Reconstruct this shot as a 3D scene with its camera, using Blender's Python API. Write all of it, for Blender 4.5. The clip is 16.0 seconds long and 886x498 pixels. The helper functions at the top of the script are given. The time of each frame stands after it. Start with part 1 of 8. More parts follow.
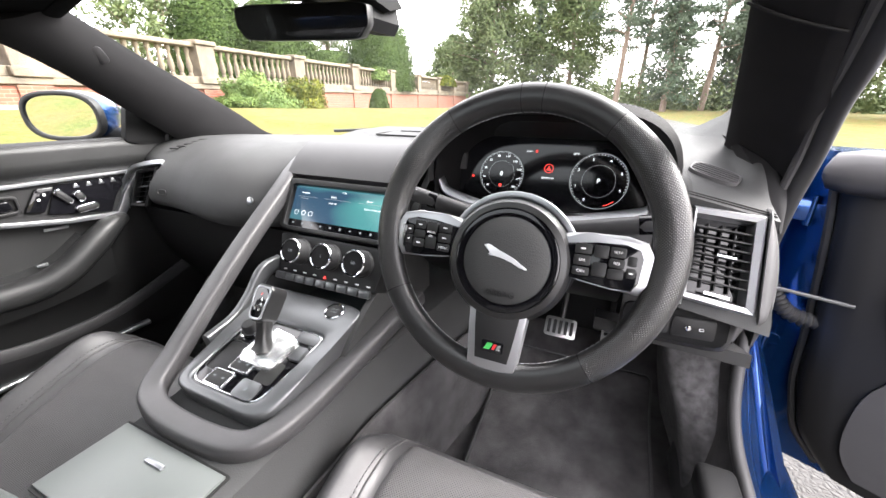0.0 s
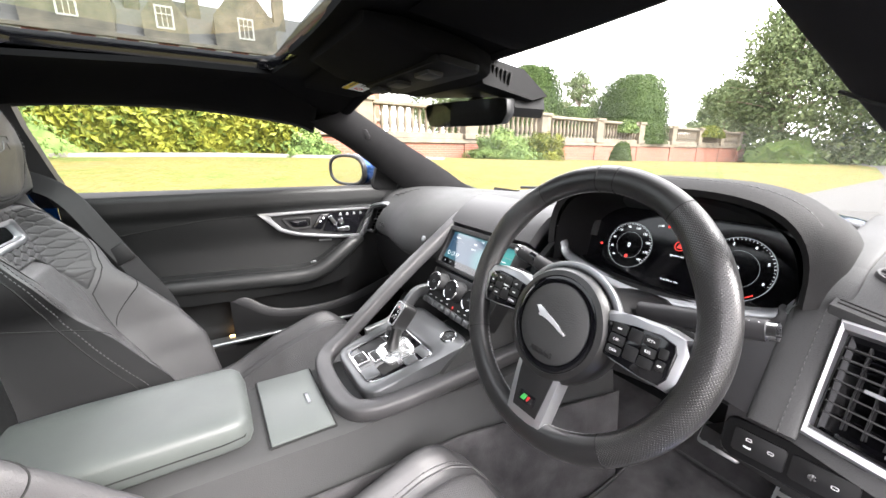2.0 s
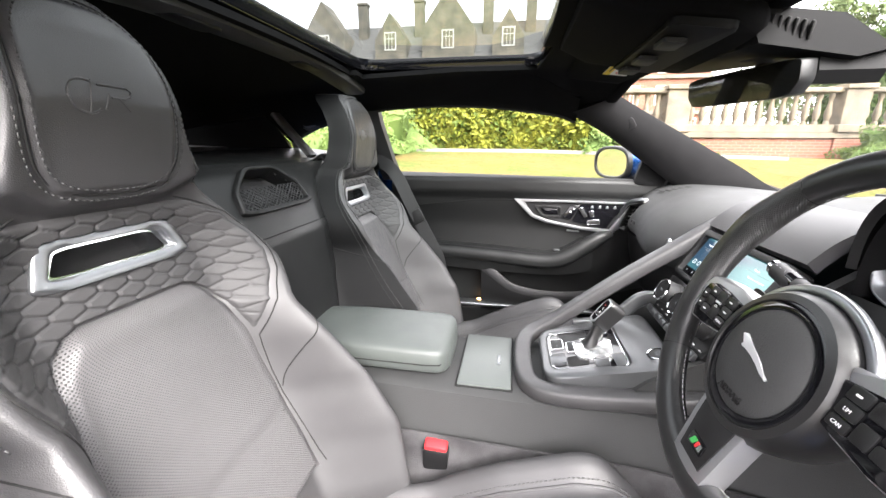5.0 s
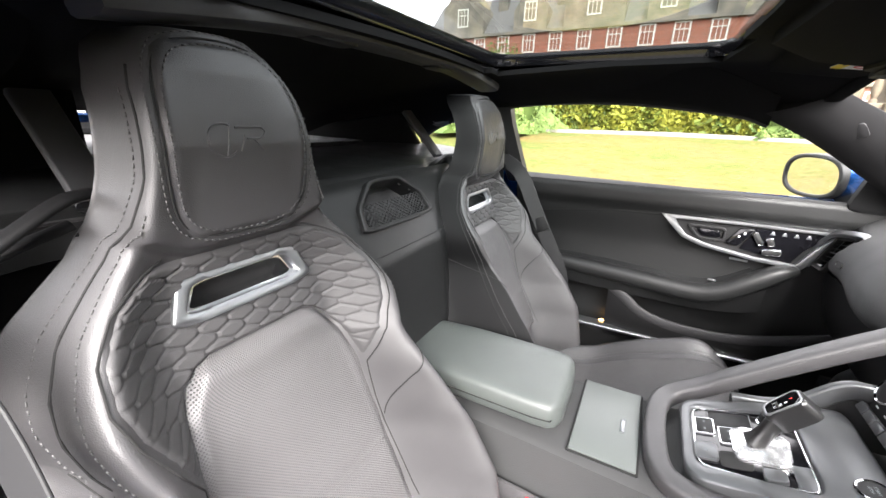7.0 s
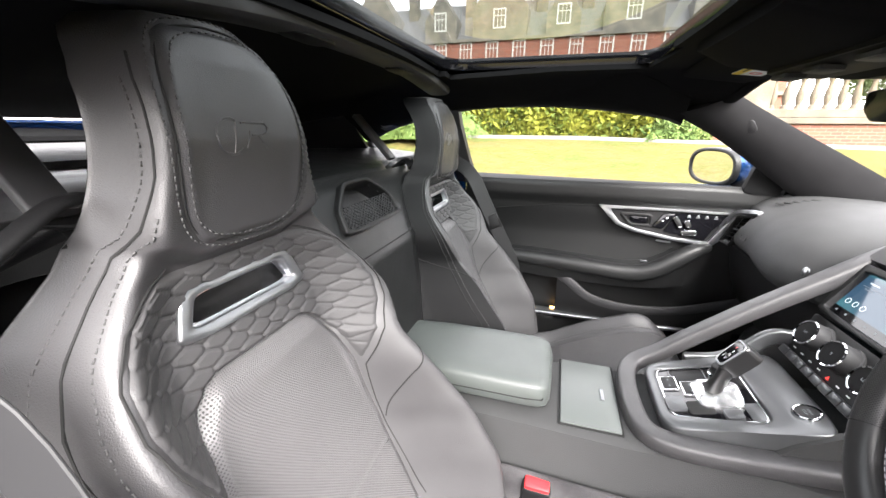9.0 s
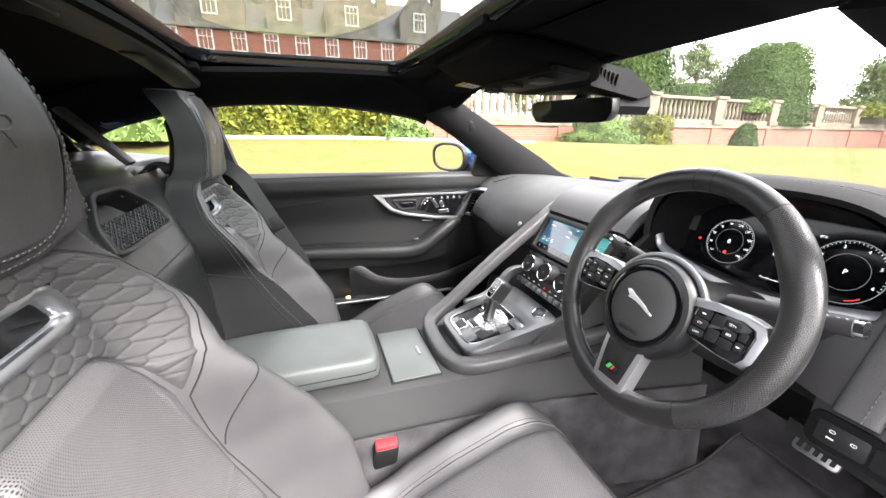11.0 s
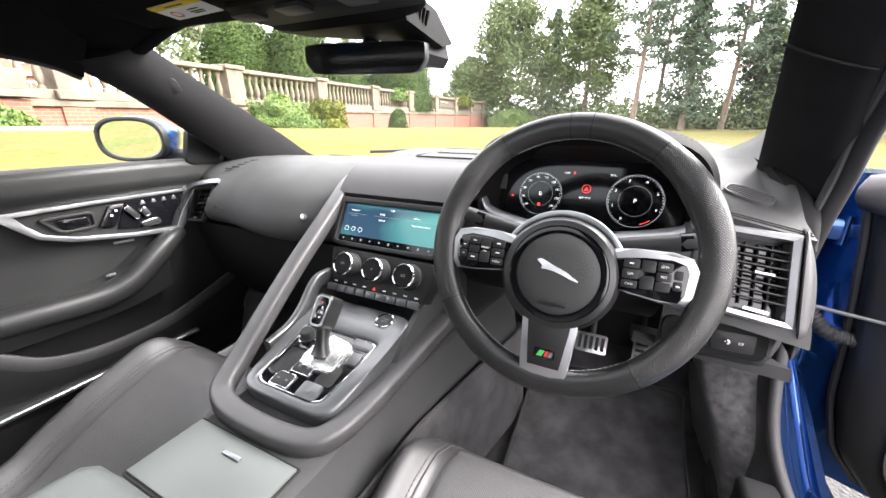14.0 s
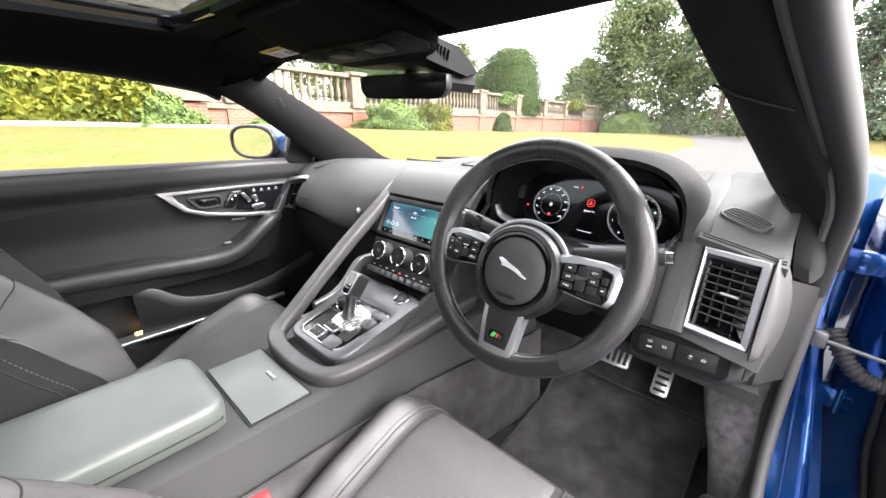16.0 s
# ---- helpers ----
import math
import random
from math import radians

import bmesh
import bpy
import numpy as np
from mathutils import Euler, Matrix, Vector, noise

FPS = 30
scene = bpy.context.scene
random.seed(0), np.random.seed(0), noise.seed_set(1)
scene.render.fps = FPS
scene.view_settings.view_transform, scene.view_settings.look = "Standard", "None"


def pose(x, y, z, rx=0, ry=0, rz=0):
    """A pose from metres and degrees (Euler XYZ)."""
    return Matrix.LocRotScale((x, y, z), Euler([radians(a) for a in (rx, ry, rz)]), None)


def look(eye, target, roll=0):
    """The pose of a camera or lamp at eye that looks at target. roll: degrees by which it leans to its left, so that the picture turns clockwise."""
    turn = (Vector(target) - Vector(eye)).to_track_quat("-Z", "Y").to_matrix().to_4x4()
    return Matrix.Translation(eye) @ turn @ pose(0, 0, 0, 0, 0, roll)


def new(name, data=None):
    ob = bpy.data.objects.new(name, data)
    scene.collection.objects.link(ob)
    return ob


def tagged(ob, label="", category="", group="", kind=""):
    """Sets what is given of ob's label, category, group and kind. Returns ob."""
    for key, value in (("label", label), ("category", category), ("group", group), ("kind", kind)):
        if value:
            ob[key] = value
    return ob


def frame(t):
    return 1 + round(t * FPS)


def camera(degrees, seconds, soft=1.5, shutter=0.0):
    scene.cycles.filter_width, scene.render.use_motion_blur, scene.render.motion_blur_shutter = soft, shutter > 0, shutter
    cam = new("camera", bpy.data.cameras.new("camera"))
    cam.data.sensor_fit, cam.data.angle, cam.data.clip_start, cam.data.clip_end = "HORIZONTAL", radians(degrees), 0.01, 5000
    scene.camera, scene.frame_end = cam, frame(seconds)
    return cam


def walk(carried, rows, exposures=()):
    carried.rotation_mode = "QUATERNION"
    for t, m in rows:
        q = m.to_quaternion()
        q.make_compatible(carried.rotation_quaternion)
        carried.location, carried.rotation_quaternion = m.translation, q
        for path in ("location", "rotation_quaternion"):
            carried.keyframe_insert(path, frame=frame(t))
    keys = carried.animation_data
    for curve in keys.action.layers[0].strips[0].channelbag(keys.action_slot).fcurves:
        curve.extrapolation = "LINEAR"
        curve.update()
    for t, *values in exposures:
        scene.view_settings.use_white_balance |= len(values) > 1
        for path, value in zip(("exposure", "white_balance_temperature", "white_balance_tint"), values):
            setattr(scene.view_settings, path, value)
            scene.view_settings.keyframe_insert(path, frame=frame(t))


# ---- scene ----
cam = camera(98.7, 16.0)
PATH = [
    (0, (0.475, -0.412, 0.975), (-0.292, 1.282, 0.239), 0.1),
    (0.5, (0.534, -0.422, 0.991), (-0.449, 1.172, 0.289), -0.2),
    (1, (0.609, -0.417, 0.996), (-0.607, 1.027, 0.335), -0.4),
    (1.5, (0.646, -0.389, 0.996), (-0.813, 0.851, 0.419), -0.0),
    (2, (0.683, -0.361, 1.013), (-0.962, 0.658, 0.506), 0.3),
    (2.5, (0.727, -0.336, 1.003), (-1.036, 0.49, 0.547), 0.4),
    (3, (0.771, -0.304, 0.995), (-1.071, 0.331, 0.542), 0.2),
    (3.5, (0.779, -0.276, 0.986), (-1.123, 0.123, 0.515), 0.2),
    (4, (0.781, -0.248, 0.984), (-1.157, -0.115, 0.506), 0.3),
    (4.5, (0.777, -0.23, 0.988), (-1.158, -0.322, 0.493), 0.4),
    (5, (0.739, -0.236, 0.99), (-1.16, -0.58, 0.466), 0.3),
    (5.2, (0.723, -0.239, 0.993), (-1.149, -0.687, 0.45), 0.3),
    (7.3, (0.638, -0.286, 1.066), (-1.019, -1.215, 0.439), 0.9),
    (7.5, (0.636, -0.291, 1.06), (-1.018, -1.234, 0.447), 0.6),
    (8, (0.638, -0.309, 1.055), (-1.021, -1.245, 0.447), 0.7),
    (8.2, (0.647, -0.32, 1.052), (-1.034, -1.22, 0.447), 0.7),
    (10.3, (0.765, -0.413, 1.041), (-1.125, -0.153, 0.441), 0.6),
    (10.5, (0.768, -0.417, 1.039), (-1.104, -0.046, 0.441), 0.7),
    (11, (0.765, -0.447, 1.041), (-1.041, 0.172, 0.447), 0.4),
    (11.5, (0.676, -0.449, 1.025), (-0.998, 0.465, 0.423), 0.3),
    (12, (0.57, -0.446, 1.008), (-0.857, 0.815, 0.397), 0.3),
    (12.5, (0.493, -0.464, 0.989), (-0.708, 1.01, 0.371), 0.4),
    (13, (0.465, -0.467, 0.985), (-0.587, 1.115, 0.358), 0.3),
    (13.5, (0.459, -0.471, 0.986), (-0.453, 1.192, 0.351), 0.2),
    (14, (0.444, -0.476, 0.987), (-0.407, 1.213, 0.335), -0.1),
    (14.5, (0.451, -0.479, 0.99), (-0.35, 1.232, 0.333), -0.0),
    (15, (0.508, -0.471, 0.994), (-0.302, 1.234, 0.333), 0.1),
    (15.5, (0.572, -0.478, 1.003), (-0.457, 1.113, 0.361), 0.5),
    (16, (0.659, -0.487, 1.017), (-0.605, 0.924, 0.376), 0.8),
]
walk(cam, [(t, look(eye, target, roll)) for t, eye, target, roll in PATH])

# ---- light: bright overcast sky ----
world = bpy.data.worlds.new("overcast_sky")
scene.world = world
world.use_nodes = True
wn = world.node_tree
wn.nodes.clear()
sky = wn.nodes.new("ShaderNodeTexSky")
sky.sky_type = "NISHITA"
sky.sun_disc = False
sky.sun_elevation, sky.sun_rotation = radians(40), radians(57)
sky.air_density, sky.dust_density = 1.0, 6.0
veil = wn.nodes.new("ShaderNodeMixRGB")
veil.inputs[0].default_value = 0.8
veil.inputs[2].default_value = (13.9, 13.2, 13.6, 1)
bg = wn.nodes.new("ShaderNodeBackground")
bg.inputs[1].default_value = 0.128
wout = wn.nodes.new("ShaderNodeOutputWorld")
wn.links.new(sky.outputs[0], veil.inputs[1])
wn.links.new(veil.outputs[0], bg.inputs[0])
wn.links.new(bg.outputs[0], wout.inputs[0])
sun = new("sun", bpy.data.lights.new("sun", "SUN"))
sun.data.energy, sun.data.angle, sun.data.color = 4.6, radians(45), (1, 0.97, 0.955)
sun.rotation_euler = Vector((0.64, 0.42, 0.645)).to_track_quat("Z", "Y").to_euler()
scene.view_settings.exposure = 2.64


# ---- materials ----
def surf(name, color, rough=0.5, metal=0.0, vary=0.0, vscale=4.0, grain=0.0, gscale=300.0, gkind="noise", color2=None,
         coat=0.0, spec=0.5, sheen=0.0, rvary=0.0, scale3=(1, 1, 1), island=0.0, croug=0.08, holes=0.0):
    m = bpy.data.materials.new(name)
    m.use_nodes = True
    nt = m.node_tree
    b = nt.nodes["Principled BSDF"]
    b.inputs["Roughness"].default_value = rough
    b.inputs["Metallic"].default_value = metal
    b.inputs["Coat Weight"].default_value = coat
    b.inputs["Coat Roughness"].default_value = croug
    b.inputs["Specular IOR Level"].default_value = spec
    b.inputs["Sheen Weight"].default_value = sheen
    tc = nt.nodes.new("ShaderNodeTexCoord")
    mp = nt.nodes.new("ShaderNodeMapping")
    mp.inputs["Scale"].default_value = scale3
    nt.links.new(tc.outputs["Object"], mp.inputs[0])
    co = mp.outputs[0]
    c2 = color2 or tuple(c * 0.6 for c in color)
    mix = nt.nodes.new("ShaderNodeMixRGB")
    mix.inputs[1].default_value = (*color, 1)
    mix.inputs[2].default_value = (*c2, 1)
    n1 = nt.nodes.new("ShaderNodeTexNoise")
    n1.inputs["Scale"].default_value, n1.inputs["Detail"].default_value = vscale, 6
    nt.links.new(co, n1.inputs["Vector"])
    rmp = nt.nodes.new("ShaderNodeMapRange")
    rmp.inputs[1].default_value, rmp.inputs[2].default_value = 0.3, 0.7
    rmp.inputs[4].default_value = vary
    nt.links.new(n1.outputs[0], rmp.inputs[0])
    fac = rmp.outputs[0]
    if island:
        geo = nt.nodes.new("ShaderNodeNewGeometry")
        ma = nt.nodes.new("ShaderNodeMath")
        ma.operation = "MULTIPLY_ADD"
        ma.inputs[1].default_value = island
        nt.links.new(geo.outputs["Random Per Island"], ma.inputs[0])
        nt.links.new(fac, ma.inputs[2])
        fac = ma.outputs[0]
    nt.links.new(fac, mix.inputs[0])
    nt.links.new(mix.outputs[0], b.inputs["Base Color"])
    if rvary:
        n3 = nt.nodes.new("ShaderNodeTexNoise")
        n3.inputs["Scale"].default_value, n3.inputs["Detail"].default_value = vscale * 3, 4
        nt.links.new(co, n3.inputs["Vector"])
        r3 = nt.nodes.new("ShaderNodeMapRange")
        r3.inputs[1].default_value, r3.inputs[2].default_value = 0.3, 0.7
        r3.inputs[3].default_value, r3.inputs[4].default_value = rough - rvary, rough + rvary
        nt.links.new(n3.outputs[0], r3.inputs[0])
        nt.links.new(r3.outputs[0], b.inputs["Roughness"])
    if grain:
        if gkind == "noise":
            g = nt.nodes.new("ShaderNodeTexNoise")
            g.inputs["Detail"].default_value = 3
            out = g.outputs[0]
        else:
            g = nt.nodes.new("ShaderNodeTexVoronoi")
            g.feature = "F1" if gkind == "dots" else "DISTANCE_TO_EDGE"
            out = g.outputs["Distance"]
            if gkind == "dots":
                g.voronoi_dimensions = "2D"
                g.inputs["Randomness"].default_value = 0.0
                turn = nt.nodes.new("ShaderNodeMapping")
                turn.inputs["Rotation"].default_value = (0, 0, radians(45))
                nt.links.new(tc.outputs["UV"], turn.inputs[0])
                st = nt.nodes.new("ShaderNodeMapRange")
                st.inputs[1].default_value, st.inputs[2].default_value = 0.16, 0.34
                nt.links.new(out, st.inputs[0])
                out = st.outputs[0]
                pit = nt.nodes.new("ShaderNodeMixRGB")
                pit.inputs[1].default_value = tuple(c * (1 - holes) for c in color) + (1,)
                nt.links.new(out, pit.inputs[0])
                nt.links.new(mix.outputs[0], pit.inputs[2])
                nt.links.new(pit.outputs[0], b.inputs["Base Color"])
        g.inputs["Scale"].default_value = gscale
        nt.links.new(turn.outputs[0] if gkind == "dots" else co, g.inputs["Vector"])
        bp = nt.nodes.new("ShaderNodeBump")
        bp.inputs["Strength"].default_value, bp.inputs["Distance"].default_value = grain, 0.6 / gscale
        nt.links.new(out, bp.inputs["Height"])
        nt.links.new(bp.outputs[0], b.inputs["Normal"])
    return m


def glow(name, color, strength=1.0):
    m = bpy.data.materials.new(name)
    m.use_nodes = True
    b = m.node_tree.nodes["Principled BSDF"]
    b.inputs["Base Color"].default_value = (0.01, 0.01, 0.01, 1)
    b.inputs["Emission Color"].default_value = (*color, 1)
    b.inputs["Emission Strength"].default_value = strength
    return m


def pane_mat(name, tint, gloss=0.045):
    m = bpy.data.materials.new(name)
    m.use_nodes = True
    nt = m.node_tree
    nt.nodes.clear()
    tr = nt.nodes.new("ShaderNodeBsdfTransparent")
    tr.inputs[0].default_value = (*tint, 1)
    gl = nt.nodes.new("ShaderNodeBsdfGlossy")
    gl.inputs["Roughness"].default_value = 0.01
    fr = nt.nodes.new("ShaderNodeLayerWeight")
    fr.inputs["Blend"].default_value = 0.5
    pw = nt.nodes.new("ShaderNodeMath")
    pw.operation = "POWER"
    pw.inputs[1].default_value = 5.0
    sc = nt.nodes.new("ShaderNodeMath")
    sc.operation = "MULTIPLY_ADD"
    sc.inputs[1].default_value, sc.inputs[2].default_value = 0.85, gloss
    nt.links.new(fr.outputs["Facing"], pw.inputs[0])
    nt.links.new(pw.outputs[0], sc.inputs[0])
    mx = nt.nodes.new("ShaderNodeMixShader")
    out = nt.nodes.new("ShaderNodeOutputMaterial")
    nt.links.new(sc.outputs[0], mx.inputs[0])
    nt.links.new(tr.outputs[0], mx.inputs[1])
    nt.links.new(gl.outputs[0], mx.inputs[2])
    nt.links.new(mx.outputs[0], out.inputs[0])
    return m


LEATHER = surf("black_leather", (0.038, 0.0368, 0.0384), 0.48, vary=0.3, vscale=7, grain=0.28, gscale=460, gkind="edge", rvary=0.07, spec=0.62, coat=0.08, croug=0.42)
LEATHER_SOFT = surf("soft_grain_leather", (0.038, 0.0385, 0.0388), 0.68, vary=0.25, vscale=5, grain=0.3, gscale=360, gkind="edge", rvary=0.05, spec=0.25)
# armrest and lid: base colours raised to grey-green to hold the sky's reflection
CONSOLE_SKYLIT = surf("skylit_console_leather", (0.072, 0.080, 0.076), 0.46, vary=0.25, vscale=7, grain=0.25, gscale=460, gkind="edge", rvary=0.05, spec=0.55, coat=0.1, croug=0.45)
FLAP_SKYLIT = surf("skylit_lid_paint", (0.085, 0.094, 0.090), 0.42, vary=0.15, vscale=12, grain=0.08, gscale=900, spec=0.5, coat=0.1, croug=0.4)
# darker copy of the soft leather: shade of the far door and rear, as colour
DOORSKIN_SHADED = surf("shaded_black_leather", (0.012, 0.0123, 0.0125), 0.44, vary=0.3, vscale=5, grain=0.2, gscale=430, gkind="edge", rvary=0.05, spec=0.32, coat=0.04, croug=0.4)
PERF = surf("perforated_leather", (0.088, 0.085, 0.087), 0.5, vary=0.2, vscale=9, grain=0.8, gscale=320, gkind="dots", rvary=0.04, holes=0.85, spec=0.55, coat=0.1, croug=0.45)
HOODLEATHER = surf("matt_black_leather", (0.013, 0.0129, 0.0132), 0.78, vary=0.25, vscale=9, grain=0.3, gscale=380, gkind="edge", spec=0.15)
RIMPERF = surf("perforated_rim_leather", (0.014, 0.0138, 0.0142), 0.36, vary=0.3, vscale=14, grain=0.9, gscale=420, gkind="dots", rvary=0.06, spec=0.5, coat=0.12, croug=0.3, holes=0.85)
RIMLEATHER = surf("smooth_rim_leather", (0.010, 0.0099, 0.0102), 0.38, vary=0.3, vscale=14, grain=0.12, gscale=600, gkind="edge", rvary=0.06, spec=0.5, coat=0.15, croug=0.28)
QUILT = surf("quilted_leather", (0.044, 0.043, 0.044), 0.55, vary=0.25, vscale=12, grain=0.16, gscale=460, gkind="edge", spec=0.4)
PLASTIC = surf("black_plastic", (0.009, 0.009, 0.0095), 0.5, vary=0.25, vscale=12, grain=0.18, gscale=700, spec=0.35)
SEATSHELL = surf("matt_black_shell", (0.006, 0.006, 0.0064), 0.6, vary=0.3, vscale=12, grain=0.2, gscale=700, spec=0.12)
PLASTIC_GREY = surf("grey_soft_plastic", (0.050, 0.0492, 0.051), 0.55, vary=0.25, vscale=12, grain=0.15, gscale=700, spec=0.35)
GLOSSBLACK = surf("gloss_black", (0.004, 0.004, 0.005), 0.08, spec=0.5)
HEADLINER = surf("black_suede_headliner", (0.006, 0.0059, 0.0063), 0.95, vary=0.4, vscale=20, grain=0.35, gscale=900, spec=0.08)
PILLARCLOTH = surf("charcoal_pillar_cloth", (0.0155, 0.0152, 0.0160), 0.9, vary=0.35, vscale=20, grain=0.35, gscale=900, spec=0.12)
CARPET = surf("black_carpet", (0.024, 0.0233, 0.0245), 1.0, vary=1.0, vscale=15, grain=1.0, gscale=420, color2=(0.070, 0.0675, 0.070), sheen=0.1, spec=0.1)
# paler copy of the carpet, with the open door's light in its colour
KICKCARPET_LIT = surf("lit_speckled_carpet", (0.045, 0.044, 0.0458), 1.0, vary=1.0, vscale=60, grain=1.0, gscale=500, color2=(0.10, 0.098, 0.101), sheen=0.15, spec=0.1)
SATIN = surf("satin_silver", (0.33, 0.338, 0.35), 0.34, 0.95, vary=0.15, vscale=10, rvary=0.06)
SATIN_SPOKE = surf("brushed_silver", (0.42, 0.425, 0.44), 0.42, 0.92, vary=0.12, vscale=14, rvary=0.06)
PLASTIC_DARK = surf("charcoal_soft_plastic", (0.026, 0.0255, 0.027), 0.5, vary=0.25, vscale=14, grain=0.15, gscale=700)
SATIN_DARK = surf("dark_satin_trim", (0.105, 0.108, 0.112), 0.34, 0.6, vary=0.15, vscale=14, grain=0.05, gscale=900)
EMBLEM = surf("polished_emblem", (0.72, 0.73, 0.75), 0.42, 0.7)
CHROME = surf("chrome", (0.75, 0.76, 0.78), 0.08, 1.0)
SELECTOR_FOOT = surf("bright_brushed_metal", (0.80, 0.81, 0.82), 0.22, 0.85, vary=0.1, vscale=40)
STITCH = surf("dark_thread", (0.06, 0.059, 0.06), 0.7)
THREAD = surf("pale_grey_thread", (0.36, 0.36, 0.37), 0.8)
SEAM = surf("dark_seam", (0.008, 0.008, 0.008), 0.9)
RUBBER = surf("black_rubber", (0.012, 0.012, 0.013), 0.65, vary=0.3, vscale=20)
BLUE = surf("blue_metallic_paint", (0.004, 0.050, 0.20), 0.26, 0.85, vary=0.1, vscale=900, coat=1.0)
RED = surf("red_plastic", (0.55, 0.025, 0.03), 0.35)
WHITEINK = surf("white_ink", (0.75, 0.75, 0.75), 0.6)
YELLOWINK = surf("yellow_ink", (0.75, 0.55, 0.02), 0.6)
REDINK = surf("red_ink", (0.6, 0.03, 0.03), 0.6)
STEEL = surf("brushed_steel", (0.5, 0.5, 0.5), 0.35, 1.0, vary=0.2, vscale=60)
GLASS = pane_mat("clear_glass", (0.93, 0.96, 0.95))
ROOFGLASS = pane_mat("tinted_roof_glass", (0.29, 0.32, 0.32))
MIRROR = surf("mirror_silver", (0.85, 0.87, 0.88), 0.02, 1.0)
MIRROR_DIM = surf("dimmed_mirror", (0.22, 0.23, 0.24), 0.03, 1.0)
GLOWWHITE = glow("lit_white", (0.9, 0.95, 1.0), 0.36)
GLOWDIM = glow("lit_grey", (0.6, 0.65, 0.7), 0.10)
GLOWRED = glow("lit_red", (1.0, 0.05, 0.04), 0.25)
GLOWAMBER = glow("lit_amber", (1.0, 0.55, 0.18), 3.0)
LAMPWHITE = glow("lit_lamp", (1.0, 0.97, 0.92), 3.0)
GRAVEL = surf("pale_gravel", (0.042, 0.040, 0.038), 0.95, vary=0.7, vscale=25, grain=0.9, gscale=60, gkind="edge", color2=(0.034, 0.0325, 0.031))
PATHSTONE = surf("pale_path", (0.13, 0.12, 0.10), 0.95, vary=0.5, vscale=8, grain=0.5, gscale=60)
STONE = surf("weathered_stone", (0.17, 0.135, 0.092), 0.9, vary=1.0, vscale=2.5, grain=0.6, gscale=25, color2=(0.08, 0.066, 0.05))
BARK = surf("bark", (0.2, 0.15, 0.115), 0.95, vary=0.8, vscale=8, grain=1.0, gscale=12, scale3=(1, 1, 0.25))
LEAF_HEDGE = surf("hedge_leaves", (0.17, 0.165, 0.02), 0.6, vary=0.5, vscale=1.2, color2=(0.035, 0.055, 0.01), island=0.7, spec=0.12)
LEAF_YEW = surf("clipped_yew", (0.062, 0.090, 0.024), 0.7, vary=0.5, vscale=1.5, color2=(0.028, 0.05, 0.013), island=0.6, spec=0.1)
# distant leaf and needle colours are lightened to carry the haze
LEAF_TREE = surf("tree_leaves", (0.135, 0.160, 0.072), 0.65, vary=0.5, vscale=0.4, color2=(0.065, 0.092, 0.04), island=0.6, spec=0.1)
LEAF_PINE = surf("conifer_needles", (0.115, 0.137, 0.097), 0.7, vary=0.6, vscale=0.4, color2=(0.055, 0.08, 0.052), island=0.6, spec=0.1)
LEAF_SHRUB = surf("shrub_leaves", (0.13, 0.17, 0.045), 0.65, vary=0.6, vscale=2, color2=(0.06, 0.10, 0.03), island=0.6, spec=0.12)


def lawn_mat():
    """Dry, mown grass: straw, green and bare patches in drifts, with fine blades."""
    m = surf("dry_lawn", (0.2, 0.17, 0.06), 0.95, spec=0.1)
    nt = m.node_tree
    b = nt.nodes["Principled BSDF"]
    tc = nt.nodes.new("ShaderNodeTexCoord")
    mp = nt.nodes.new("ShaderNodeMapping")
    mp.inputs["Scale"].default_value = (1.7, 0.6, 1)
    nt.links.new(tc.outputs["Object"], mp.inputs[0])
    prev = None
    for scale, lo, hi, c, k in ((0.45, 0.40, 0.60, (0.056, 0.080, 0.019), 0.9), (1.3, 0.44, 0.60, (0.125, 0.080, 0.034), 0.8), (4.5, 0.5, 0.66, (0.06, 0.072, 0.014), 0.7), (17.0, 0.5, 0.68, (0.17, 0.13, 0.045), 0.7), (60.0, 0.5, 0.7, (0.035, 0.04, 0.01), 0.75)):
        n = nt.nodes.new("ShaderNodeTexNoise")
        n.inputs["Scale"].default_value, n.inputs["Detail"].default_value = scale, 6
        nt.links.new(mp.outputs[0], n.inputs["Vector"])
        r = nt.nodes.new("ShaderNodeMapRange")
        r.inputs[1].default_value, r.inputs[2].default_value, r.inputs[4].default_value = lo, hi, k
        nt.links.new(n.outputs[0], r.inputs[0])
        mx = nt.nodes.new("ShaderNodeMixRGB")
        mx.inputs[1].default_value = (0.100, 0.088, 0.030, 1)
        mx.inputs[2].default_value = (*c, 1)
        nt.links.new(r.outputs[0], mx.inputs[0])
        if prev:
            nt.links.new(prev, mx.inputs[1])
        prev = mx.outputs[0]
    nt.links.new(prev, b.inputs["Base Color"])
    bp = nt.nodes.new("ShaderNodeBump")
    bp.inputs["Strength"].default_value, bp.inputs["Distance"].default_value = 0.9, 0.03
    nt.links.new(n.outputs[0], bp.inputs["Height"])
    nt.links.new(bp.outputs[0], b.inputs["Normal"])
    return m


GRASS = lawn_mat()


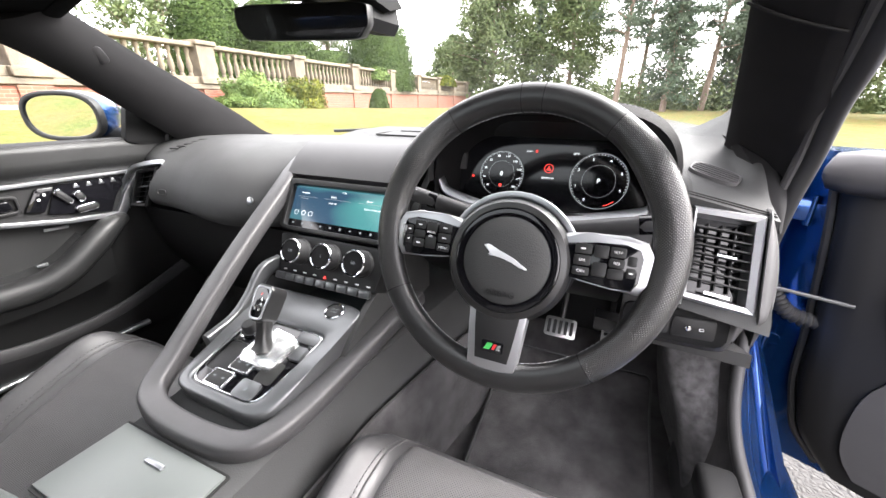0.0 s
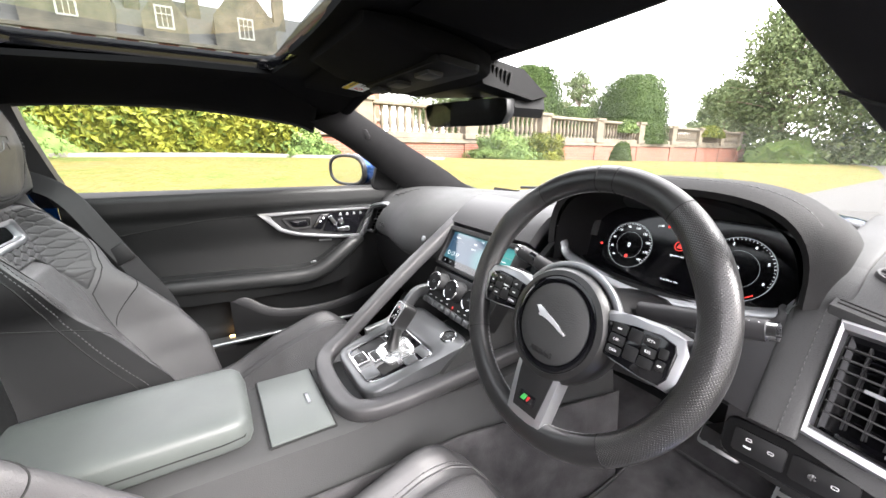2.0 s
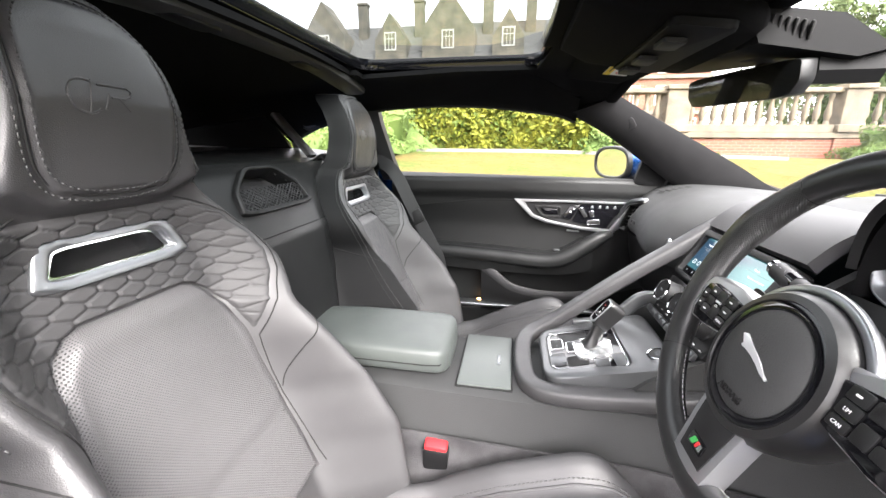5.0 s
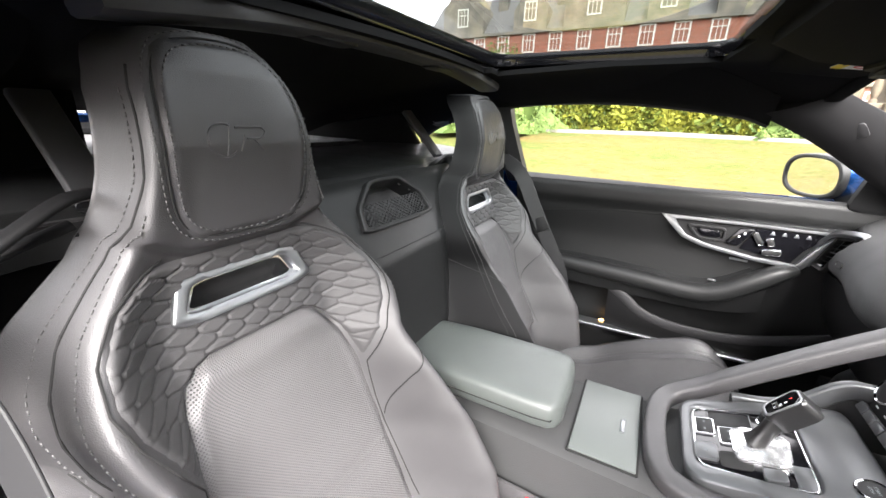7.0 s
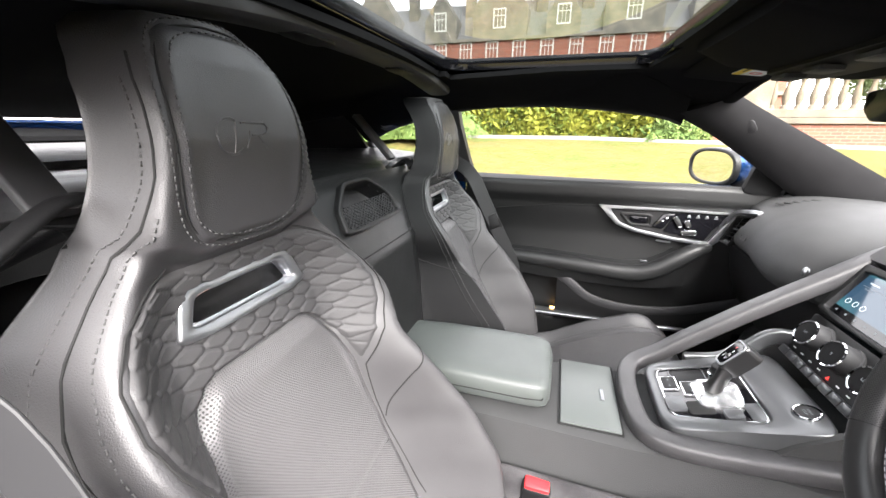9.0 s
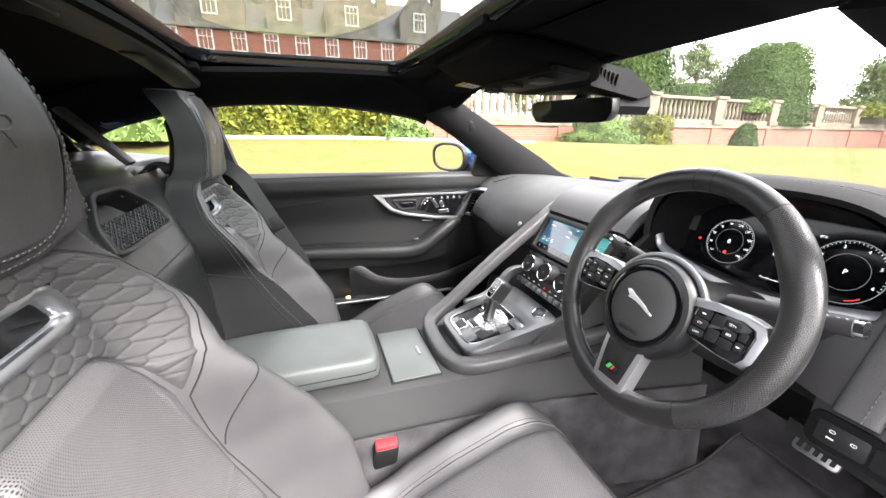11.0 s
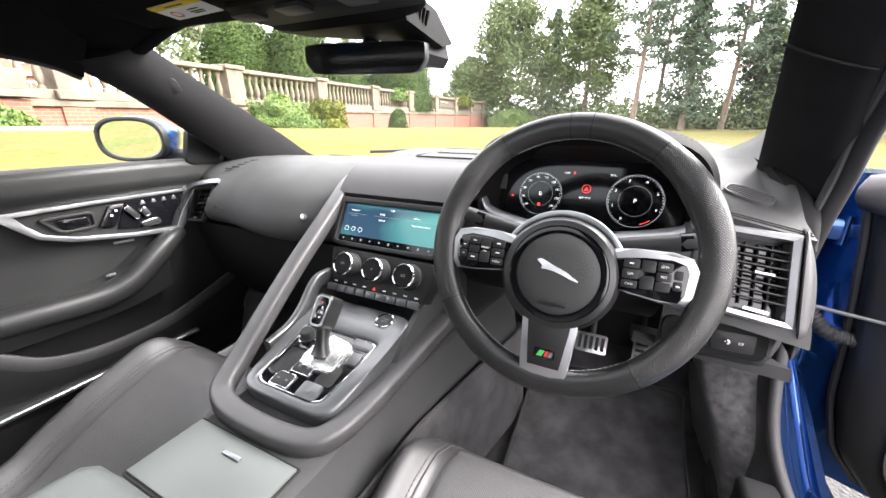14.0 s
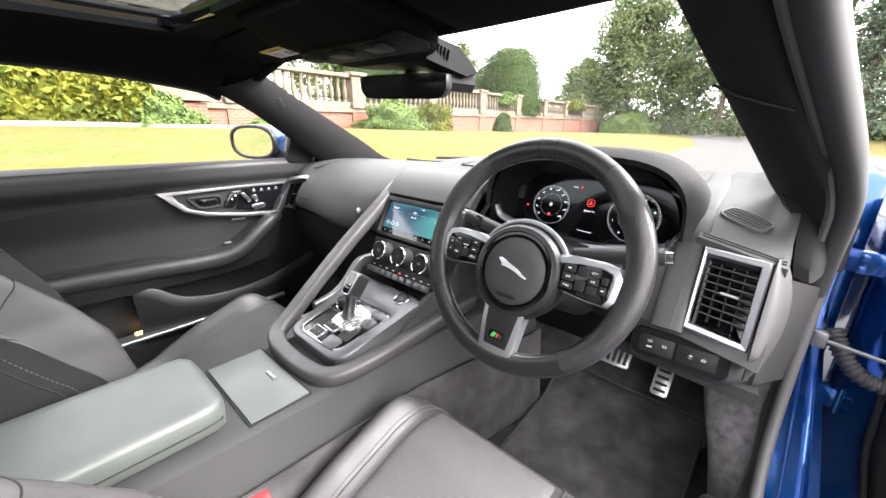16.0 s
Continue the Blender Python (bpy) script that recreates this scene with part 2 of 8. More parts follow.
def brick_mat(name, c1, c2, mortar, scale=1.0):
    m = surf(name, c1, 0.9)
    nt = m.node_tree
    b = nt.nodes["Principled BSDF"]
    br = nt.nodes.new("ShaderNodeTexBrick")
    br.inputs["Color1"].default_value, br.inputs["Color2"].default_value = (*c1, 1), (*c2, 1)
    br.inputs["Mortar"].default_value = (*mortar, 1)
    br.inputs["Scale"].default_value = scale
    br.inputs["Brick Width"].default_value, br.inputs["Row Height"].default_value = 0.225, 0.075
    br.inputs["Mortar Size"].default_value = 0.008
    tc = nt.nodes.new("ShaderNodeTexCoord")
    sp = nt.nodes.new("ShaderNodeSeparateXYZ")
    cb = nt.nodes.new("ShaderNodeCombineXYZ")
    nt.links.new(tc.outputs["Object"], sp.inputs[0])
    nt.links.new(sp.outputs[1], cb.inputs[0])
    nt.links.new(sp.outputs[2], cb.inputs[1])
    nt.links.new(cb.outputs[0], br.inputs["Vector"])
    n = nt.nodes.new("ShaderNodeTexNoise")
    n.inputs["Scale"].default_value, n.inputs["Detail"].default_value = 1.5, 6
    nt.links.new(tc.outputs["Object"], n.inputs["Vector"])
    mx = nt.nodes.new("ShaderNodeMixRGB")
    mx.blend_type = "MULTIPLY"
    mx.inputs[0].default_value = 0.6
    nt.links.new(br.outputs[0], mx.inputs[1])
    nt.links.new(n.outputs["Color"], mx.inputs[2])
    nt.links.new(br.outputs[0], b.inputs["Base Color"])
    bp = nt.nodes.new("ShaderNodeBump")
    bp.inputs["Strength"].default_value, bp.inputs["Distance"].default_value = 0.8, 0.01
    bp.invert = True
    nt.links.new(br.outputs["Fac"], bp.inputs["Height"])
    nt.links.new(bp.outputs[0], b.inputs["Normal"])
    return m


BRICK = brick_mat("red_brick", (0.22, 0.068, 0.038), (0.15, 0.052, 0.034), (0.17, 0.12, 0.09))

# ---- mesh helpers ----
V = Vector
BASE = {}


def thing(name, at, label, category, group="", kind=""):
    ob = new(name)
    ob.location = at
    BASE[ob] = Matrix.Translation(at)
    return tagged(ob, label, category, group, kind)


def part(name, bm, material, parent=None, label="", sharp=40, kind="", category="", group=""):
    """One mesh object from a bmesh in world coordinates, under a thing or a part."""
    base = BASE.get(parent, Matrix.Identity(4))
    bmesh.ops.recalc_face_normals(bm, faces=bm.faces)
    bm.transform(base.inverted())
    me = bpy.data.meshes.new(name)
    bm.to_mesh(me)
    bm.free()
    for f in me.polygons:
        f.use_smooth = True
    me.set_sharp_from_angle(angle=radians(sharp))
    for m in material if isinstance(material, (list, tuple)) else (material,):
        me.materials.append(m)
    ob = new(name, me)
    if parent:
        ob.parent = parent
        BASE[ob] = base
    else:
        BASE[ob] = Matrix.Identity(4)
    return tagged(ob, label, category, group, kind)


def cr(pts, n=8):
    """A smooth curve through points."""
    p = [V(q) for q in pts]
    p = [p[0] * 2 - p[1], *p, p[-1] * 2 - p[-2]]
    out = []
    for i in range(1, len(p) - 2):
        a, b, c, d = p[i - 1:i + 3]
        for k in range(n):
            t = k / n
            out.append(0.5 * (2 * b + (c - a) * t + (2 * a - 5 * b + 4 * c - d) * t * t + (3 * b - a - 3 * c + d) * t ** 3))
    out.append(p[-2].copy())
    return out


def loft(bm, rings, closed=True, caps=True, loop=False):
    layer = bm.loops.layers.uv.verify()
    rings = [[V(q) for q in r] for r in rings]
    vs = [[bm.verts.new(q) for q in r] for r in rings]
    n = len(vs[0])
    mid = rings[len(rings) // 2]
    us, ts = [0.0], [0.0]
    for i in range(n):
        us.append(us[-1] + (mid[(i + 1) % n] - mid[i]).length)
    for a, b in zip(rings, rings[1:] + rings[:1]):
        ts.append(ts[-1] + sum((a[i] - b[i]).length for i in range(0, n, 4)) / len(range(0, n, 4)))
    pairs = list(zip(vs, vs[1:])) + ([(vs[-1], vs[0])] if loop else [])
    for k, (a, b) in enumerate(pairs):
        for i in range(n if closed else n - 1):
            j = (i + 1) % n
            f = bm.faces.new((a[i], a[j], b[j], b[i]))
            for lp, uv in zip(f.loops, ((us[i], ts[k]), (us[i + 1], ts[k]), (us[i + 1], ts[k + 1]), (us[i], ts[k + 1]))):
                lp[layer].uv = uv
    if caps and closed and not loop:
        bm.faces.new(vs[0])
        bm.faces.new(vs[-1][::-1])
    return bm


def oval(w, h, n=16, p=2.0):
    """A superellipse of full width w and height h."""
    out = []
    for k in range(n):
        a = 2 * math.pi * k / n
        c, s = math.cos(a), math.sin(a)
        out.append((w / 2 * math.copysign(abs(c) ** (2 / p), c), h / 2 * math.copysign(abs(s) ** (2 / p), s)))
    return out


def sweep(bm, path, profile, side=(1, 0, 0), loop=False, widths=None, caps=True):
    """Carries a flat profile along a path; profile x goes along side, y across."""
    path = [V(p) for p in path]
    rings = []
    n = len(path)
    for i, p in enumerate(path):
        a = path[(i - 1) % n] if loop else path[max(i - 1, 0)]
        b = path[(i + 1) % n] if loop else path[min(i + 1, n - 1)]
        t = (b - a).normalized()
        s = V((0, 0, 1)).cross(t) if side is None else V(side(i / max(n - 1, 1)) if callable(side) else side)
        s = (s - t * s.dot(t)).normalized()
        u = t.cross(s)
        k = widths(i / max(n - 1, 1)) if widths else 1
        kx, ky = k if isinstance(k, tuple) else (k, k)
        rings.append([p + s * x * kx + u * y * ky for x, y in profile])
    return loft(bm, rings, loop=loop, caps=caps)


def tube(bm, path, r, n=10, loop=False):
    path = [V(p) for p in path]
    d = path[1] - path[0]
    side = (1, 0, 0) if abs(d.normalized().x) < 0.8 else (0, 0, 1)
    return sweep(bm, path, oval(2 * r, 2 * r, n), side, loop)


def rbox(bm, size, m, r=0.005, seg=2):
    """A bevelled box at the pose m (a matrix or a place)."""
    if not isinstance(m, Matrix):
        m = Matrix.Translation(m)
    g = bmesh.ops.create_cube(bm, size=1.0, matrix=m @ Matrix.Diagonal((*size, 1)))
    es = {e for v in g["verts"] for e in v.link_edges}
    if r:
        bmesh.ops.bevel(bm, geom=list(es), offset=r, segments=seg, profile=0.5, affect="EDGES")
    return bm


def plate(bm, poly, m, depth, r=0.0, seg=2):
    """A flat outline (x, y), its face at the pose m, with depth going back along -z."""
    top = [bm.verts.new(m @ V((x, y, 0))) for x, y in poly]
    low = [bm.verts.new(m @ V((x, y, -depth))) for x, y in poly]
    f = bm.faces.new(top)
    bm.faces.new(low[::-1])
    n = len(poly)
    for i in range(n):
        j = (i + 1) % n
        bm.faces.new((top[j], top[i], low[i], low[j]))
    if r:
        bmesh.ops.bevel(bm, geom=list(f.edges), offset=r, segments=seg, profile=0.5, affect="EDGES")
    return bm


def rounded(w, h, r, n=5):
    out = []
    for cx, cy, a0 in ((w / 2 - r, h / 2 - r, 0), (-w / 2 + r, h / 2 - r, 90), (-w / 2 + r, -h / 2 + r, 180), (w / 2 - r, -h / 2 + r, 270)):
        for k in range(n + 1):
            a = radians(a0 + 90 * k / n)
            out.append((cx + r * math.cos(a), cy + r * math.sin(a)))
    return out


def soft_poly(pts, n=4, tight=0.25):
    """A closed outline with its corners rounded."""
    out = []
    k = len(pts)
    for i in range(k):
        a, b, c = V(pts[i - 1]), V(pts[i]), V(pts[(i + 1) % k])
        p, q = b + (a - b) * tight, b + (c - b) * tight
        for j in range(n + 1):
            t = j / n
            v = p * (1 - t) ** 2 + b * 2 * t * (1 - t) + q * t * t
            out.append((v.x, v.y))
    return out


def ring_plate(bm, outer, inner, m, depth, r=0.0):
    """A flat frame between two outlines of the same count."""
    def row(poly, z):
        return [bm.verts.new(m @ V((x, y, z))) for x, y in poly]
    rows = [row(outer, -depth), row(outer, 0), row(inner, 0), row(inner, -depth)]
    n = len(outer)
    edges = []
    for a, b in zip(rows, rows[1:] + rows[:1]):
        for i in range(n):
            j = (i + 1) % n
            bm.faces.new((a[i], a[j], b[j], b[i]))
    if r:
        for a in rows[1:3]:
            for i in range(n):
                edges.append(bm.edges.get((a[i], a[(i + 1) % n])))
        bmesh.ops.bevel(bm, geom=edges, offset=r, segments=2, profile=0.5, affect="EDGES")
    return bm


def lathe(bm, prof, m, n=32):
    """Turns (radius, height) about the z axis of the pose m."""
    rings = []
    for r, h in prof:
        rings.append([m @ V((max(r, 1e-4) * math.cos(2 * math.pi * k / n), max(r, 1e-4) * math.sin(2 * math.pi * k / n), h)) for k in range(n)])
    return loft(bm, rings)


def surface(bm, fn, nu, nv, thick=0.0, mask=None):
    """A sheet from fn(u, v), u and v from 0 to 1; thick: a second skin that far along fn's back."""
    layer = bm.loops.layers.uv.verify()
    g = [[bm.verts.new(fn(i / nu, j / nv)) for j in range(nv + 1)] for i in range(nu + 1)]
    mu, mv = nu // 2, nv // 2
    us, ts = [0.0], [0.0]
    for i in range(nu):
        us.append(us[-1] + (g[i + 1][mv].co - g[i][mv].co).length)
    for j in range(nv):
        ts.append(ts[-1] + (g[mu][j + 1].co - g[mu][j].co).length)
    fs = []
    for i in range(nu):
        for j in range(nv):
            if mask and not mask((i + 0.5) / nu, (j + 0.5) / nv):
                continue
            f = bm.faces.new((g[i][j], g[i + 1][j], g[i + 1][j + 1], g[i][j + 1]))
            for lp, uv in zip(f.loops, ((us[i], ts[j]), (us[i + 1], ts[j]), (us[i + 1], ts[j + 1]), (us[i], ts[j + 1]))):
                lp[layer].uv = uv
            fs.append(f)
    if thick:
        bm.normal_update()
        bmesh.ops.solidify(bm, geom=fs, thickness=thick)
    loose = [v for v in bm.verts if not v.link_faces]
    bmesh.ops.delete(bm, geom=loose, context="VERTS")
    return bm


def stitches(bm, path, length=0.004, gap=0.0025, r=0.0006):
    """A row of short threads along a path."""
    path = [V(p) for p in path]
    acc = 0.0
    step = length + gap
    for a, b in zip(path, path[1:]):
        d = (b - a).length
        while acc < d:
            t = (b - a).normalized()
            p = a + t * acc
            rbox(bm, (r * 2, length, r * 2), Matrix.Translation(p) @ t.to_track_quat("Y", "Z").to_matrix().to_4x4(), 0)
            acc += step
        acc -= d
    return bm


def words(text, size, m, material, parent, name="lettering", align="CENTER", depth=0.0002):
    cu = bpy.data.curves.new(name, "FONT")
    cu.body, cu.size, cu.align_x, cu.align_y, cu.extrude = text, size, align, "CENTER", depth
    cu.resolution_u = 2
    tmp = bpy.data.objects.new(name, cu)
    me = bpy.data.meshes.new_from_object(tmp)
    bpy.data.objects.remove(tmp)
    bm = bmesh.new()
    bm.from_mesh(me)
    bpy.data.meshes.remove(me)
    bm.transform(m)
    return part(name, bm, material, parent)


def facing(p, normal, up=(0, 0, 1), lift=0.0):
    """A pose at p whose z looks along normal and whose y is up."""
    z = V(normal).normalized()
    x = V(up).cross(z).normalized()
    y = z.cross(x)
    return Matrix.Translation(V(p) + z * lift) @ Matrix((x, y, z)).transposed().to_4x4()


def lerp(a, b, t):
    return a + (b - a) * t


def interp(x, pts):
    """Piecewise linear through (x, y) pairs."""
    if x <= pts[0][0]:
        return pts[0][1]
    for (a, b), (c, d) in zip(pts, pts[1:]):
        if x <= c:
            return b + (d - b) * (x - a) / (c - a)
    return pts[-1][1]


def smooth(x, a, b):
    t = min(max((x - a) / (b - a), 0), 1)
    return t * t * (3 - 2 * t)

# ---- ground, drive, lawn ----
def height(x, y):
    return smooth(-x, 2.6, 8.6) * interp(y, [(-60, 0.9), (0, 0.9), (10, 0.66), (40, 0.05), (80, 0.0)])


def sheet(xs, ys, lift, bm=None, zf=height):
    bm = bm or bmesh.new()
    g = [[bm.verts.new((x, y, zf(x, y) + lift)) for y in ys] for x in xs]
    for i in range(len(xs) - 1):
        for j in range(len(ys) - 1):
            bm.faces.new((g[i][j], g[i + 1][j], g[i + 1][j + 1], g[i][j + 1]))
    return bm


gx = [-900, -300, -120, -60, -40] + [-30 + 0.75 * k for k in range(37)] + [0, 4, 10, 20, 40, 80, 160, 400, 900]
gy = [-900, -300, -120, -60, -30] + [-20 + 1.5 * k for k in range(50)] + [70, 100, 160, 300, 900]
part("ground", sheet(gx, gy, 0), GRASS, label="sun-dried lawn sloping up from the drive", kind="structure")


def drive_edge(y):
    return (interp(y, [(-40, -2.6), (10, -2.5), (22, -3.0), (34, -5.5), (60, -14)]),
            interp(y, [(-40, 8.0), (4, 5.4), (9, 4.7), (15, 3.7), (30, 1.2), (45, -4.0), (60, -10)]))


bm = bmesh.new()
rows = []
for k in range(60):
    y = -40 + k * 1.65
    a, b = drive_edge(y)
    rows.append([bm.verts.new((lerp(a, b, t / 8), y, height(lerp(a, b, t / 8), y) + 0.012)) for t in range(9)])
for a, b in zip(rows, rows[1:]):
    for i in range(8):
        bm.faces.new((a[i], a[i + 1], b[i + 1], b[i]))
part("road", bm, GRAVEL, label="pale gravel drive curving between lawns", kind="structure")
bm = bmesh.new()
rows = []
for k in range(20):
    y = -14 + k
    x = interp(y, [(-14, -8.0), (6, -8.0), (12, -10.3), (40, -13.6)])
    rows.append([bm.verts.new((x + 0.1 - w, y, height(x, y) + h)) for w, h in ((0, -0.03), (0.02, 0.045), (0.45, 0.055))])
for a, b in zip(rows, rows[1:]):
    for i in (0, 1):
        bm.faces.new((a[i], a[i + 1], b[i + 1], b[i]))
part("pavement", bm, PATHSTONE, label="narrow pale stone path along the lawn's top edge", kind="structure")

# ---- plants ----
rng = np.random.default_rng(4)


def leaf_mesh(name, pts, size, material, parent=None, label="", flat=0.0, spread=0.5, core=None, kind="", category="", normals=None):
    """Many small bent leaves round the points, in one mesh."""
    n = len(pts)
    a = rng.normal(size=(n, 3))
    if normals is not None:
        a = a * 0.6 + normals
    a /= np.linalg.norm(a, axis=1)[:, None]
    b = rng.normal(size=(n, 3))
    b -= a * (a * b).sum(1)[:, None]
    b /= np.linalg.norm(b, axis=1)[:, None]
    c = np.cross(a, b)
    s = size * (1 + spread * rng.uniform(-1, 1, (n, 1)))
    p = np.asarray(pts)
    v = np.stack([p - b * s, p + c * s * 0.55 + a * s * 0.2, p + b * s, p - c * s * 0.55 + a * s * 0.2], 1).reshape(-1, 3)
    verts = v.tolist()
    faces = np.arange(4 * n).reshape(-1, 4).tolist()
    if core is not None:
        k = len(verts)
        verts += [tuple(q.co) for q in core.verts]
        core.verts.index_update()
        faces += [[k + q.index for q in f.verts] for f in core.faces]
        core.free()
    base = BASE.get(parent, Matrix.Identity(4)).translation
    verts = [(q[0] - base[0], q[1] - base[1], q[2] - base[2]) for q in verts]
    me = bpy.data.meshes.new(name)
    me.from_pydata(verts, [], faces)
    me.materials.append(material)
    ob = new(name, me)
    ob.parent = parent
    return tagged(ob, label, category, kind=kind)


def limb(bm, a, b, r0, r1, bend=0.1, n=6):
    a, b = V(a), V(b)
    d = (b - a).length
    mid = (a + b) / 2 + V(rng.normal(size=3)) * d * bend
    path = cr([a, mid, b], 4)
    sweep(bm, path, oval(2, 2, n), (1, 0, 0) if abs((b - a).normalized().x) < 0.8 else (0, 1, 0),
          widths=lambda t: lerp(r0, r1, t))


def broad_tree(x, y, h, w, label, material, low=0.25, dense=1.0, trunk=0.28):
    z = height(x, y) - 0.1
    t = thing("tree", (x, y, z), label, "tree")
    bm = bmesh.new()
    top = V((x, y, z + h * 0.62))
    limb(bm, (x, y, z), top, trunk, trunk * 0.45, 0.02, 9)
    pts = []
    nb = int(26 * dense)
    for k in range(nb):
        a = 2.4 * k + rng.uniform(-0.4, 0.4)
        f = low + (1 - low) * (k + 0.5) / nb
        rad = w / 2 * math.sin(math.pi * min(0.98, 0.22 + 0.76 * (f - low) / (1 - low))) * rng.uniform(0.55, 1.08)
        tip = V((x + rad * math.cos(a), y + rad * math.sin(a), z + h * f * rng.uniform(0.94, 1.04)))
        root = V((x, y, z + h * min(f * 0.8, 0.6)))
        limb(bm, root, tip, trunk * 0.3, 0.02, 0.06, 5)
        cnt = int(rng.integers(4, 8))
        for _ in range(cnt):
            c = root.lerp(tip, rng.uniform(0.5, 1.05)) + V(rng.normal(size=3)) * w * 0.06
            sd = w * rng.uniform(0.035, 0.075)
            pts.append(np.array(c) + rng.normal(size=(int(120 * dense), 3)) * (sd, sd, sd * 0.7))
    part("trunk", bm, BARK, t)
    leaf_mesh("crown", np.concatenate(pts), 0.010 * w + 0.045, material, t, spread=0.5)
    return t


def conifer(x, y, h, w, label, low=0.12, droop=0.25, trunk=0.25):
    z = height(x, y) - 0.1
    t = thing("tree", (x, y, z), label, "tree")
    bm = bmesh.new()
    limb(bm, (x, y, z), (x, y, z + h), trunk, 0.03, 0.005, 8)
    pts = []
    for k in range(70):
        f = low + (1 - low) * (k + 0.3) / 70
        rad = w / 2 * (1 - (f - low) / (1 - low)) ** 0.8 * rng.uniform(0.6, 1.1) + 0.15
        a = 2.4 * k + rng.uniform(-0.4, 0.4)
        root = V((x, y, z + h * f))
        tip = root + V((rad * math.cos(a), rad * math.sin(a), -rad * droop))
        limb(bm, root, tip, 0.045, 0.012, 0.03, 4)
        for s in np.linspace(0.2, 1.0, 6):
            c = root.lerp(tip, s)
            pts.append(np.array(c) + rng.normal(size=(30, 3)) * (rad * 0.11 + 0.05, rad * 0.11 + 0.05, 0.16) - (0, 0, 0.12))
    part("trunk", bm, BARK, t)
    leaf_mesh("crown", np.concatenate(pts), 0.115, LEAF_PINE, t, spread=0.6)
    return t


def tall_pine(x, y, h, w, label):
    z = height(x, y) - 0.1
    t = thing("tree", (x, y, z), label, "tree")
    bm = bmesh.new()
    limb(bm, (x, y, z), (x + 0.3, y, z + h), 0.26, 0.06, 0.01, 9)
    pts = []
    for k in range(26):
        f = 0.38 + 0.62 * k / 26
        rad = w / 2 * rng.uniform(0.4, 1.0) * (1.1 - 0.6 * (f - 0.38) / 0.62)
        a = 2.4 * k
        root = V((x + 0.3 * f, y, z + h * f))
        tip = root + V((rad * math.cos(a), rad * math.sin(a), rad * 0.15))
        limb(bm, root, tip, 0.07, 0.02, 0.08, 5)
        for s in (0.55, 0.8, 1.0):
            c = root.lerp(tip, s)
            pts.append(np.array(c) + rng.normal(size=(90, 3)) * (0.42, 0.42, 0.22))
    part("trunk", bm, BARK, t)
    leaf_mesh("crown", np.concatenate(pts), 0.115, LEAF_PINE, t, spread=0.6)
    return t


def polar(az, d):
    return 0.5 - d * math.sin(radians(az)), -0.45 + d * math.cos(radians(az))


for az, d, h, w, lab in ((17.6, 44, 12.3, 10.5, "large leafy tree with a dense green crown"), (7.5, 44, 13.5, 8.5, "leafy tree with an open green crown"),
                         (23, 60, 9, 8, "leafy tree at the end of the terrace"), (-19, 40, 13, 9, "broad grey-green tree beside the lawn"),
                         (-27, 34, 12, 9, "broad grey-green tree beside the lawn"), (-38, 36, 13, 10, "broad green tree beyond the lawn"),
                         (-14, 50, 11, 8, "leafy tree behind the conifers")):
    broad_tree(*polar(az, d), h, w, lab, LEAF_TREE, dense=1.25)
for az, d, h, w, lab in ((-4.0, 38, 12.0, 4.8, "narrow dark spruce with drooping branches"), (11.9, 50, 12.5, 5.5, "dark cedar with level branches"),
                         (-10.5, 46, 11, 5, "dark conifer behind the lawn")):
    conifer(*polar(az, d), h, w, lab)
for az, d, h, w, lab in ((1.6, 39, 15, 5.5, "tall bare-stemmed pine with sparse needles"), (-1.0, 47, 14, 6, "tall pine with a thin crown"),
                         (-8, 42, 13, 6, "tall pine with a thin crown")):
    tall_pine(*polar(az, d), h, w, lab)
for az, d, h, w, lab in ((57, 40, 11, 9, "leafy tree behind the clipped yews"), (39.5, 48, 9.5, 6, "leafy tree behind the terrace")):
    broad_tree(*polar(az, d), h, w, lab, LEAF_TREE, dense=0.9)


def shrub(name, x, y, z, rx, ry, rz, n, leaf, material, label, category="shrub", power=2.0, wobble=0.14):
    """A leafy mass: a lumpy core under many leaves."""
    d = rng.normal(size=(n, 3))
    d[:, 2] = np.abs(d[:, 2])
    d /= (np.abs(d) ** power).sum(1)[:, None] ** (1 / power)
    lump = np.array([1 + wobble * noise.noise(V(q) * 2.5 + V((x, y, z))) for q in d])
    p = d * lump[:, None] * rng.uniform(0.9, 1.03, (n, 1)) * (rx, ry, rz) + (x, y, z)
    core = bmesh.new()
    bmesh.ops.create_icosphere(core, subdivisions=3, radius=1)
    for v in core.verts:
        q = V(v.co)
        q.z = abs(q.z)
        s = sum(abs(c) ** power for c in q) ** (1 / power)
        q = q / s * (0.9 + wobble * noise.noise(q / s * 2.5 + V((x, y, z))))
        v.co = (q.x * rx + x, q.y * ry + y, q.z * rz + z - (0.05 if v.co.z < 0 else 0))
    return leaf_mesh(name, p, leaf, material, None, label, core=core, category=category, normals=d)


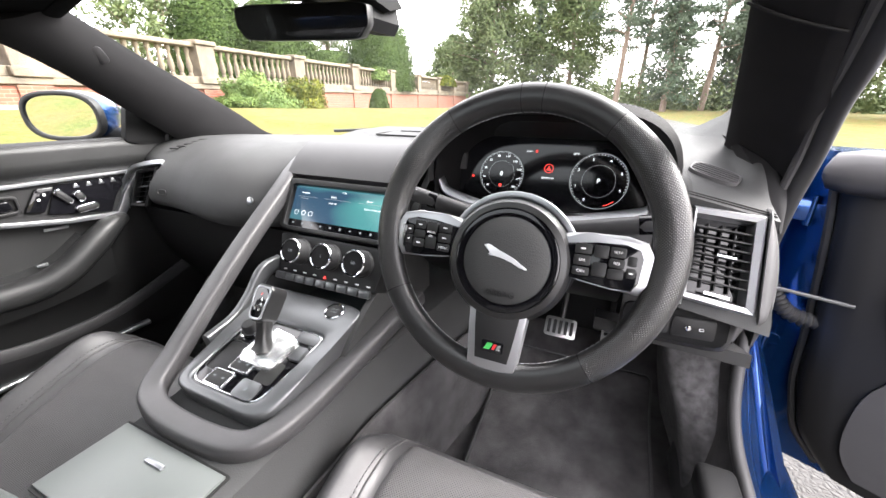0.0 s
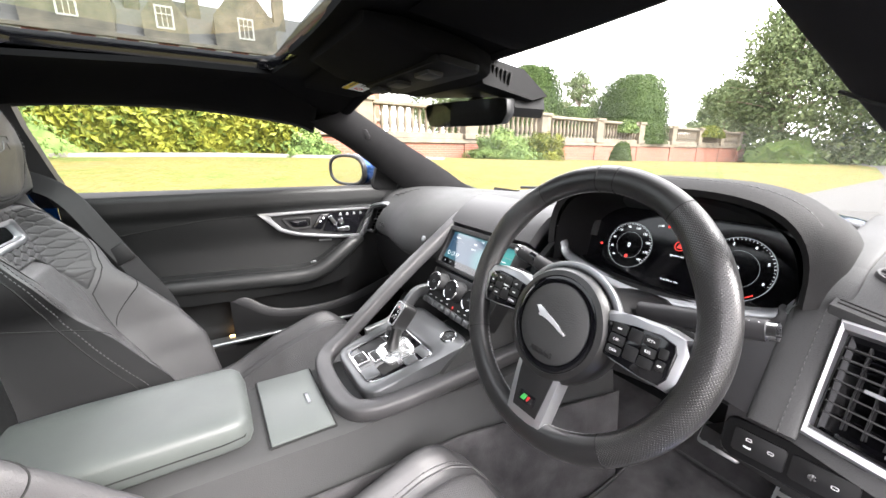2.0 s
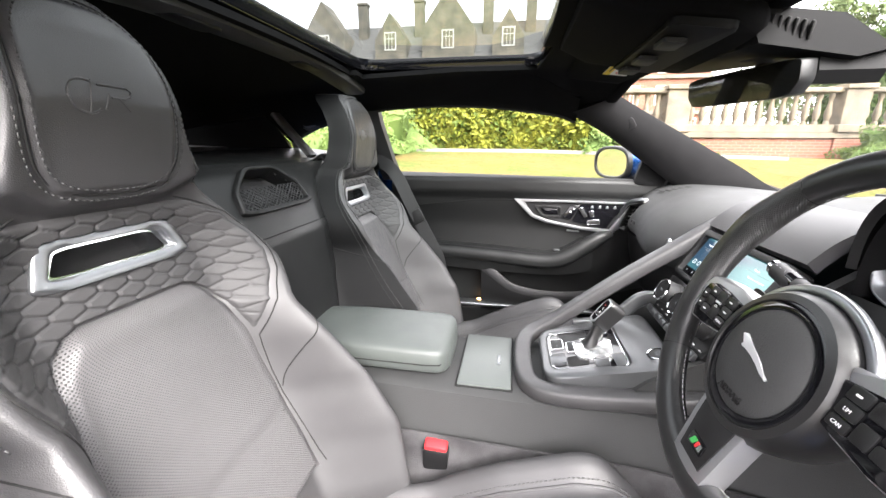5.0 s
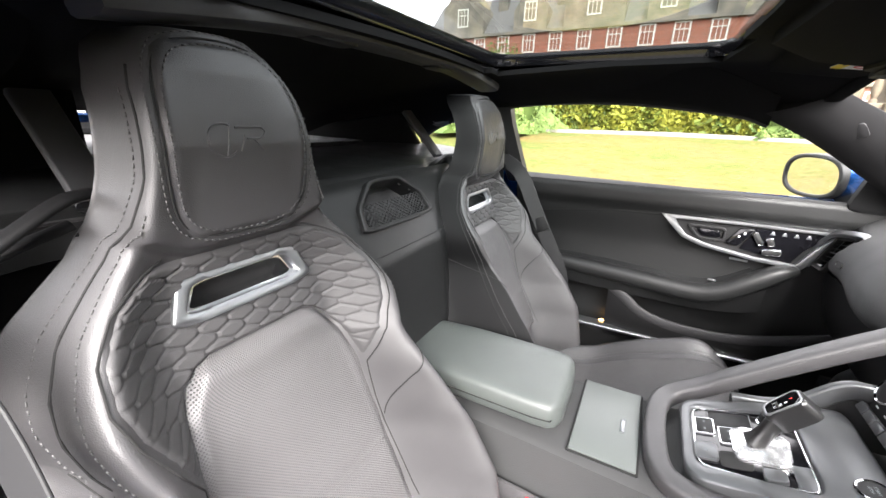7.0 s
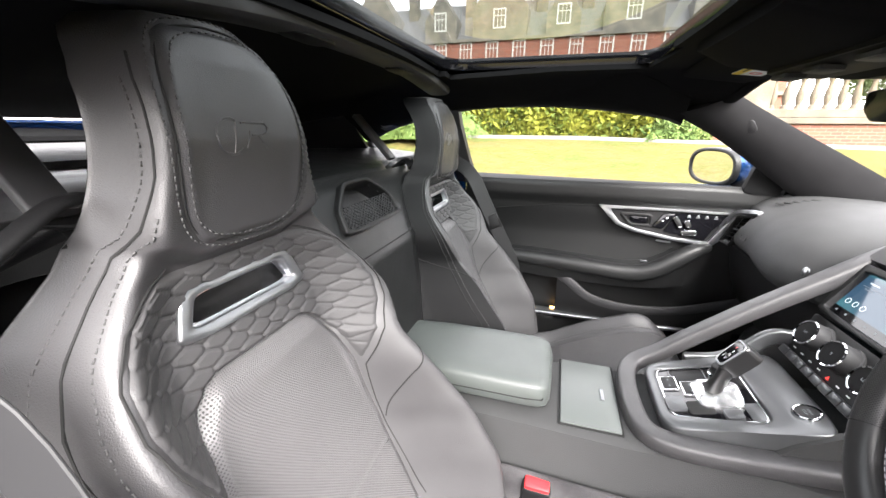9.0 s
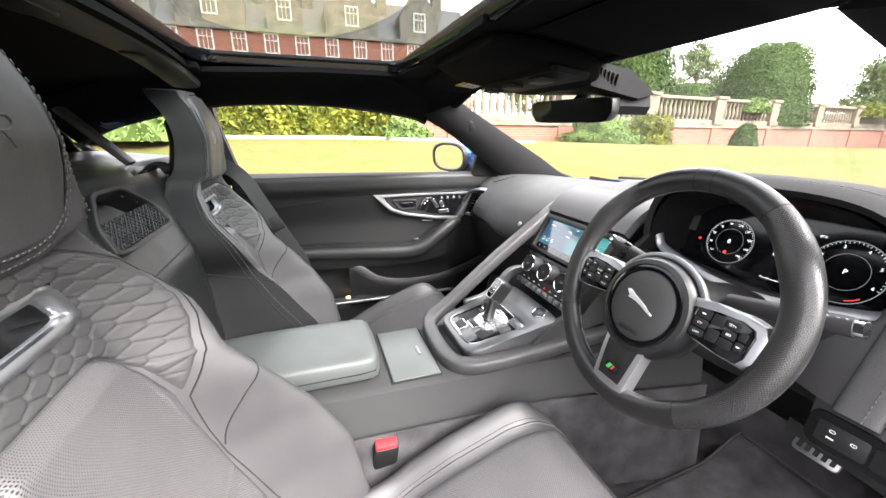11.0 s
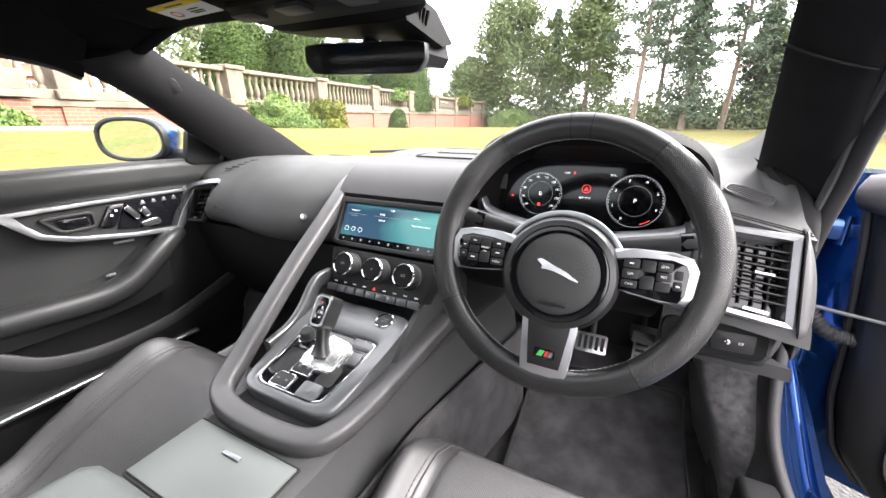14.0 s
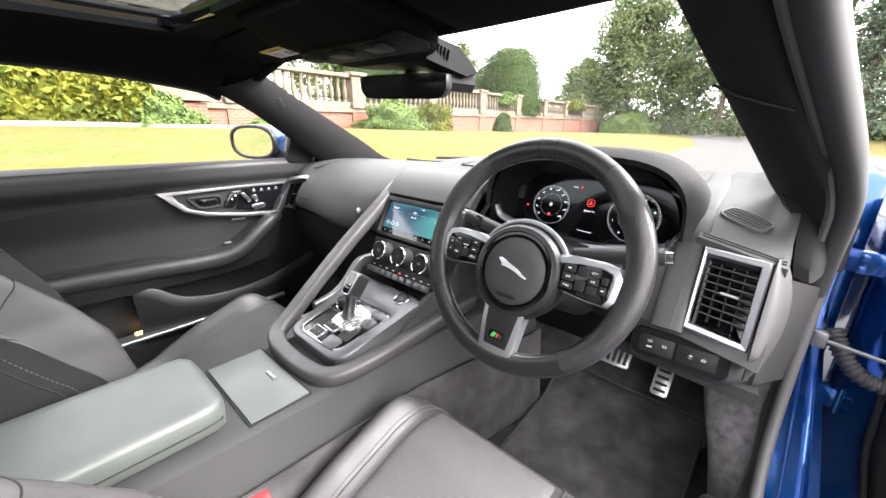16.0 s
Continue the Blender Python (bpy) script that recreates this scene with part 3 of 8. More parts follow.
# clipped yews on the terrace
TER = 1.5
for az, d, top, rad, lab in ((45.6, 20, 4.85, 1.3, "large clipped yew with a rounded top"), (32.8, 27, 5.35, 1.85, "clipped yew drum with a domed top"),
                             (39.6, 26, 3.6, 1.3, "low clipped yew behind the balustrade"), (52.2, 20.5, 4.9, 1.5, "large clipped yew with a rounded top")):
    x, y = polar(az, d)
    shrub("topiary", x, y, TER - 0.1, rad, rad, top - TER, 26000, 0.05, LEAF_YEW, lab, "topiary", 3.6, 0.04)
for az, d, rx, rz, lab, m, nm in ((49.0, 13.6, 1.0, 0.95, "leafy green shrub against the brick wall", LEAF_SHRUB, "shrub"),
                                  (43.2, 14.6, 0.6, 0.9, "bronze-tinted shrub against the brick wall", LEAF_HEDGE, "shrub"),
                                  (33.3, 19.0, 0.45, 0.85, "round clipped shrub at the foot of the wall", LEAF_YEW, "shrub"),
                                  (77, 9.6, 0.75, 0.55, "low spreading shrub beside the hedge", LEAF_SHRUB, "shrub"),
                                  (66, 10.3, 0.35, 0.22, "low grey-green shrub by the brick wall", LEAF_SHRUB, "shrub"),
                                  (17.0, 42, 2.2, 1.9, "dark shrub past the end of the wall", LEAF_SHRUB, "shrub"),
                                  (110, 9.5, 1.6, 1.5, "pale green shrub beside the hedge", LEAF_SHRUB, "shrub")):
    x, y = polar(az, d)
    shrub(nm, x, y, height(x, y) - 0.05, rx * (1 if "clipped" in lab else 1.15), rx, rz, 7000, 0.036, m, lab, wobble=0.14 if "clipped" in lab else 0.55)
# far undergrowth under the trees
bm_pts, core = [], bmesh.new()
for k in range(46):
    az = 24 - 1.6 * k
    d = 50 + 6 * math.sin(k * 1.7)
    x, y = polar(az, d)
    bm_pts.append(np.array((x, y, 0)) + np.abs(rng.normal(size=(700, 3))) * (1, 1, 1.15) * np.sign(rng.normal(size=(700, 3)) * (1, 1, 0) + (0, 0, 9)) * (2.0, 2.0, 1.3))
leaf_mesh("undergrowth", np.concatenate(bm_pts), 0.2, LEAF_TREE, None, "dark undergrowth and saplings under the far trees", kind="stuff", category="undergrowth")
# hedge along the path
core = bmesh.new()
nh = 40
rings = []
for k in range(nh + 1):
    y = -9.5 + 11.0 * k / nh
    w = 0.55 + 0.1 * noise.noise(V((0, y * 1.3, 0)))
    zt = 1.28 + 0.10 * noise.noise(V((3, y * 0.9, 0)))
    z0 = height(-8.9, y)
    rings.append([V((-8.9 + sx * w * f, y, z0 + zt * g)) for sx, f, g in ((1, 0.9, 0), (1, 1, 0.45), (1, 0.85, 0.85), (1, 0.45, 1), (-1, 0.45, 1), (-1, 1, 0.8), (-1, 1, 0))])
loft(core, rings)
p = []
for _ in range(26000):
    k = rng.uniform(0, nh)
    a, b = rings[int(k)], rings[min(int(k) + 1, nh)]
    s = rng.uniform(0, 4.6)
    i = int(s)
    q = a[i].lerp(a[i + 1], s - i).lerp(b[i].lerp(b[i + 1], s - i), k - int(k))
    p.append(np.array(q) + rng.normal(size=3) * 0.07)
leaf_mesh("hedge", np.array(p), 0.07, LEAF_HEDGE, None, "yellow-green clipped hedge above the lawn", core=core, category="hedge")

# ---- terrace wall with stone balustrade ----
WA, WB = V((-9.7, -5.0, 0)), V((-14.4, 39.4, 0))
WL = (WB - WA).length
wdir = (WB - WA).normalized()
wn_ = V((wdir.y, -wdir.x, 0))
wpose = Matrix.Translation(WA) @ Matrix((wn_, wdir, V((0, 0, 1)))).transposed().to_4x4()
wall = thing("terrace_wall", tuple(WA), "long red brick terrace wall with a stone balustrade", "wall", kind="structure")


def wbox(bm, y0, y1, x0, x1, z0, z1, r=0.015):
    rbox(bm, (x1 - x0, y1 - y0, z1 - z0), wpose @ Matrix.Translation(((x0 + x1) / 2, (y0 + y1) / 2, (z0 + z1) / 2)), r, 1)
    return bm


part("brickwork", wbox(bmesh.new(), 0, WL, -0.35, 0.0, -0.3, 1.22), BRICK, wall)
part("coping", wbox(bmesh.new(), 0, WL, -0.4, 0.07, 1.22, 1.36), STONE, wall, "weathered stone coping")
part("plinth", wbox(bmesh.new(), 0, WL, -0.34, 0.0, 1.36, 1.56), STONE, wall)
part("handrail", wbox(bmesh.new(), 0, WL, -0.33, 0.02, 2.32, 2.45, 0.03), STONE, wall, "weathered stone handrail")
piers = [0.4 + 4.25 * k for k in range(11)]
for y in piers:
    bm = bmesh.new()
    wbox(bm, y - 0.3, y + 0.3, -0.42, 0.08, 1.36, 2.42)
    wbox(bm, y - 0.36, y + 0.36, -0.48, 0.14, 2.40, 2.52, 0.02)
    wbox(bm, y - 0.34, y + 0.34, -0.46, 0.12, 1.36, 1.56, 0.02)
    part("pier", bm, STONE, wall)
    part("brick_pier", wbox(bmesh.new(), y - 0.30, y + 0.30, -0.3, 0.05, -0.3, 1.217, 0.01), BRICK, wall)
bm = bmesh.new()
lathe(bm, [(0.07, 0), (0.07, 0.06), (0.045, 0.09), (0.05, 0.12), (0.085, 0.24), (0.075, 0.34), (0.04, 0.55), (0.05, 0.62), (0.065, 0.66), (0.065, 0.77)], Matrix.Identity(4), 10)
bal = part("baluster", bm, STONE, wall)
bal_me = bal.data
first = True
for a, b in zip(piers, piers[1:]):
    n = 13
    for k in range(n):
        y = a + 0.3 + (b - a - 0.6) * (k + 0.5) / n
        ob = bal if first else new("baluster", bal_me)
        first = False
        ob.parent = wall
        ob.location = wpose @ V((-0.16, y, 1.555))
# projecting bay of the wall
part("bay_brickwork", wbox(bmesh.new(), 4.2, 7.9, 0.0, 0.55, -0.3, 1.33), BRICK, wall)
part("bay_coping", wbox(bmesh.new(), 4.1, 8.0, -0.05, 0.65, 1.365, 1.50), STONE, wall)
part("bay_plinth", wbox(bmesh.new(), 4.2, 7.9, 0.0, 0.55, 1.50, 1.86), STONE, wall)
ivy_at = wpose @ V((0.0, 36.2, 1.95))
shrub("ivy", ivy_at.x, ivy_at.y, ivy_at.z, 0.5, 1.9, 0.75, 3500, 0.09, LEAF_HEDGE, "green ivy spilling over the stone balustrade", "ivy")
ivy_at = wpose @ V((0.0, 24.3, 1.95))
shrub("ivy", ivy_at.x, ivy_at.y, ivy_at.z, 0.4, 0.8, 0.6, 1800, 0.08, LEAF_SHRUB, "green ivy spilling over the stone balustrade", "ivy")
# terrace lawn behind the wall
bm = bmesh.new()
vs = [bm.verts.new(q) for q in (WA - wn_ * 0.36 + V((0, 0, TER)), WB - wn_ * 0.36 + V((0, 0, TER)), V((-90, 60, TER)), V((-90, -60, TER)), V((-40, -60, TER)), V((-9.9, -5, TER)))]
bm.faces.new(vs)
part("terrace", bm, GRASS, label="flat terrace lawn behind the balustrade", kind="structure")

HOUSESTONE = surf("mottled_grey_stone", (0.16, 0.14, 0.11), 0.9, vary=1.0, vscale=0.6, grain=0.6, gscale=8, color2=(0.075, 0.07, 0.06))
# ---- large house beyond the terrace ----
house = thing("house", (-62, -6, TER), "large Victorian mansion of red brick and grey stone with gables", "house")
bm = bmesh.new()
rbox(bm, (14, 64, 12.3), (-69, -6, TER + 6.15), 0.05, 1)
part("wall", bm, BRICK, house, "red brick lower storeys")
bm = bmesh.new()
for z in (4.2, 9.0, 12.3):
    rbox(bm, (0.5, 64.4, 0.45), (-61.9, -6, TER + z), 0.04, 1)
part("string_course", bm, HOUSESTONE, house)
SLATE = surf("grey_slate", (0.10, 0.095, 0.09), 0.7, vary=0.5, vscale=3, grain=0.4, gscale=6)
bm = bmesh.new()
loft(bm, [[V((-62.0, y, TER + 12.4)), V((-69, y, TER + 19)), V((-76, y, TER + 12.4))] for y in (-38.2, 26.2)])
part("roof", bm, SLATE, house, "steep grey slate roof")
for k, y in enumerate((-31, -20, -11, -2, 7, 17)):
    w, hh = ((7.0, 8.6), (5, 6.5), (8, 9.4), (4.6, 6.2), (7.4, 8.6), (6, 7.6))[k]
    bm = bmesh.new()
    loft(bm, [[V((x, y - w / 2, TER + 12.5)), V((x, y - w / 2, TER + 12.5 + hh * 0.42)), V((x, y, TER + 12.5 + hh)), V((x, y + w / 2, TER + 12.5 + hh * 0.42)), V((x, y + w / 2, TER + 12.5))] for x in (-61.8, -66)])
    part("gable", bm, HOUSESTONE, house, "grey stone gable")
    bm = bmesh.new()
    rbox(bm, (1.2, 1.6, 5.5), (-67, y + w * 0.7, TER + 19.2), 0.05, 1)
    rbox(bm, (1.5, 1.9, 0.4), (-67, y + w * 0.7, TER + 21.8), 0.05, 1)
    part("chimney", bm, HOUSESTONE, house)
WINDOWWHITE = surf("white_window_paint", (0.42, 0.41, 0.38), 0.5, vary=0.3, vscale=2)
WINDOWDARK = surf("dark_window_glass", (0.03, 0.035, 0.04), 0.08)
bmf, bmg = bmesh.new(), bmesh.new()
ring_plate(bmf, rounded(1.9, 2.6, 0.02, 1), rounded(1.5, 2.2, 0.02, 1), facing((0, 0, 0), (1, 0, 0)), 0.2)
for dy in (-0.25, 0.25):
    rbox(bmf, (0.08, 0.08, 2.2), (-0.05, dy, 0), 0)
rbox(bmf, (0.08, 1.5, 0.1), (-0.05, 0, 0.35), 0)
plate(bmg, rounded(1.5, 2.2, 0.02, 1), facing((-0.12, 0, 0), (1, 0, 0)), 0.03)
tmp_f = part("window_frame", bmf, WINDOWWHITE)
tmp_g = part("pane", bmg, WINDOWDARK)
mf, mg = tmp_f.data, tmp_g.data
bpy.data.objects.remove(tmp_f)
bpy.data.objects.remove(tmp_g)
for z in (2.2, 6.6, 10.8, 15.0):
    for k in range(16):
        y = -36 + 4.0 * k
        if z > 14 and k % 2:
            continue
        win = new("window", mf)
        win.parent = house
        yy = y if z < 14 else (-31, -20, -11, -2, 7, 17, 17, 17)[min(k // 2, 5)]
        if z > 14 and k // 2 > 5:
            bpy.data.objects.remove(win)
            continue
        win.location = V((-61.72 if z > 14 else -61.93, yy, TER + z)) - V((-62, -6, TER))
        pn = new("pane", mg)
        pn.parent = win

# ---- car shell ----
# roof, pillars and glass in car coordinates: x to the driver's side, y ahead, z up
car = thing("car_body", (0, 0, 0), "blue metallic sports coupe body with black headliner and pillar trim", "car")


def roof_z(x, y):
    """The headliner's height."""
    along = interp(y, [(-1.7, 1.02), (-1.2, 1.13), (-0.8, 1.19), (-0.4, 1.207), (-0.1, 1.207), (0.1, 1.183)])
    return along - 0.062 * smooth(-x if x < 0 else x - 0.07, 0.40, 0.62) - 0.010 * (x / 0.5) ** 2


GX0, GX1, GY0, GY1 = -0.415, 0.415, -0.70, -0.165


def header_y(x):
    return 0.10 - 0.06 * (x / 0.55) ** 2


def liner(u, v):
    x = lerp(-0.60, 0.60, u)
    y = lerp(-1.75, header_y(x), v)
    return V((x, y, roof_z(x, y)))


def in_glass(u, v):
    p = liner(u, v)
    dx, dy = abs(p.x) - 0.40, abs(p.y - (GY0 + GY1) / 2) - 0.255
    return not (dx < 0 and dy < 0) and not (abs(p.x) < 0.43 and -1.70 < p.y < -1.44)


bm = surface(bmesh.new(), liner, 60, 92, 0.012, in_glass)
part("headliner", bm, HEADLINER, car, "black suede headliner")
# frame that hides the cut edge of the roof glass opening
gm = Matrix.Translation((0, (GY0 + GY1) / 2, 1.197))
bm = ring_plate(bmesh.new(), rounded(0.90, 0.62, 0.07, 6), rounded(0.80, 0.50, 0.05, 6), gm @ pose(0, 0, 0, 180, 0, 0), 0.03, 0.006)
part("roof_glass_frame", bm, GLOSSBLACK, car, "black frame round the glass roof")
bm = surface(bmesh.new(), lambda u, v: V((lerp(-0.46, 0.46, u), lerp(-0.78, -0.10, v), 1.243 - 0.03 * (2 * u - 1) ** 2)), 12, 8)
rg = part("roof_glass", bm, ROOFGLASS, car, "tinted glass roof panel")
# outer roof skin round the glass
def skin(u, v):
    x = lerp(-0.66, 0.66, u)
    y = lerp(-1.75, header_y(x) + 0.02, v)
    return V((x, y, roof_z(x * 0.9, y) + 0.04))


def off_glass(u, v):
    p = skin(u, v)
    return not (abs(p.x) < 0.49 and -0.82 < p.y < -0.06) and not (abs(p.x) < 0.46 and -1.72 < p.y < -1.40)


part("roof_skin", surface(bmesh.new(), skin, 40, 50, 0.004, off_glass), BLUE, car, "blue metallic roof skin")
bm = surface(bmesh.new(), lambda u, v: (lambda x, y: V((x, y, roof_z(x * 0.9, y) + 0.03)))(lerp(-0.48, 0.48, u), lerp(-1.74, -1.18, v)), 10, 8)
part("rear_window", bm, GLASS, car, "clear sloping rear window").visible_shadow = False
# transverse bar behind the glass
bm = sweep(bmesh.new(), cr([(-0.46, -0.735, 1.155), (-0.25, -0.735, 1.18), (0, -0.735, 1.187), (0.25, -0.735, 1.18), (0.46, -0.735, 1.155)], 5), oval(0.07, 0.028, 12, 3), (0, 1, 0))
part("roof_crossbar", bm, PLASTIC_GREY, car, "grey bar behind the glass roof")
for sx in (-1, 1):
    bm = plate(bmesh.new(), soft_poly([(-0.05, -0.018), (0.05, -0.022), (0.055, 0.02), (-0.045, 0.02)]), facing((sx * 0.17, -0.735, 1.168), (0, 0, -1), (0, 1, 0)), 0.01, 0.003)
    part("reading_lamp", bm, PLASTIC, car)


# windscreen pillars: from the base of the screen up to the header
def apillar(sx):
    if sx < 0:
        front = cr([(-0.632, 0.66, 0.838), (-0.618, 0.555, 0.872), (-0.604, 0.44, 0.938), (-0.572, 0.20, 1.063), (-0.545, 0.055, 1.140)], 5)
        back = cr([(-0.700, 0.40, 0.80), (-0.672, 0.315, 0.85), (-0.640, 0.165, 0.952), (-0.612, 0.043, 1.031), (-0.585, -0.078, 1.093)], 5)
    else:
        front = cr([(0.668, 0.50, 0.78), (0.664, 0.53, 0.856), (0.636, 0.40, 0.920), (0.591, 0.20, 1.019), (0.568, 0.10, 1.068), (0.538, -0.04, 1.136)], 5)
        back = cr([(0.722, 0.385, 0.765), (0.718, 0.36, 0.855), (0.702, 0.285, 0.928), (0.675, 0.19, 0.982), (0.648, 0.10, 1.035), (0.606, -0.05, 1.128)], 5)
    rings = []
    for a, b in zip(front, back):
        d = (b - a)
        out = V((sx, 0.15, 0.45)).normalized()
        inn = -out
        k = 1.0 if sx < 0 else 0.35
        ring = [a + out * 0.05 + d * 0.1, a, a + d * 0.12 + inn * 0.012 * k, a + d * 0.5 + inn * 0.022 * k, a + d * 0.88 + inn * 0.014 * k, b, b + out * 0.05 - d * 0.1]
        rings.append(ring)
    return loft(bmesh.new(), rings)


# a seam across the driver's pillar trim
part("pillar_seam", tube(bmesh.new(), [(0.566, 0.103, 1.062), (0.590, 0.098, 1.050), (0.618, 0.098, 1.040), (0.648, 0.100, 1.032)], 0.0016, 6), SEAM, car)
for sx in (-1, 1):
    p = part("pillar_trim", apillar(sx), PILLARCLOTH, car, "black windscreen pillar trim", sharp=50)
bm = plate(bmesh.new(), rounded(0.034, 0.024, 0.007), facing((-0.571, 0.112, 1.062), (0.80, -0.42, -0.42), (-0.35, 0.75, 0.55), 0.010), 0.003, 0.001)
part("airbag_tab", bm, PLASTIC_DARK, car, "dark grey oblong cover tab")

foot_path = [(0.655, 0.40, 0.905), (0.678, 0.365, 0.872), (0.690, 0.345, 0.845), (0.694, 0.325, 0.815), (0.700, 0.315, 0.785)]
rings = []
for x, y, z in cr(foot_path, 4):
    rings.append([V((x - 0.016, y + 0.05, z + 0.01)), V((x, y, z)), V((x + 0.020, y - 0.006, z - 0.004)), V((lerp(x, 0.732, 0.8), y + 0.004, z - 0.004)), V((0.736, y + 0.04, z))])
part("pillar_foot", loft(bmesh.new(), rings), PILLARCLOTH, car, "charcoal foot of the windscreen pillar", sharp=60)
# door aperture weather strip beside the driver's pillar
strip = cr([(0.736, 0.405, 0.745), (0.736, 0.385, 0.82), (0.734, 0.345, 0.905), (0.714, 0.270, 0.972), (0.690, 0.175, 1.022), (0.662, 0.07, 1.078), (0.640, -0.02, 1.125), (0.628, -0.10, 1.160)], 6)
part("weather_strip", sweep(bmesh.new(), strip, oval(0.036, 0.054, 14, 2.4), (1, 0, 0)), RUBBER, car, "black rubber weather strip")
part("strip_lip", tube(bmesh.new(), [q + V((-0.017, -0.018, -0.012)) for q in strip], 0.006, 8), PLASTIC_GREY, car)

# rails above the side windows and rear quarter
for sx in (-1, 1):
    top = cr([(sx * 0.585, -0.05, 1.066), (sx * 0.58, -0.13, 1.09), (sx * 0.58, -0.40, 1.118), (sx * 0.585, -0.70, 1.108), (sx * 0.60, -0.95, 1.05), (sx * 0.62, -1.06, 1.0)], 6)
    if sx > 0:
        top = cr([(0.648, -0.02, 1.135), (0.648, -0.13, 1.150), (0.645, -0.40, 1.165), (0.635, -0.70, 1.135), (0.60, -0.95, 1.05), (0.62, -1.06, 1.0)], 6)
    rings = []
    for i, p in enumerate(top):
        g = smooth(-p.y, 0.05, 0.24)
        rings.append([p, p + V((-sx * 0.03 * g, 0, 0.012 * g)), p + V((-sx * (0.02 + 0.07 * g), 0, 0.03 + 0.02 * g)), p + V((-sx * (0.05 + 0.11 * g), 0, 0.062 + 0.023 * g)), p + V((-sx * 0.03, 0, 0.12)), p + V((sx * 0.05, 0, 0.06)), p + V((sx * 0.03, 0, 0.004))])
    part("roof_rail", loft(bmesh.new(), rings), HEADLINER, car, "black roof rail trim")
    bm = tube(bmesh.new(), [p + V((sx * 0.012, 0, 0.0)) for p in top], 0.006, 8)
    part("window_seal", bm, RUBBER, car)
    # pillar behind the door and the rear quarter trim
    bm = bmesh.new()
    rings = [[V((sx * x, y0, z)), V((sx * (x - 0.02), (y0 + y1) / 2, z)), V((sx * x, y1, z)), V((sx * (x + 0.04), y1, z)), V((sx * (x + 0.04), y0, z))] for x, y0, y1, z in ((0.70, -0.665, -0.735, 0.86), (0.66, -0.685, -0.755, 0.95), (0.61, -0.705, -0.79, 1.06), (0.585, -0.71, -0.82, 1.12))]
    part("rear_pillar", loft(bm, rings), PLASTIC, car, "black door pillar")
    # quarter panel below and behind the quarter window
    bm = surface(bmesh.new(), lambda u, v: V((sx * lerp(0.72, lerp(0.66, 0.63, u), v), lerp(-0.74, -1.10, u), lerp(0.25, lerp(0.925, 0.955, u), v))), 8, 8, 0.01)
    part("quarter_trim", bm, PLASTIC, car, "black rear quarter trim")
    bm = surface(bmesh.new(), lambda u, v: V((sx * lerp(0.64, 0.50, v), lerp(-1.06, -1.75, u), lerp(lerp(0.96, 0.80, u), lerp(1.09, 1.0, u), v))), 8, 6, 0.01)
    part("tail_trim", bm, PLASTIC, car)
    bm = tube(bmesh.new(), cr([(sx * 0.655, -0.80, 0.93), (sx * 0.65, -0.96, 0.945), (sx * 0.64, -1.045, 0.975), (sx * 0.635, -1.05, 1.01), (sx * 0.62, -0.95, 1.058), (sx * 0.60, -0.82, 1.092)], 6), 0.012, 8)
    part("quarter_window_seal", bm, PLASTIC_GREY, car, "pale grey trim round the quarter window")
    bm = surface(bmesh.new(), lambda u, v: V((sx * lerp(0.67, 0.60, v), lerp(-0.78, -1.06, u), lerp(0.93, 1.09, v))), 3, 3)
    q = part("quarter_glass", bm, GLASS, car)
    q.visible_shadow = False
    bm = plate(bmesh.new(), soft_poly([(-0.075, -0.026), (0.075, -0.034), (0.085, 0.026), (-0.05, 0.028)]), facing((sx * 0.535, -0.965, 1.087), (-sx * 0.55, 0.3, -0.75), (0, 1, 0.3)), 0.012, 0.004)
    vt = part("rear_roof_vent", bm, PLASTIC_GREY, car, "grey roof vent behind the door")
    part("vent_inset", plate(bmesh.new(), soft_poly([(-0.055, -0.018), (0.06, -0.024), (0.066, 0.018), (-0.04, 0.019)]), facing((sx * 0.535, -0.965, 1.087), (-sx * 0.55, 0.3, -0.75), (0, 1, 0.3), 0.0015), 0.003, 0.001), SATIN_DARK, vt)
    bm = sweep(bmesh.new(), [(sx * 0.436, -1.000, 1.085), (sx * 0.436, -0.950, 1.03), (sx * 0.436, -0.882, 0.955)], rounded(0.044, 0.014, 0.004), (1, 0, 0))
    part("rear_post", bm, PLASTIC_GREY, car, "slim grey rear post")
part("rear_side_trim", surface(bmesh.new(), lambda u, v: V((lerp(0.650, 0.30, u), lerp(-1.02, -1.26, u) - 0.04 * math.sin(math.pi * u), lerp(0.94, 1.15, v))), 12, 6, 0.01), HEADLINER, car, "black cloth trim behind the seat")

# floor pan, firewall and tunnel
bm = bmesh.new()
fl = []
for y, z in ((-0.80, 0.20), (0.30, 0.19), (0.55, 0.205), (0.72, 0.30), (0.86, 0.44), (0.90, 0.80)):
    fl.append([V((x, y, z)) for x in (-0.78, -0.4, 0, 0.4, 0.78)])
surface(bm, lambda u, v: V((lerp(-0.76, 0.76, u), *[interp(v * 5, [(k, f[0][i]) for k, f in enumerate(fl)]) for i in (1, 2)])), 8, 20, 0.02)
part("floor_pan", bm, CARPET, car, "black carpeted floor and footwell")
# black sheet added over the carpet to give the dark under the dash
part("toe_board_shade", surface(bmesh.new(), lambda u, v: V((lerp(-0.78, 0.78, u), lerp(0.66, 0.84, v) - 0.02 * math.sin(math.pi * v), lerp(0.33, 0.835, v))), 8, 12, 0.01), SEATSHELL, car, "black sheet standing in for the footwell's shade")
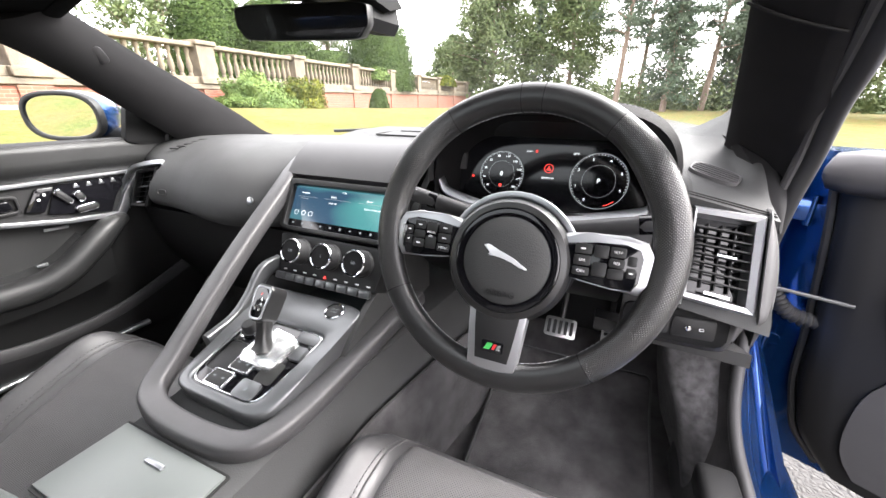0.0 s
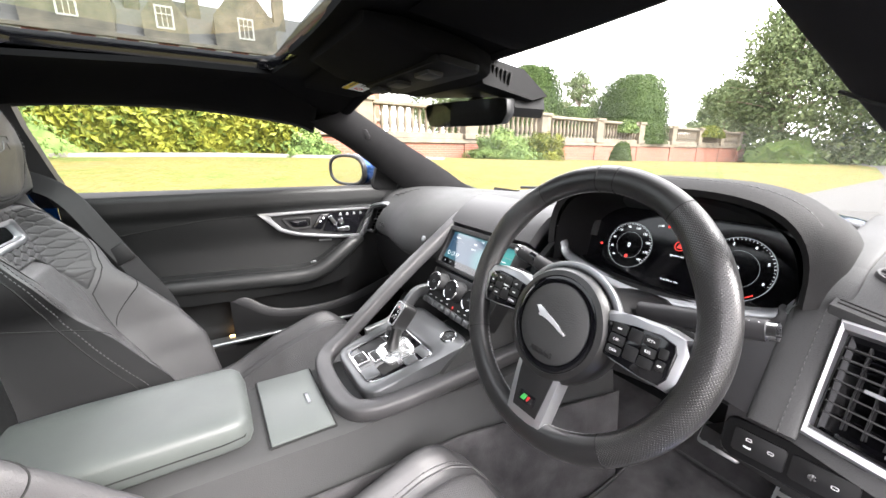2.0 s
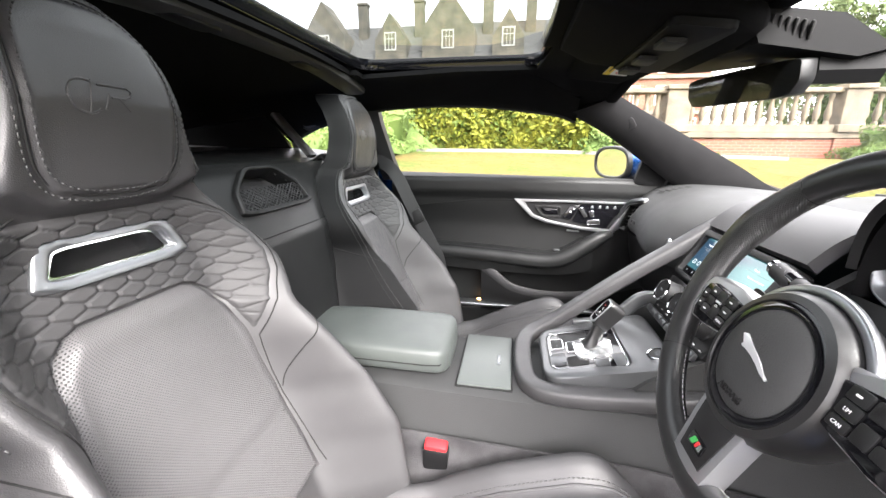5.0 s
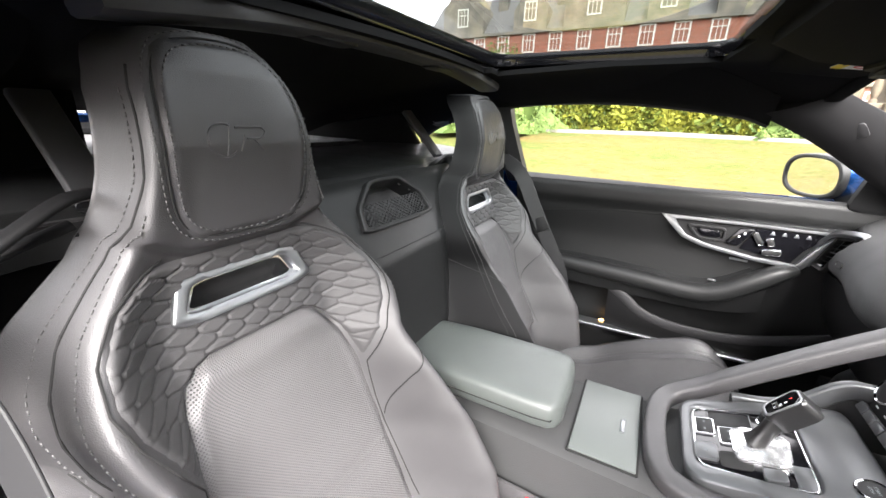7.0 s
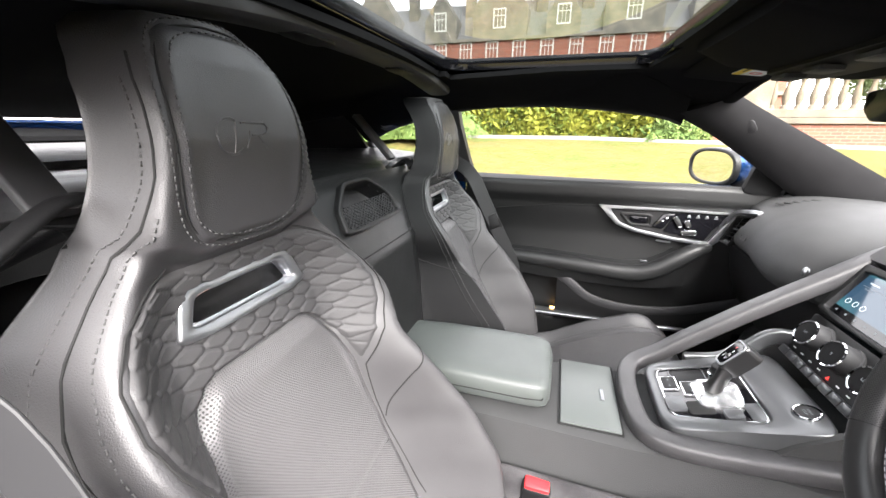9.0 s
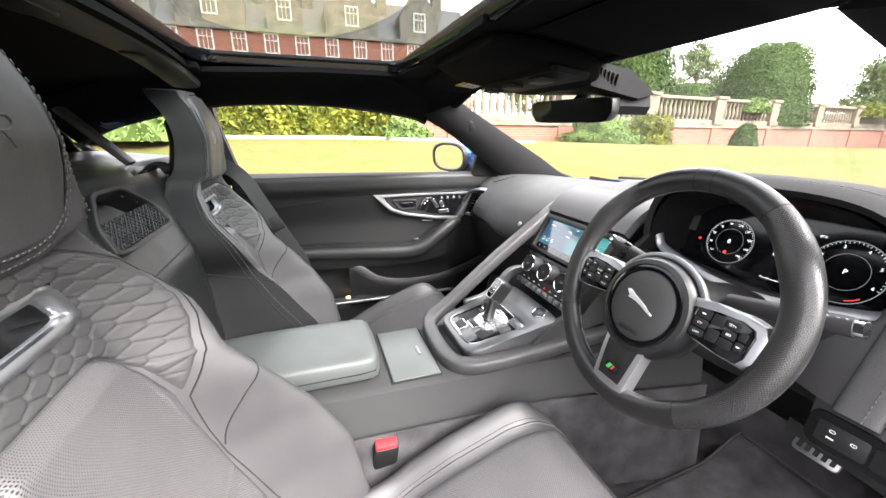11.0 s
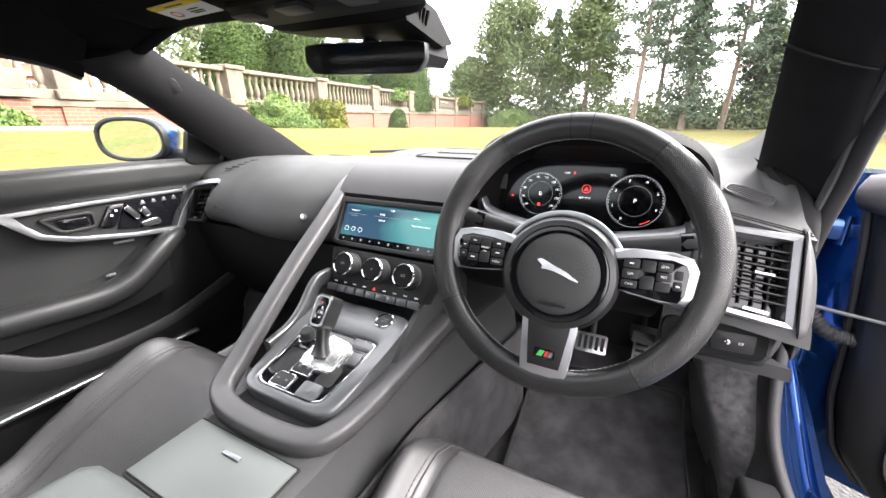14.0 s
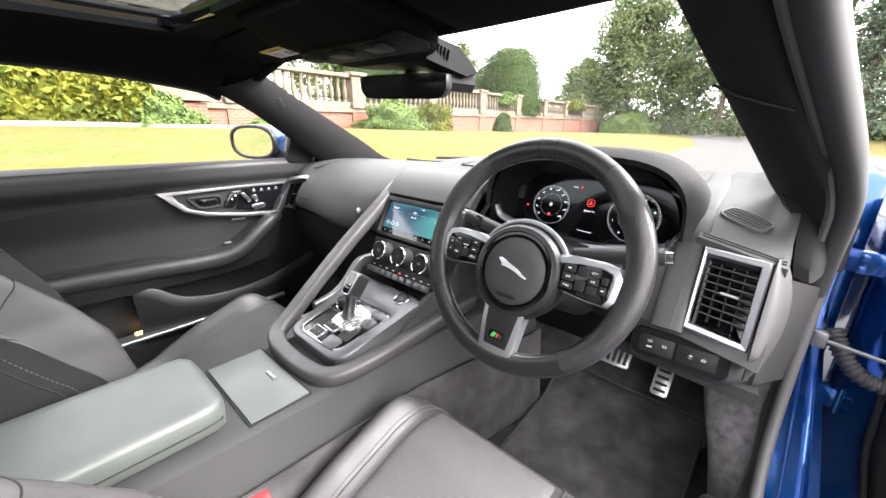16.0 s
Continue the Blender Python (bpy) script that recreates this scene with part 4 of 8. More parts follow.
# sills, the door jamb and its seal
SEALPATH = cr([(0.744, 0.405, 0.86), (0.743, 0.397, 0.75), (0.741, 0.375, 0.62), (0.740, 0.35, 0.52), (0.740, 0.31, 0.45), (0.740, 0.25, 0.412), (0.740, 0.16, 0.398), (0.740, -0.1, 0.385), (0.740, -0.80, 0.38)], 6)
for sx in (-1, 1):
    bm = sweep(bmesh.new(), [(sx * 0.785, -0.80, 0.27), (sx * 0.785, -0.2, 0.265), (sx * 0.785, 0.30, 0.27)], soft_poly([(-0.045, -0.09), (0.06, -0.09), (0.06, 0.03), (-0.045, 0.07)]), (1, 0, 0), caps=True)
    part("sill", bm, BLUE if sx > 0 else PLASTIC, car, "blue painted door sill" if sx > 0 else "")
    bm = sweep(bmesh.new(), [(sx * 0.705, -0.80, 0.375), (sx * 0.705, 0.10, 0.375)], rounded(0.05, 0.014, 0.006), (1, 0, 0))
    part("sill_trim", bm, SATIN if sx < 0 else PLASTIC_GREY, car, "satin metal sill trim" if sx < 0 else "dark grey sill cover")
part("aperture_seal", sweep(bmesh.new(), SEALPATH, oval(0.020, 0.024, 10, 2.4), (1, 0, 0)), PLASTIC_GREY, car, "grey door aperture seal")


def jamb(u, v):
    """Painted metal between the seal and the hinges."""
    p = SEALPATH[round(u * (len(SEALPATH) - 1))]
    k = smooth(0.66 - p.z, 0, 0.26)
    q = p + V((lerp(0.045, 0.09, k), lerp(0.24, 0.0, k), lerp(0.0, -0.06, k)))
    r = p.lerp(q, v)
    step = 0.018 * (smooth(v, 0.32, 0.40) - smooth(v, 0.72, 0.80))
    return r + V((0, step * (1 - k), -step * k))


part("door_jamb", surface(bmesh.new(), jamb, len(SEALPATH) - 1, 20, 0.004), BLUE, car, "blue painted door jamb", sharp=50)
part("sill_lining", surface(bmesh.new(), lambda u, v: (lambda p: V((lerp(p.x, 0.69, v), p.y, lerp(p.z - 0.004, 0.19, v))))(SEALPATH[round(u * (len(SEALPATH) - 1))]), len(SEALPATH) - 1, 8, 0.004), CARPET, car, "black carpet sill lining")
# cowl side trim with carpet beside each footwell
KICK_X = [(0.20, 0.700), (0.38, 0.658), (0.44, 0.632), (0.49, 0.617), (0.62, 0.608)]
KICK_Y = [(0.20, 0.24), (0.38, 0.300), (0.44, 0.350), (0.49, 0.378), (0.62, 0.398)]


def kick(sx, u, v):
    """Carpet that faces the cabin beside the seal and then turns forward to the pedals."""
    z = lerp(0.64, 0.20, v)
    lx, fy = interp(z, KICK_X), interp(z, KICK_Y)
    row = [(0.738, fy + 0.004), (lerp(lx, 0.738, 0.62), fy - 0.004), (lx + 0.028, fy + 0.008), (lx + 0.004, fy + 0.034), (lx + 0.004, fy + 0.11), (0.665, 0.70), (0.69, 0.90)]
    pts = cr([V((x, y, z)) for x, y in row], 5)
    p = pts[round(u * (len(pts) - 1))]
    return V((sx * p.x, p.y, p.z))


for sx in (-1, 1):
    # the driver's side takes the lit carpet colour, the passenger's the dark one
    part("kick_panel", surface(bmesh.new(), lambda u, v: kick(sx, u, v), 30, 22, 0.006), KICKCARPET_LIT if sx > 0 else CARPET, car, "dark grey carpet kick panel", sharp=70)
part("sill_end_cover", rbox(bmesh.new(), (0.058, 0.17, 0.05), pose(0.697, 0.098, 0.400, -4, 0, 0), 0.012, 3), PLASTIC, car, "black rounded cover at the end of the sill")

# windscreen
def screen(u, v):
    x = lerp(-0.67, 0.67, u) * lerp(1.0, 0.84, v)
    y = lerp(0.90 - 0.32 * (2 * u - 1) ** 2, header_y(x), v)
    return V((x, y, lerp(0.845 + 0.01 * (2 * u - 1) ** 2, roof_z(x, header_y(x)) + 0.012, v)))


ws = part("windscreen", surface(bmesh.new(), screen, 24, 12), GLASS, car)
ws.visible_shadow = False
# header trim under the top of the screen
bm = sweep(bmesh.new(), [V((x, header_y(x) + 0.0, roof_z(x, header_y(x)) - 0.006)) for x in np.linspace(-0.56, 0.56, 25)], oval(0.035, 0.022, 12, 3), (0, 1, 0))
part("header_trim", bm, HEADLINER, car)
# side glass of the closed door and its outer mirror
bm = surface(bmesh.new(), lambda u, v: V((-lerp(0.735, 0.60, v), lerp(0.34, -0.72, u) * lerp(1, 0.95, v) - 0.26 * v * (1 - u), lerp(0.87, 1.12 - 0.11 * (1 - u) ** 2, v))), 10, 6)
sg = part("side_glass", bm, GLASS, car)
sg.visible_shadow = False

# bonnet, cowl and wipers
def bonnet_z(x, y):
    return interp(y, [(0.7, 0.83), (1.1, 0.82), (1.6, 0.79), (2.1, 0.70), (2.45, 0.55)]) - 0.10 * (x / 0.9) ** 2 + 0.012 * math.exp(-((abs(x) - 0.28) / 0.06) ** 2)


bm = surface(bmesh.new(), lambda u, v: (lambda x, y: V((x, y, bonnet_z(x, y))))(lerp(-0.84, 0.84, u) * lerp(1, 0.85, v), lerp(0.98 - 0.25 * (2 * u - 1) ** 2, 2.4 - 0.4 * (2 * u - 1) ** 2, v)), 30, 24, 0.01)
part("bonnet", bm, BLUE, car, "blue metallic bonnet")
bm = surface(bmesh.new(), lambda u, v: V((lerp(-0.66, 0.66, u), lerp(0.88, 1.0, v) - 0.30 * (2 * u - 1) ** 2, 0.832 - 0.02 * v)), 16, 3, 0.01)
part("cowl", bm, PLASTIC, car)
for x0, x1 in ((-0.46, 0.05), (0.10, 0.58)):
    y0, y1 = 0.92 - 0.32 * (x0 / 0.6) ** 2, 0.92 - 0.32 * (x1 / 0.6) ** 2
    bm = sweep(bmesh.new(), [(x0, y0 - 0.02, 0.868), ((x0 + x1) / 2, max(y0, y1) - 0.01, 0.872), (x1, y1 - 0.02, 0.868)], rounded(0.016, 0.01, 0.003), (0, 1, 0))
    part("wiper", bm, RUBBER, car)

# ---- seats ----
def seat_half(z):
    """Half the backrest's width at a height."""
    return interp(z, [(0.38, 0.24), (0.48, 0.262), (0.58, 0.262), (0.66, 0.245), (0.715, 0.226), (0.742, 0.218), (0.765, 0.228), (0.80, 0.236), (0.83, 0.230), (0.87, 0.205), (0.90, 0.175), (0.925, 0.150), (0.95, 0.135), (0.98, 0.124), (1.0, 0.117), (1.08, 0.106), (1.12, 0.090), (1.14, 0.063)])


def spine(z):
    """The middle of the backrest's front."""
    return interp(z, [(0.38, -0.515), (0.50, -0.565), (0.62, -0.625), (0.75, -0.675), (0.86, -0.705), (0.92, -0.70), (1.03, -0.688), (1.10, -0.697), (1.14, -0.715)])


def seat_front(x, z):
    w = seat_half(z)
    u = min(abs(x) / w, 1.0)
    wing = interp(z, [(0.38, 0.14), (0.50, 0.165), (0.60, 0.155), (0.68, 0.125), (0.735, 0.098), (0.75, 0.098), (0.80, 0.088), (0.84, 0.066), (0.88, 0.04), (0.91, 0.022), (0.96, 0.01), (1.14, 0.0)])
    c = interp(z, [(0.40, 0.80), (0.68, 0.82), (0.75, 0.88), (0.95, 0.90), (1.14, 0.86)])
    b = 1.10 * wing * smooth(u, 0.44, c) - (1.10 * wing + 0.045) * smooth(u, c - 0.14, 1.0) ** 1.6
    # the head section stands proud, with a rolled lower edge
    lip = 0.906 + 1.6 * max(abs(x) - 0.06, 0) ** 1.4
    b += 0.022 * smooth(z, lip, lip + 0.022) * smooth(1.3 - u, 0, 0.5)
    b += -0.03 * smooth(z, 1.05, 1.15) * u * u
    return spine(z) + b


def seat_patch(z0, z1, half, lift, nu, nv, disp=None, edge=0.012, back=0.004, hole=None):
    """A panel lying on the backrest between two heights; half(z) is its half width."""
    def f(u, v):
        z = lerp(z0, z1, v)
        h = half(z)
        x = lerp(-h, h, u)
        d = min(h - abs(x), z - z0, z1 - z)
        y = seat_front(x, z) - back + (lift + back) * smooth(d, 0, edge) + (disp(x, z) * smooth(d, 0, 0.02) if disp else 0)
        return V((x, y, z))
    return surface(bmesh.new(), f, nu, nv, 0, hole)


def quilt(x, z):
    """Padded hexagons, wider than high."""
    cw, ch = 0.036, 0.0135
    best = []
    zz, xx = z / ch, x / cw
    r0 = round(zz)
    for r in (r0 - 1, r0, r0 + 1):
        off = 0.5 * (r % 2)
        c0 = round(xx - off)
        for c in (c0 - 1, c0, c0 + 1):
            dx, dz = xx - off - c, (zz - r) * 0.72
            best.append(math.sqrt(dx * dx + dz * dz))
    best.sort()
    return 0.0042 * smooth(best[1] - best[0], -0.03, 0.15) - 0.0018


def quilt_half(z):
    return interp(z, [(0.685, 0.131), (0.74, 0.155), (0.787, 0.176), (0.82, 0.183), (0.85, 0.176), (0.885, 0.150), (0.905, 0.118), (0.915, 0.09)])


def panel_half(z):
    return interp(z, [(0.44, 0.130), (0.60, 0.134), (0.70, 0.128), (0.745, 0.118), (0.772, 0.103), (0.785, 0.088), (0.793, 0.068)])


def at_seat(x, z, lift=0.0):
    return V((x, seat_front(x, z) + lift, z))


def build_seat(name, outboard):
    """outboard: 1 where the door is on the seat's +x side."""
    s = thing(name, (0, -0.40, 0.2), "black leather sports seat with quilted shoulders and perforated centre", "seat", "front seats")
    # backrest: shaped leather front, hard rear shell
    zs = [0.29, 0.33, 0.36, 0.38] + [0.40 + 0.015 * k for k in range(33)] + [0.89 + 0.005 * k for k in range(12)] + [0.96 + 0.015 * k for k in range(11)] + [1.122, 1.132, 1.138]
    n = 72
    front, rear = [], []
    for z in zs:
        w = seat_half(z)
        front.append([V((-w + 2 * w * k / n, seat_front(-w + 2 * w * k / n, z), z)) for k in range(n + 1)])
        dep = interp(z, [(0.36, 0.11), (0.85, 0.085), (0.95, 0.075), (1.08, 0.065), (1.14, 0.03)])
        nar = interp(z, [(0.36, 0.86), (0.80, 0.84), (0.92, 0.86), (1.14, 0.88)])
        cu = interp(z, [(0.40, 0.80), (0.68, 0.82), (0.75, 0.88), (0.95, 0.90), (1.14, 0.86)])
        cu = lerp(cu - 0.05, 0.80, smooth(z, 0.90, 0.98))
        x0, x1 = (-w * cu, w) if outboard > 0 else (-w, w * cu)
        xs = [lerp(x0, x1, lerp(k / n, 0.5 - 0.5 * math.cos(math.pi * k / n), 0.8)) for k in range(n + 1)]
        front[-1] = [V((x, seat_front(x, z), z)) for x in xs]
        lo = [V((q, seat_front(q, z) - 0.0006, z)) for q in np.linspace(x0, -w, 8)]
        hi = [V((q, seat_front(q, z) - 0.0006, z)) for q in np.linspace(w, x1, 8)]
        mid = []
        for k in range(0, n + 1, 8):
            x = -w + 2 * w * k / n
            mid.append(V((x * nar, spine(z) - dep * (1 - 0.6 * (x / w) ** 2), z - 0.01)))
        rear.append(lo + mid + hi)
    bm = loft(bmesh.new(), front, closed=False)
    inside = []
    for f in bm.faces:
        q = f.calc_center_median()
        if 0.840 < q.z < 0.881 and abs(q.x) < interp(q.z, [(0.840, 0.084), (0.881, 0.068)]):
            inside.append(f)
    bmesh.ops.delete(bm, geom=inside, context="FACES")
    backrest = part("backrest", bm, LEATHER, s, "smooth black leather backrest facing", sharp=180)
    part("back_shell", loft(bmesh.new(), rear, closed=False), SEATSHELL, s, "black moulded rear shell", sharp=60)
    part("crown", loft(bmesh.new(), [front[-1] + rear[-1][::-1], [q + V((0, -0.008, 0.004)) + (V((0, -0.73, q.z)) - q) * 0.35 for q in front[-1] + rear[-1][::-1]]]), LEATHER, s, sharp=80)
    # quilted panel, with an opening for the slot
    def hole(u, v):
        z = lerp(0.685, 0.915, v)
        x = lerp(-1, 1, u) * quilt_half(z)
        return not (0.838 < z < 0.886 and abs(x) < interp(z, [(0.838, 0.094), (0.886, 0.074)]))
    part("quilted_panel", seat_patch(0.685, 0.915, quilt_half, 0.004, 170, 130, lambda x, z: quilt(x, z) - 0.016 * smooth(panel_half(z) + 0.004 - abs(x), 0, 0.006) * smooth(0.796 - z, 0, 0.006), hole=hole), QUILT, s, "black leather quilted in small hexagons", sharp=180)
    part("centre_panel", seat_patch(0.44, 0.793, panel_half, 0.014, 40, 44, lambda x, z: 0.006 - 0.2 * x * x - 0.004 * math.exp(-((z - 0.558) / 0.005) ** 2), edge=0.014), PERF, s, "finely perforated black leather centre panel", sharp=180)
    # headrest pad with piping and stitching
    def pad_half(z):
        return interp(z, [(0.930, 0.050), (0.934, 0.063), (0.942, 0.072), (0.960, 0.080), (1.0, 0.084), (1.06, 0.082), (1.100, 0.075), (1.119, 0.065), (1.128, 0.052), (1.132, 0.038)])
    part("headrest_pad", seat_patch(0.930, 1.132, pad_half, 0.006, 48, 56, edge=0.010, back=0.002), LEATHER, s, "smooth leather headrest pad", sharp=180)
    outline = soft_poly([(-0.046, 0.930), (0.046, 0.930), (0.082, 0.955), (0.084, 1.03), (0.076, 1.095), (0.046, 1.132), (-0.046, 1.132), (-0.076, 1.095), (-0.084, 1.03), (-0.082, 0.955)], 8, 0.45)

    def pad_loop(k, lift):
        return [at_seat(x * k, 1.028 + (z - 1.028) * (1 + (k - 1) * 0.8), lift) for x, z in outline]
    part("piping", tube(bmesh.new(), pad_loop(1.0, 0.0008), 0.0011, 6, True), SEAM, s)
    for k, lf in ((0.93, 0.0066), (1.07, 0.0004)):
        part("headrest_stitching", stitches(bmesh.new(), pad_loop(k, lf), 0.0045, 0.003, 0.0006), STITCH, s, sharp=180)

    def crest(z):
        return interp(z, [(0.45, 0.86), (0.68, 0.88), (0.75, 0.90), (0.93, 0.90), (1.0, 0.86), (1.12, 0.86)])
    for sx in (-1, 1):
        part("bolster_stitching", stitches(bmesh.new(), [at_seat(sx * seat_half(z) * (crest(z) + (0.02 if sx == outboard else -0.05)), z, 0.0007) for z in np.linspace(0.46, 1.08, 60)], 0.0045, 0.003, 0.0007), STITCH, s, sharp=180)
        part("shoulder_stitching", stitches(bmesh.new(), [at_seat(sx * seat_half(z) * (crest(z) - (0.045 if sx == outboard else 0.075)), z, 0.0007) for z in np.linspace(0.75, 0.97, 26)], 0.0045, 0.003, 0.0007), STITCH, s, sharp=180)
        part("edge_seam", tube(bmesh.new(), [at_seat(sx * seat_half(z) * (crest(z) - (0.012 if sx == outboard else 0.035)), z, -0.0003) for z in np.linspace(0.46, 1.10, 60)], 0.0014, 5), SEAM, s)
        part("quilt_seam", tube(bmesh.new(), [at_seat(sx * (quilt_half(z) + 0.001), z, 0.0002) for z in np.linspace(0.685, 0.915, 30)], 0.0013, 5), SEAM, s)
        part("bolster_seam", tube(bmesh.new(), cr([at_seat(sx * lerp(0.135, 0.206, t ** 1.3), lerp(0.59, 0.745, t), 0.0001) for t in np.linspace(0, 1, 12)], 3), 0.0012, 5), SEAM, s)
        part("lower_seam", tube(bmesh.new(), [at_seat(sx * lerp(0.132, 0.134, t), lerp(0.685, 0.45, t), 0.0) for t in np.linspace(0, 1, 12)], 0.0012, 5), SEAM, s)
    part("cross_seam", tube(bmesh.new(), [at_seat(x, 0.558, 0.0135) for x in np.linspace(-0.12, 0.12, 20)], 0.0008, 5), SEAM, s)
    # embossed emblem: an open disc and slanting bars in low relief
    bm = bmesh.new()
    strokes = [[(-0.022 + 0.021 * math.cos(radians(a)), 1.034 + 0.021 * math.sin(radians(a))) for a in range(55, 325, 9)], [(-0.020, 1.013), (-0.016, 1.034), (-0.011, 1.055)],
               [(0.000, 1.019), (0.004, 1.030), (0.008, 1.040)], [(-0.005, 1.050), (0.014, 1.050), (0.034, 1.050), (0.039, 1.045), (0.036, 1.038), (0.028, 1.035), (0.010, 1.035)], [(0.020, 1.035), (0.027, 1.027), (0.034, 1.019)]]
    for row in strokes:
        tube(bm, [at_seat(0.006 - u * 0.82, 1.034 + (z - 1.034) * 0.8, 0.0060) for u, z in row], 0.0013, 6)
    part("emblem", bm, LEATHER, s)
    # slot through the backrest with a satin surround
    c = at_seat(0, 0.862)
    m = facing((0, c.y + 0.011, 0.862), (0, 0.97, 0.22), (0, 0, 1))
    outer_p = soft_poly([(-0.100, -0.029), (0.100, -0.029), (0.079, 0.028), (-0.079, 0.028)], 5, 0.18)
    inner_p = soft_poly([(-0.080, -0.017), (0.080, -0.017), (0.064, 0.016), (-0.064, 0.016)], 5, 0.18)
    part("slot_surround", ring_plate(bmesh.new(), outer_p, inner_p, m, 0.03, 0.004), SATIN, s, "satin silver slot surround", sharp=60)
    part("slot_liner", ring_plate(bmesh.new(), [(x * 1.01, y * 1.02) for x, y in inner_p], [(x * 0.9, y * 0.85) for x, y in inner_p], m @ Matrix.Translation((0, 0, -0.012)), 0.08), CHROME, s)
    # matt black plate closes the slot; its colour stands for the shade inside
    part("slot_dark_plate", plate(bmesh.new(), [(x * 0.97, y * 0.95) for x, y in inner_p], m @ Matrix.Translation((0, 0, -0.055)), 0.01), SEAM, s)
    g = at_seat(outboard * 0.118, 0.975, -0.02)
    guide = cr([g + V((0, -0.01, 0.01)), g + V((outboard * 0.030, 0.004, 0.006)), g + V((outboard * 0.085, 0.018, -0.024)), g + V((outboard * 0.120, 0.012, -0.050)), g + V((outboard * 0.118, -0.012, -0.060)), g + V((outboard * 0.075, -0.014, -0.036)), g + V((outboard * 0.02, -0.012, -0.018))], 6)
    part("belt_guide", sweep(bmesh.new(), guide, oval(0.010, 0.020, 12, 2.4), (0, 0, 1)), SEATSHELL, s, "black leather belt guide loop", sharp=60)
    # cushion: centre and raised sides with a rounded nose
    def cush(u, v, inset=0.0):
        y = lerp(-0.56, 0.028, v)
        w = interp(y, [(-0.56, 0.20), (-0.3, 0.25), (-0.05, 0.242), (0.0, 0.230), (0.028, 0.200)])
        x = lerp(-w, w, u)
        a = abs(x) / w
        z = interp(y, [(-0.56, 0.30), (-0.34, 0.347), (-0.22, 0.408), (-0.10, 0.454), (-0.04, 0.460), (0.0, 0.449), (0.028, 0.418)])
        z += 0.046 * smooth(a, 0.54, 0.76) * smooth(0.02 - y, 0, 0.10) - 0.17 * max(a - 0.70, 0) ** 2 / 0.09
        return V((x, y, z))
    rings = []
    for j in range(41):
        ring = [cush(i / 48, j / 40) for i in range(49)]
        y = ring[0].y - 0.03 * (j / 40) ** 4
        ring += [V((ring[48].x * 0.95, y, 0.27)), V((ring[0].x * 0.95, y, 0.27))]
        rings.append(ring)
    part("cushion", loft(bmesh.new(), rings), LEATHER, s, "smooth black leather seat cushion", sharp=60)
    bm = surface(bmesh.new(), lambda u, v: cush(lerp(0.215, 0.785, u), lerp(0.02, 0.975, v)) + V((0, 0, 0.012 * smooth(min(u, 1 - u, (1 - v) * 1.2), 0, 0.06) - 0.006)), 32, 48)
    part("cushion_panel", bm, PERF, s, "finely perforated cushion centre", sharp=180)
    for u in (0.185, 0.815):
        part("cushion_stitching", stitches(bmesh.new(), [cush(u, v) + V((0, 0, 0.0006)) for v in np.linspace(0.15, 0.985, 40)], 0.0045, 0.003, 0.0007), STITCH, s, sharp=180)
        part("cushion_piping", tube(bmesh.new(), [cush(u + (0.012 if u < 0.5 else -0.012), v) for v in np.linspace(0.15, 0.99, 40)], 0.0022, 6), LEATHER, s)
    bm = rbox(bmesh.new(), (0.42, 0.52, 0.11), (0, -0.30, 0.245), 0.02)
    part("seat_base", bm, PLASTIC, s)
    bm = bmesh.new()
    for x in (-0.19, 0.19):
        rbox(bm, (0.03, 0.60, 0.03), (x, -0.28, 0.215), 0.004)
    part("seat_rail", bm, STEEL, s)
    return s


SX = 0.367
driver_seat = build_seat("driver_seat", 1)
driver_seat.location = (SX, -0.414, 0.204)
passenger_seat = build_seat("passenger_seat", -1)
passenger_seat.location = (-0.364, -0.408, 0.186)

# ---- steering wheel ----
WC = V((0.370, 0.028, 0.815))
WT = 21.0
wm = facing(WC, (0, -math.cos(radians(WT)), math.sin(radians(WT))))
wheel = thing("steering_wheel", tuple(WC), "leather three-spoke steering wheel with perforated grips", "steering wheel")
R0 = 0.173


def rim_pt(a, r=R0, z=0.0):
    return wm @ V((r * math.cos(a), r * math.sin(a), z))


def rim_arc(a0, a1, extra=0.0, n=40):
    """A stretch of rim between two angles in degrees; the section swells at the grips."""
    rings = []
    for k in range(n + 1):
        a = radians(lerp(a0, a1, k / n))
        deg = math.degrees(a) % 360
        d = min(abs(deg - g) for g in (32, 148, -328, 508))
        grip = math.exp(-(d / 13) ** 2)
        low = math.exp(-(min(abs(deg - g) for g in (0, 360, 180)) / 28) ** 2)
        w = 0.0345 + 0.004 * grip + 0.003 * low + extra
        h = 0.030 + 0.006 * grip + extra
        rc = R0 - 0.0015 * grip
        u = V((math.cos(a), math.sin(a), 0))
        rings.append([wm @ (u * (rc + x) + V((0, 0, y + 0.002 * grip))) for x, y in oval(w, h, 20, 2.2)])
    return rings


for a0, a1, m in ((-52, 55, RIMPERF), (55, 85.5, RIMLEATHER), (85.5, 94.5, RIMLEATHER), (94.5, 125, RIMLEATHER), (125, 212, RIMPERF), (212, 308, RIMLEATHER)):
    part("rim_grip" if m is RIMPERF else "rim", loft(bmesh.new(), rim_arc(a0, a1)), m, wheel, sharp=80)
for a in (55, 85.5, 94.5, 125, 212, 308):
    part("rim_seam", loft(bmesh.new(), rim_arc(a - 0.18, a + 0.18, 0.0006, 1)), SEAM, wheel)
bm = bmesh.new()
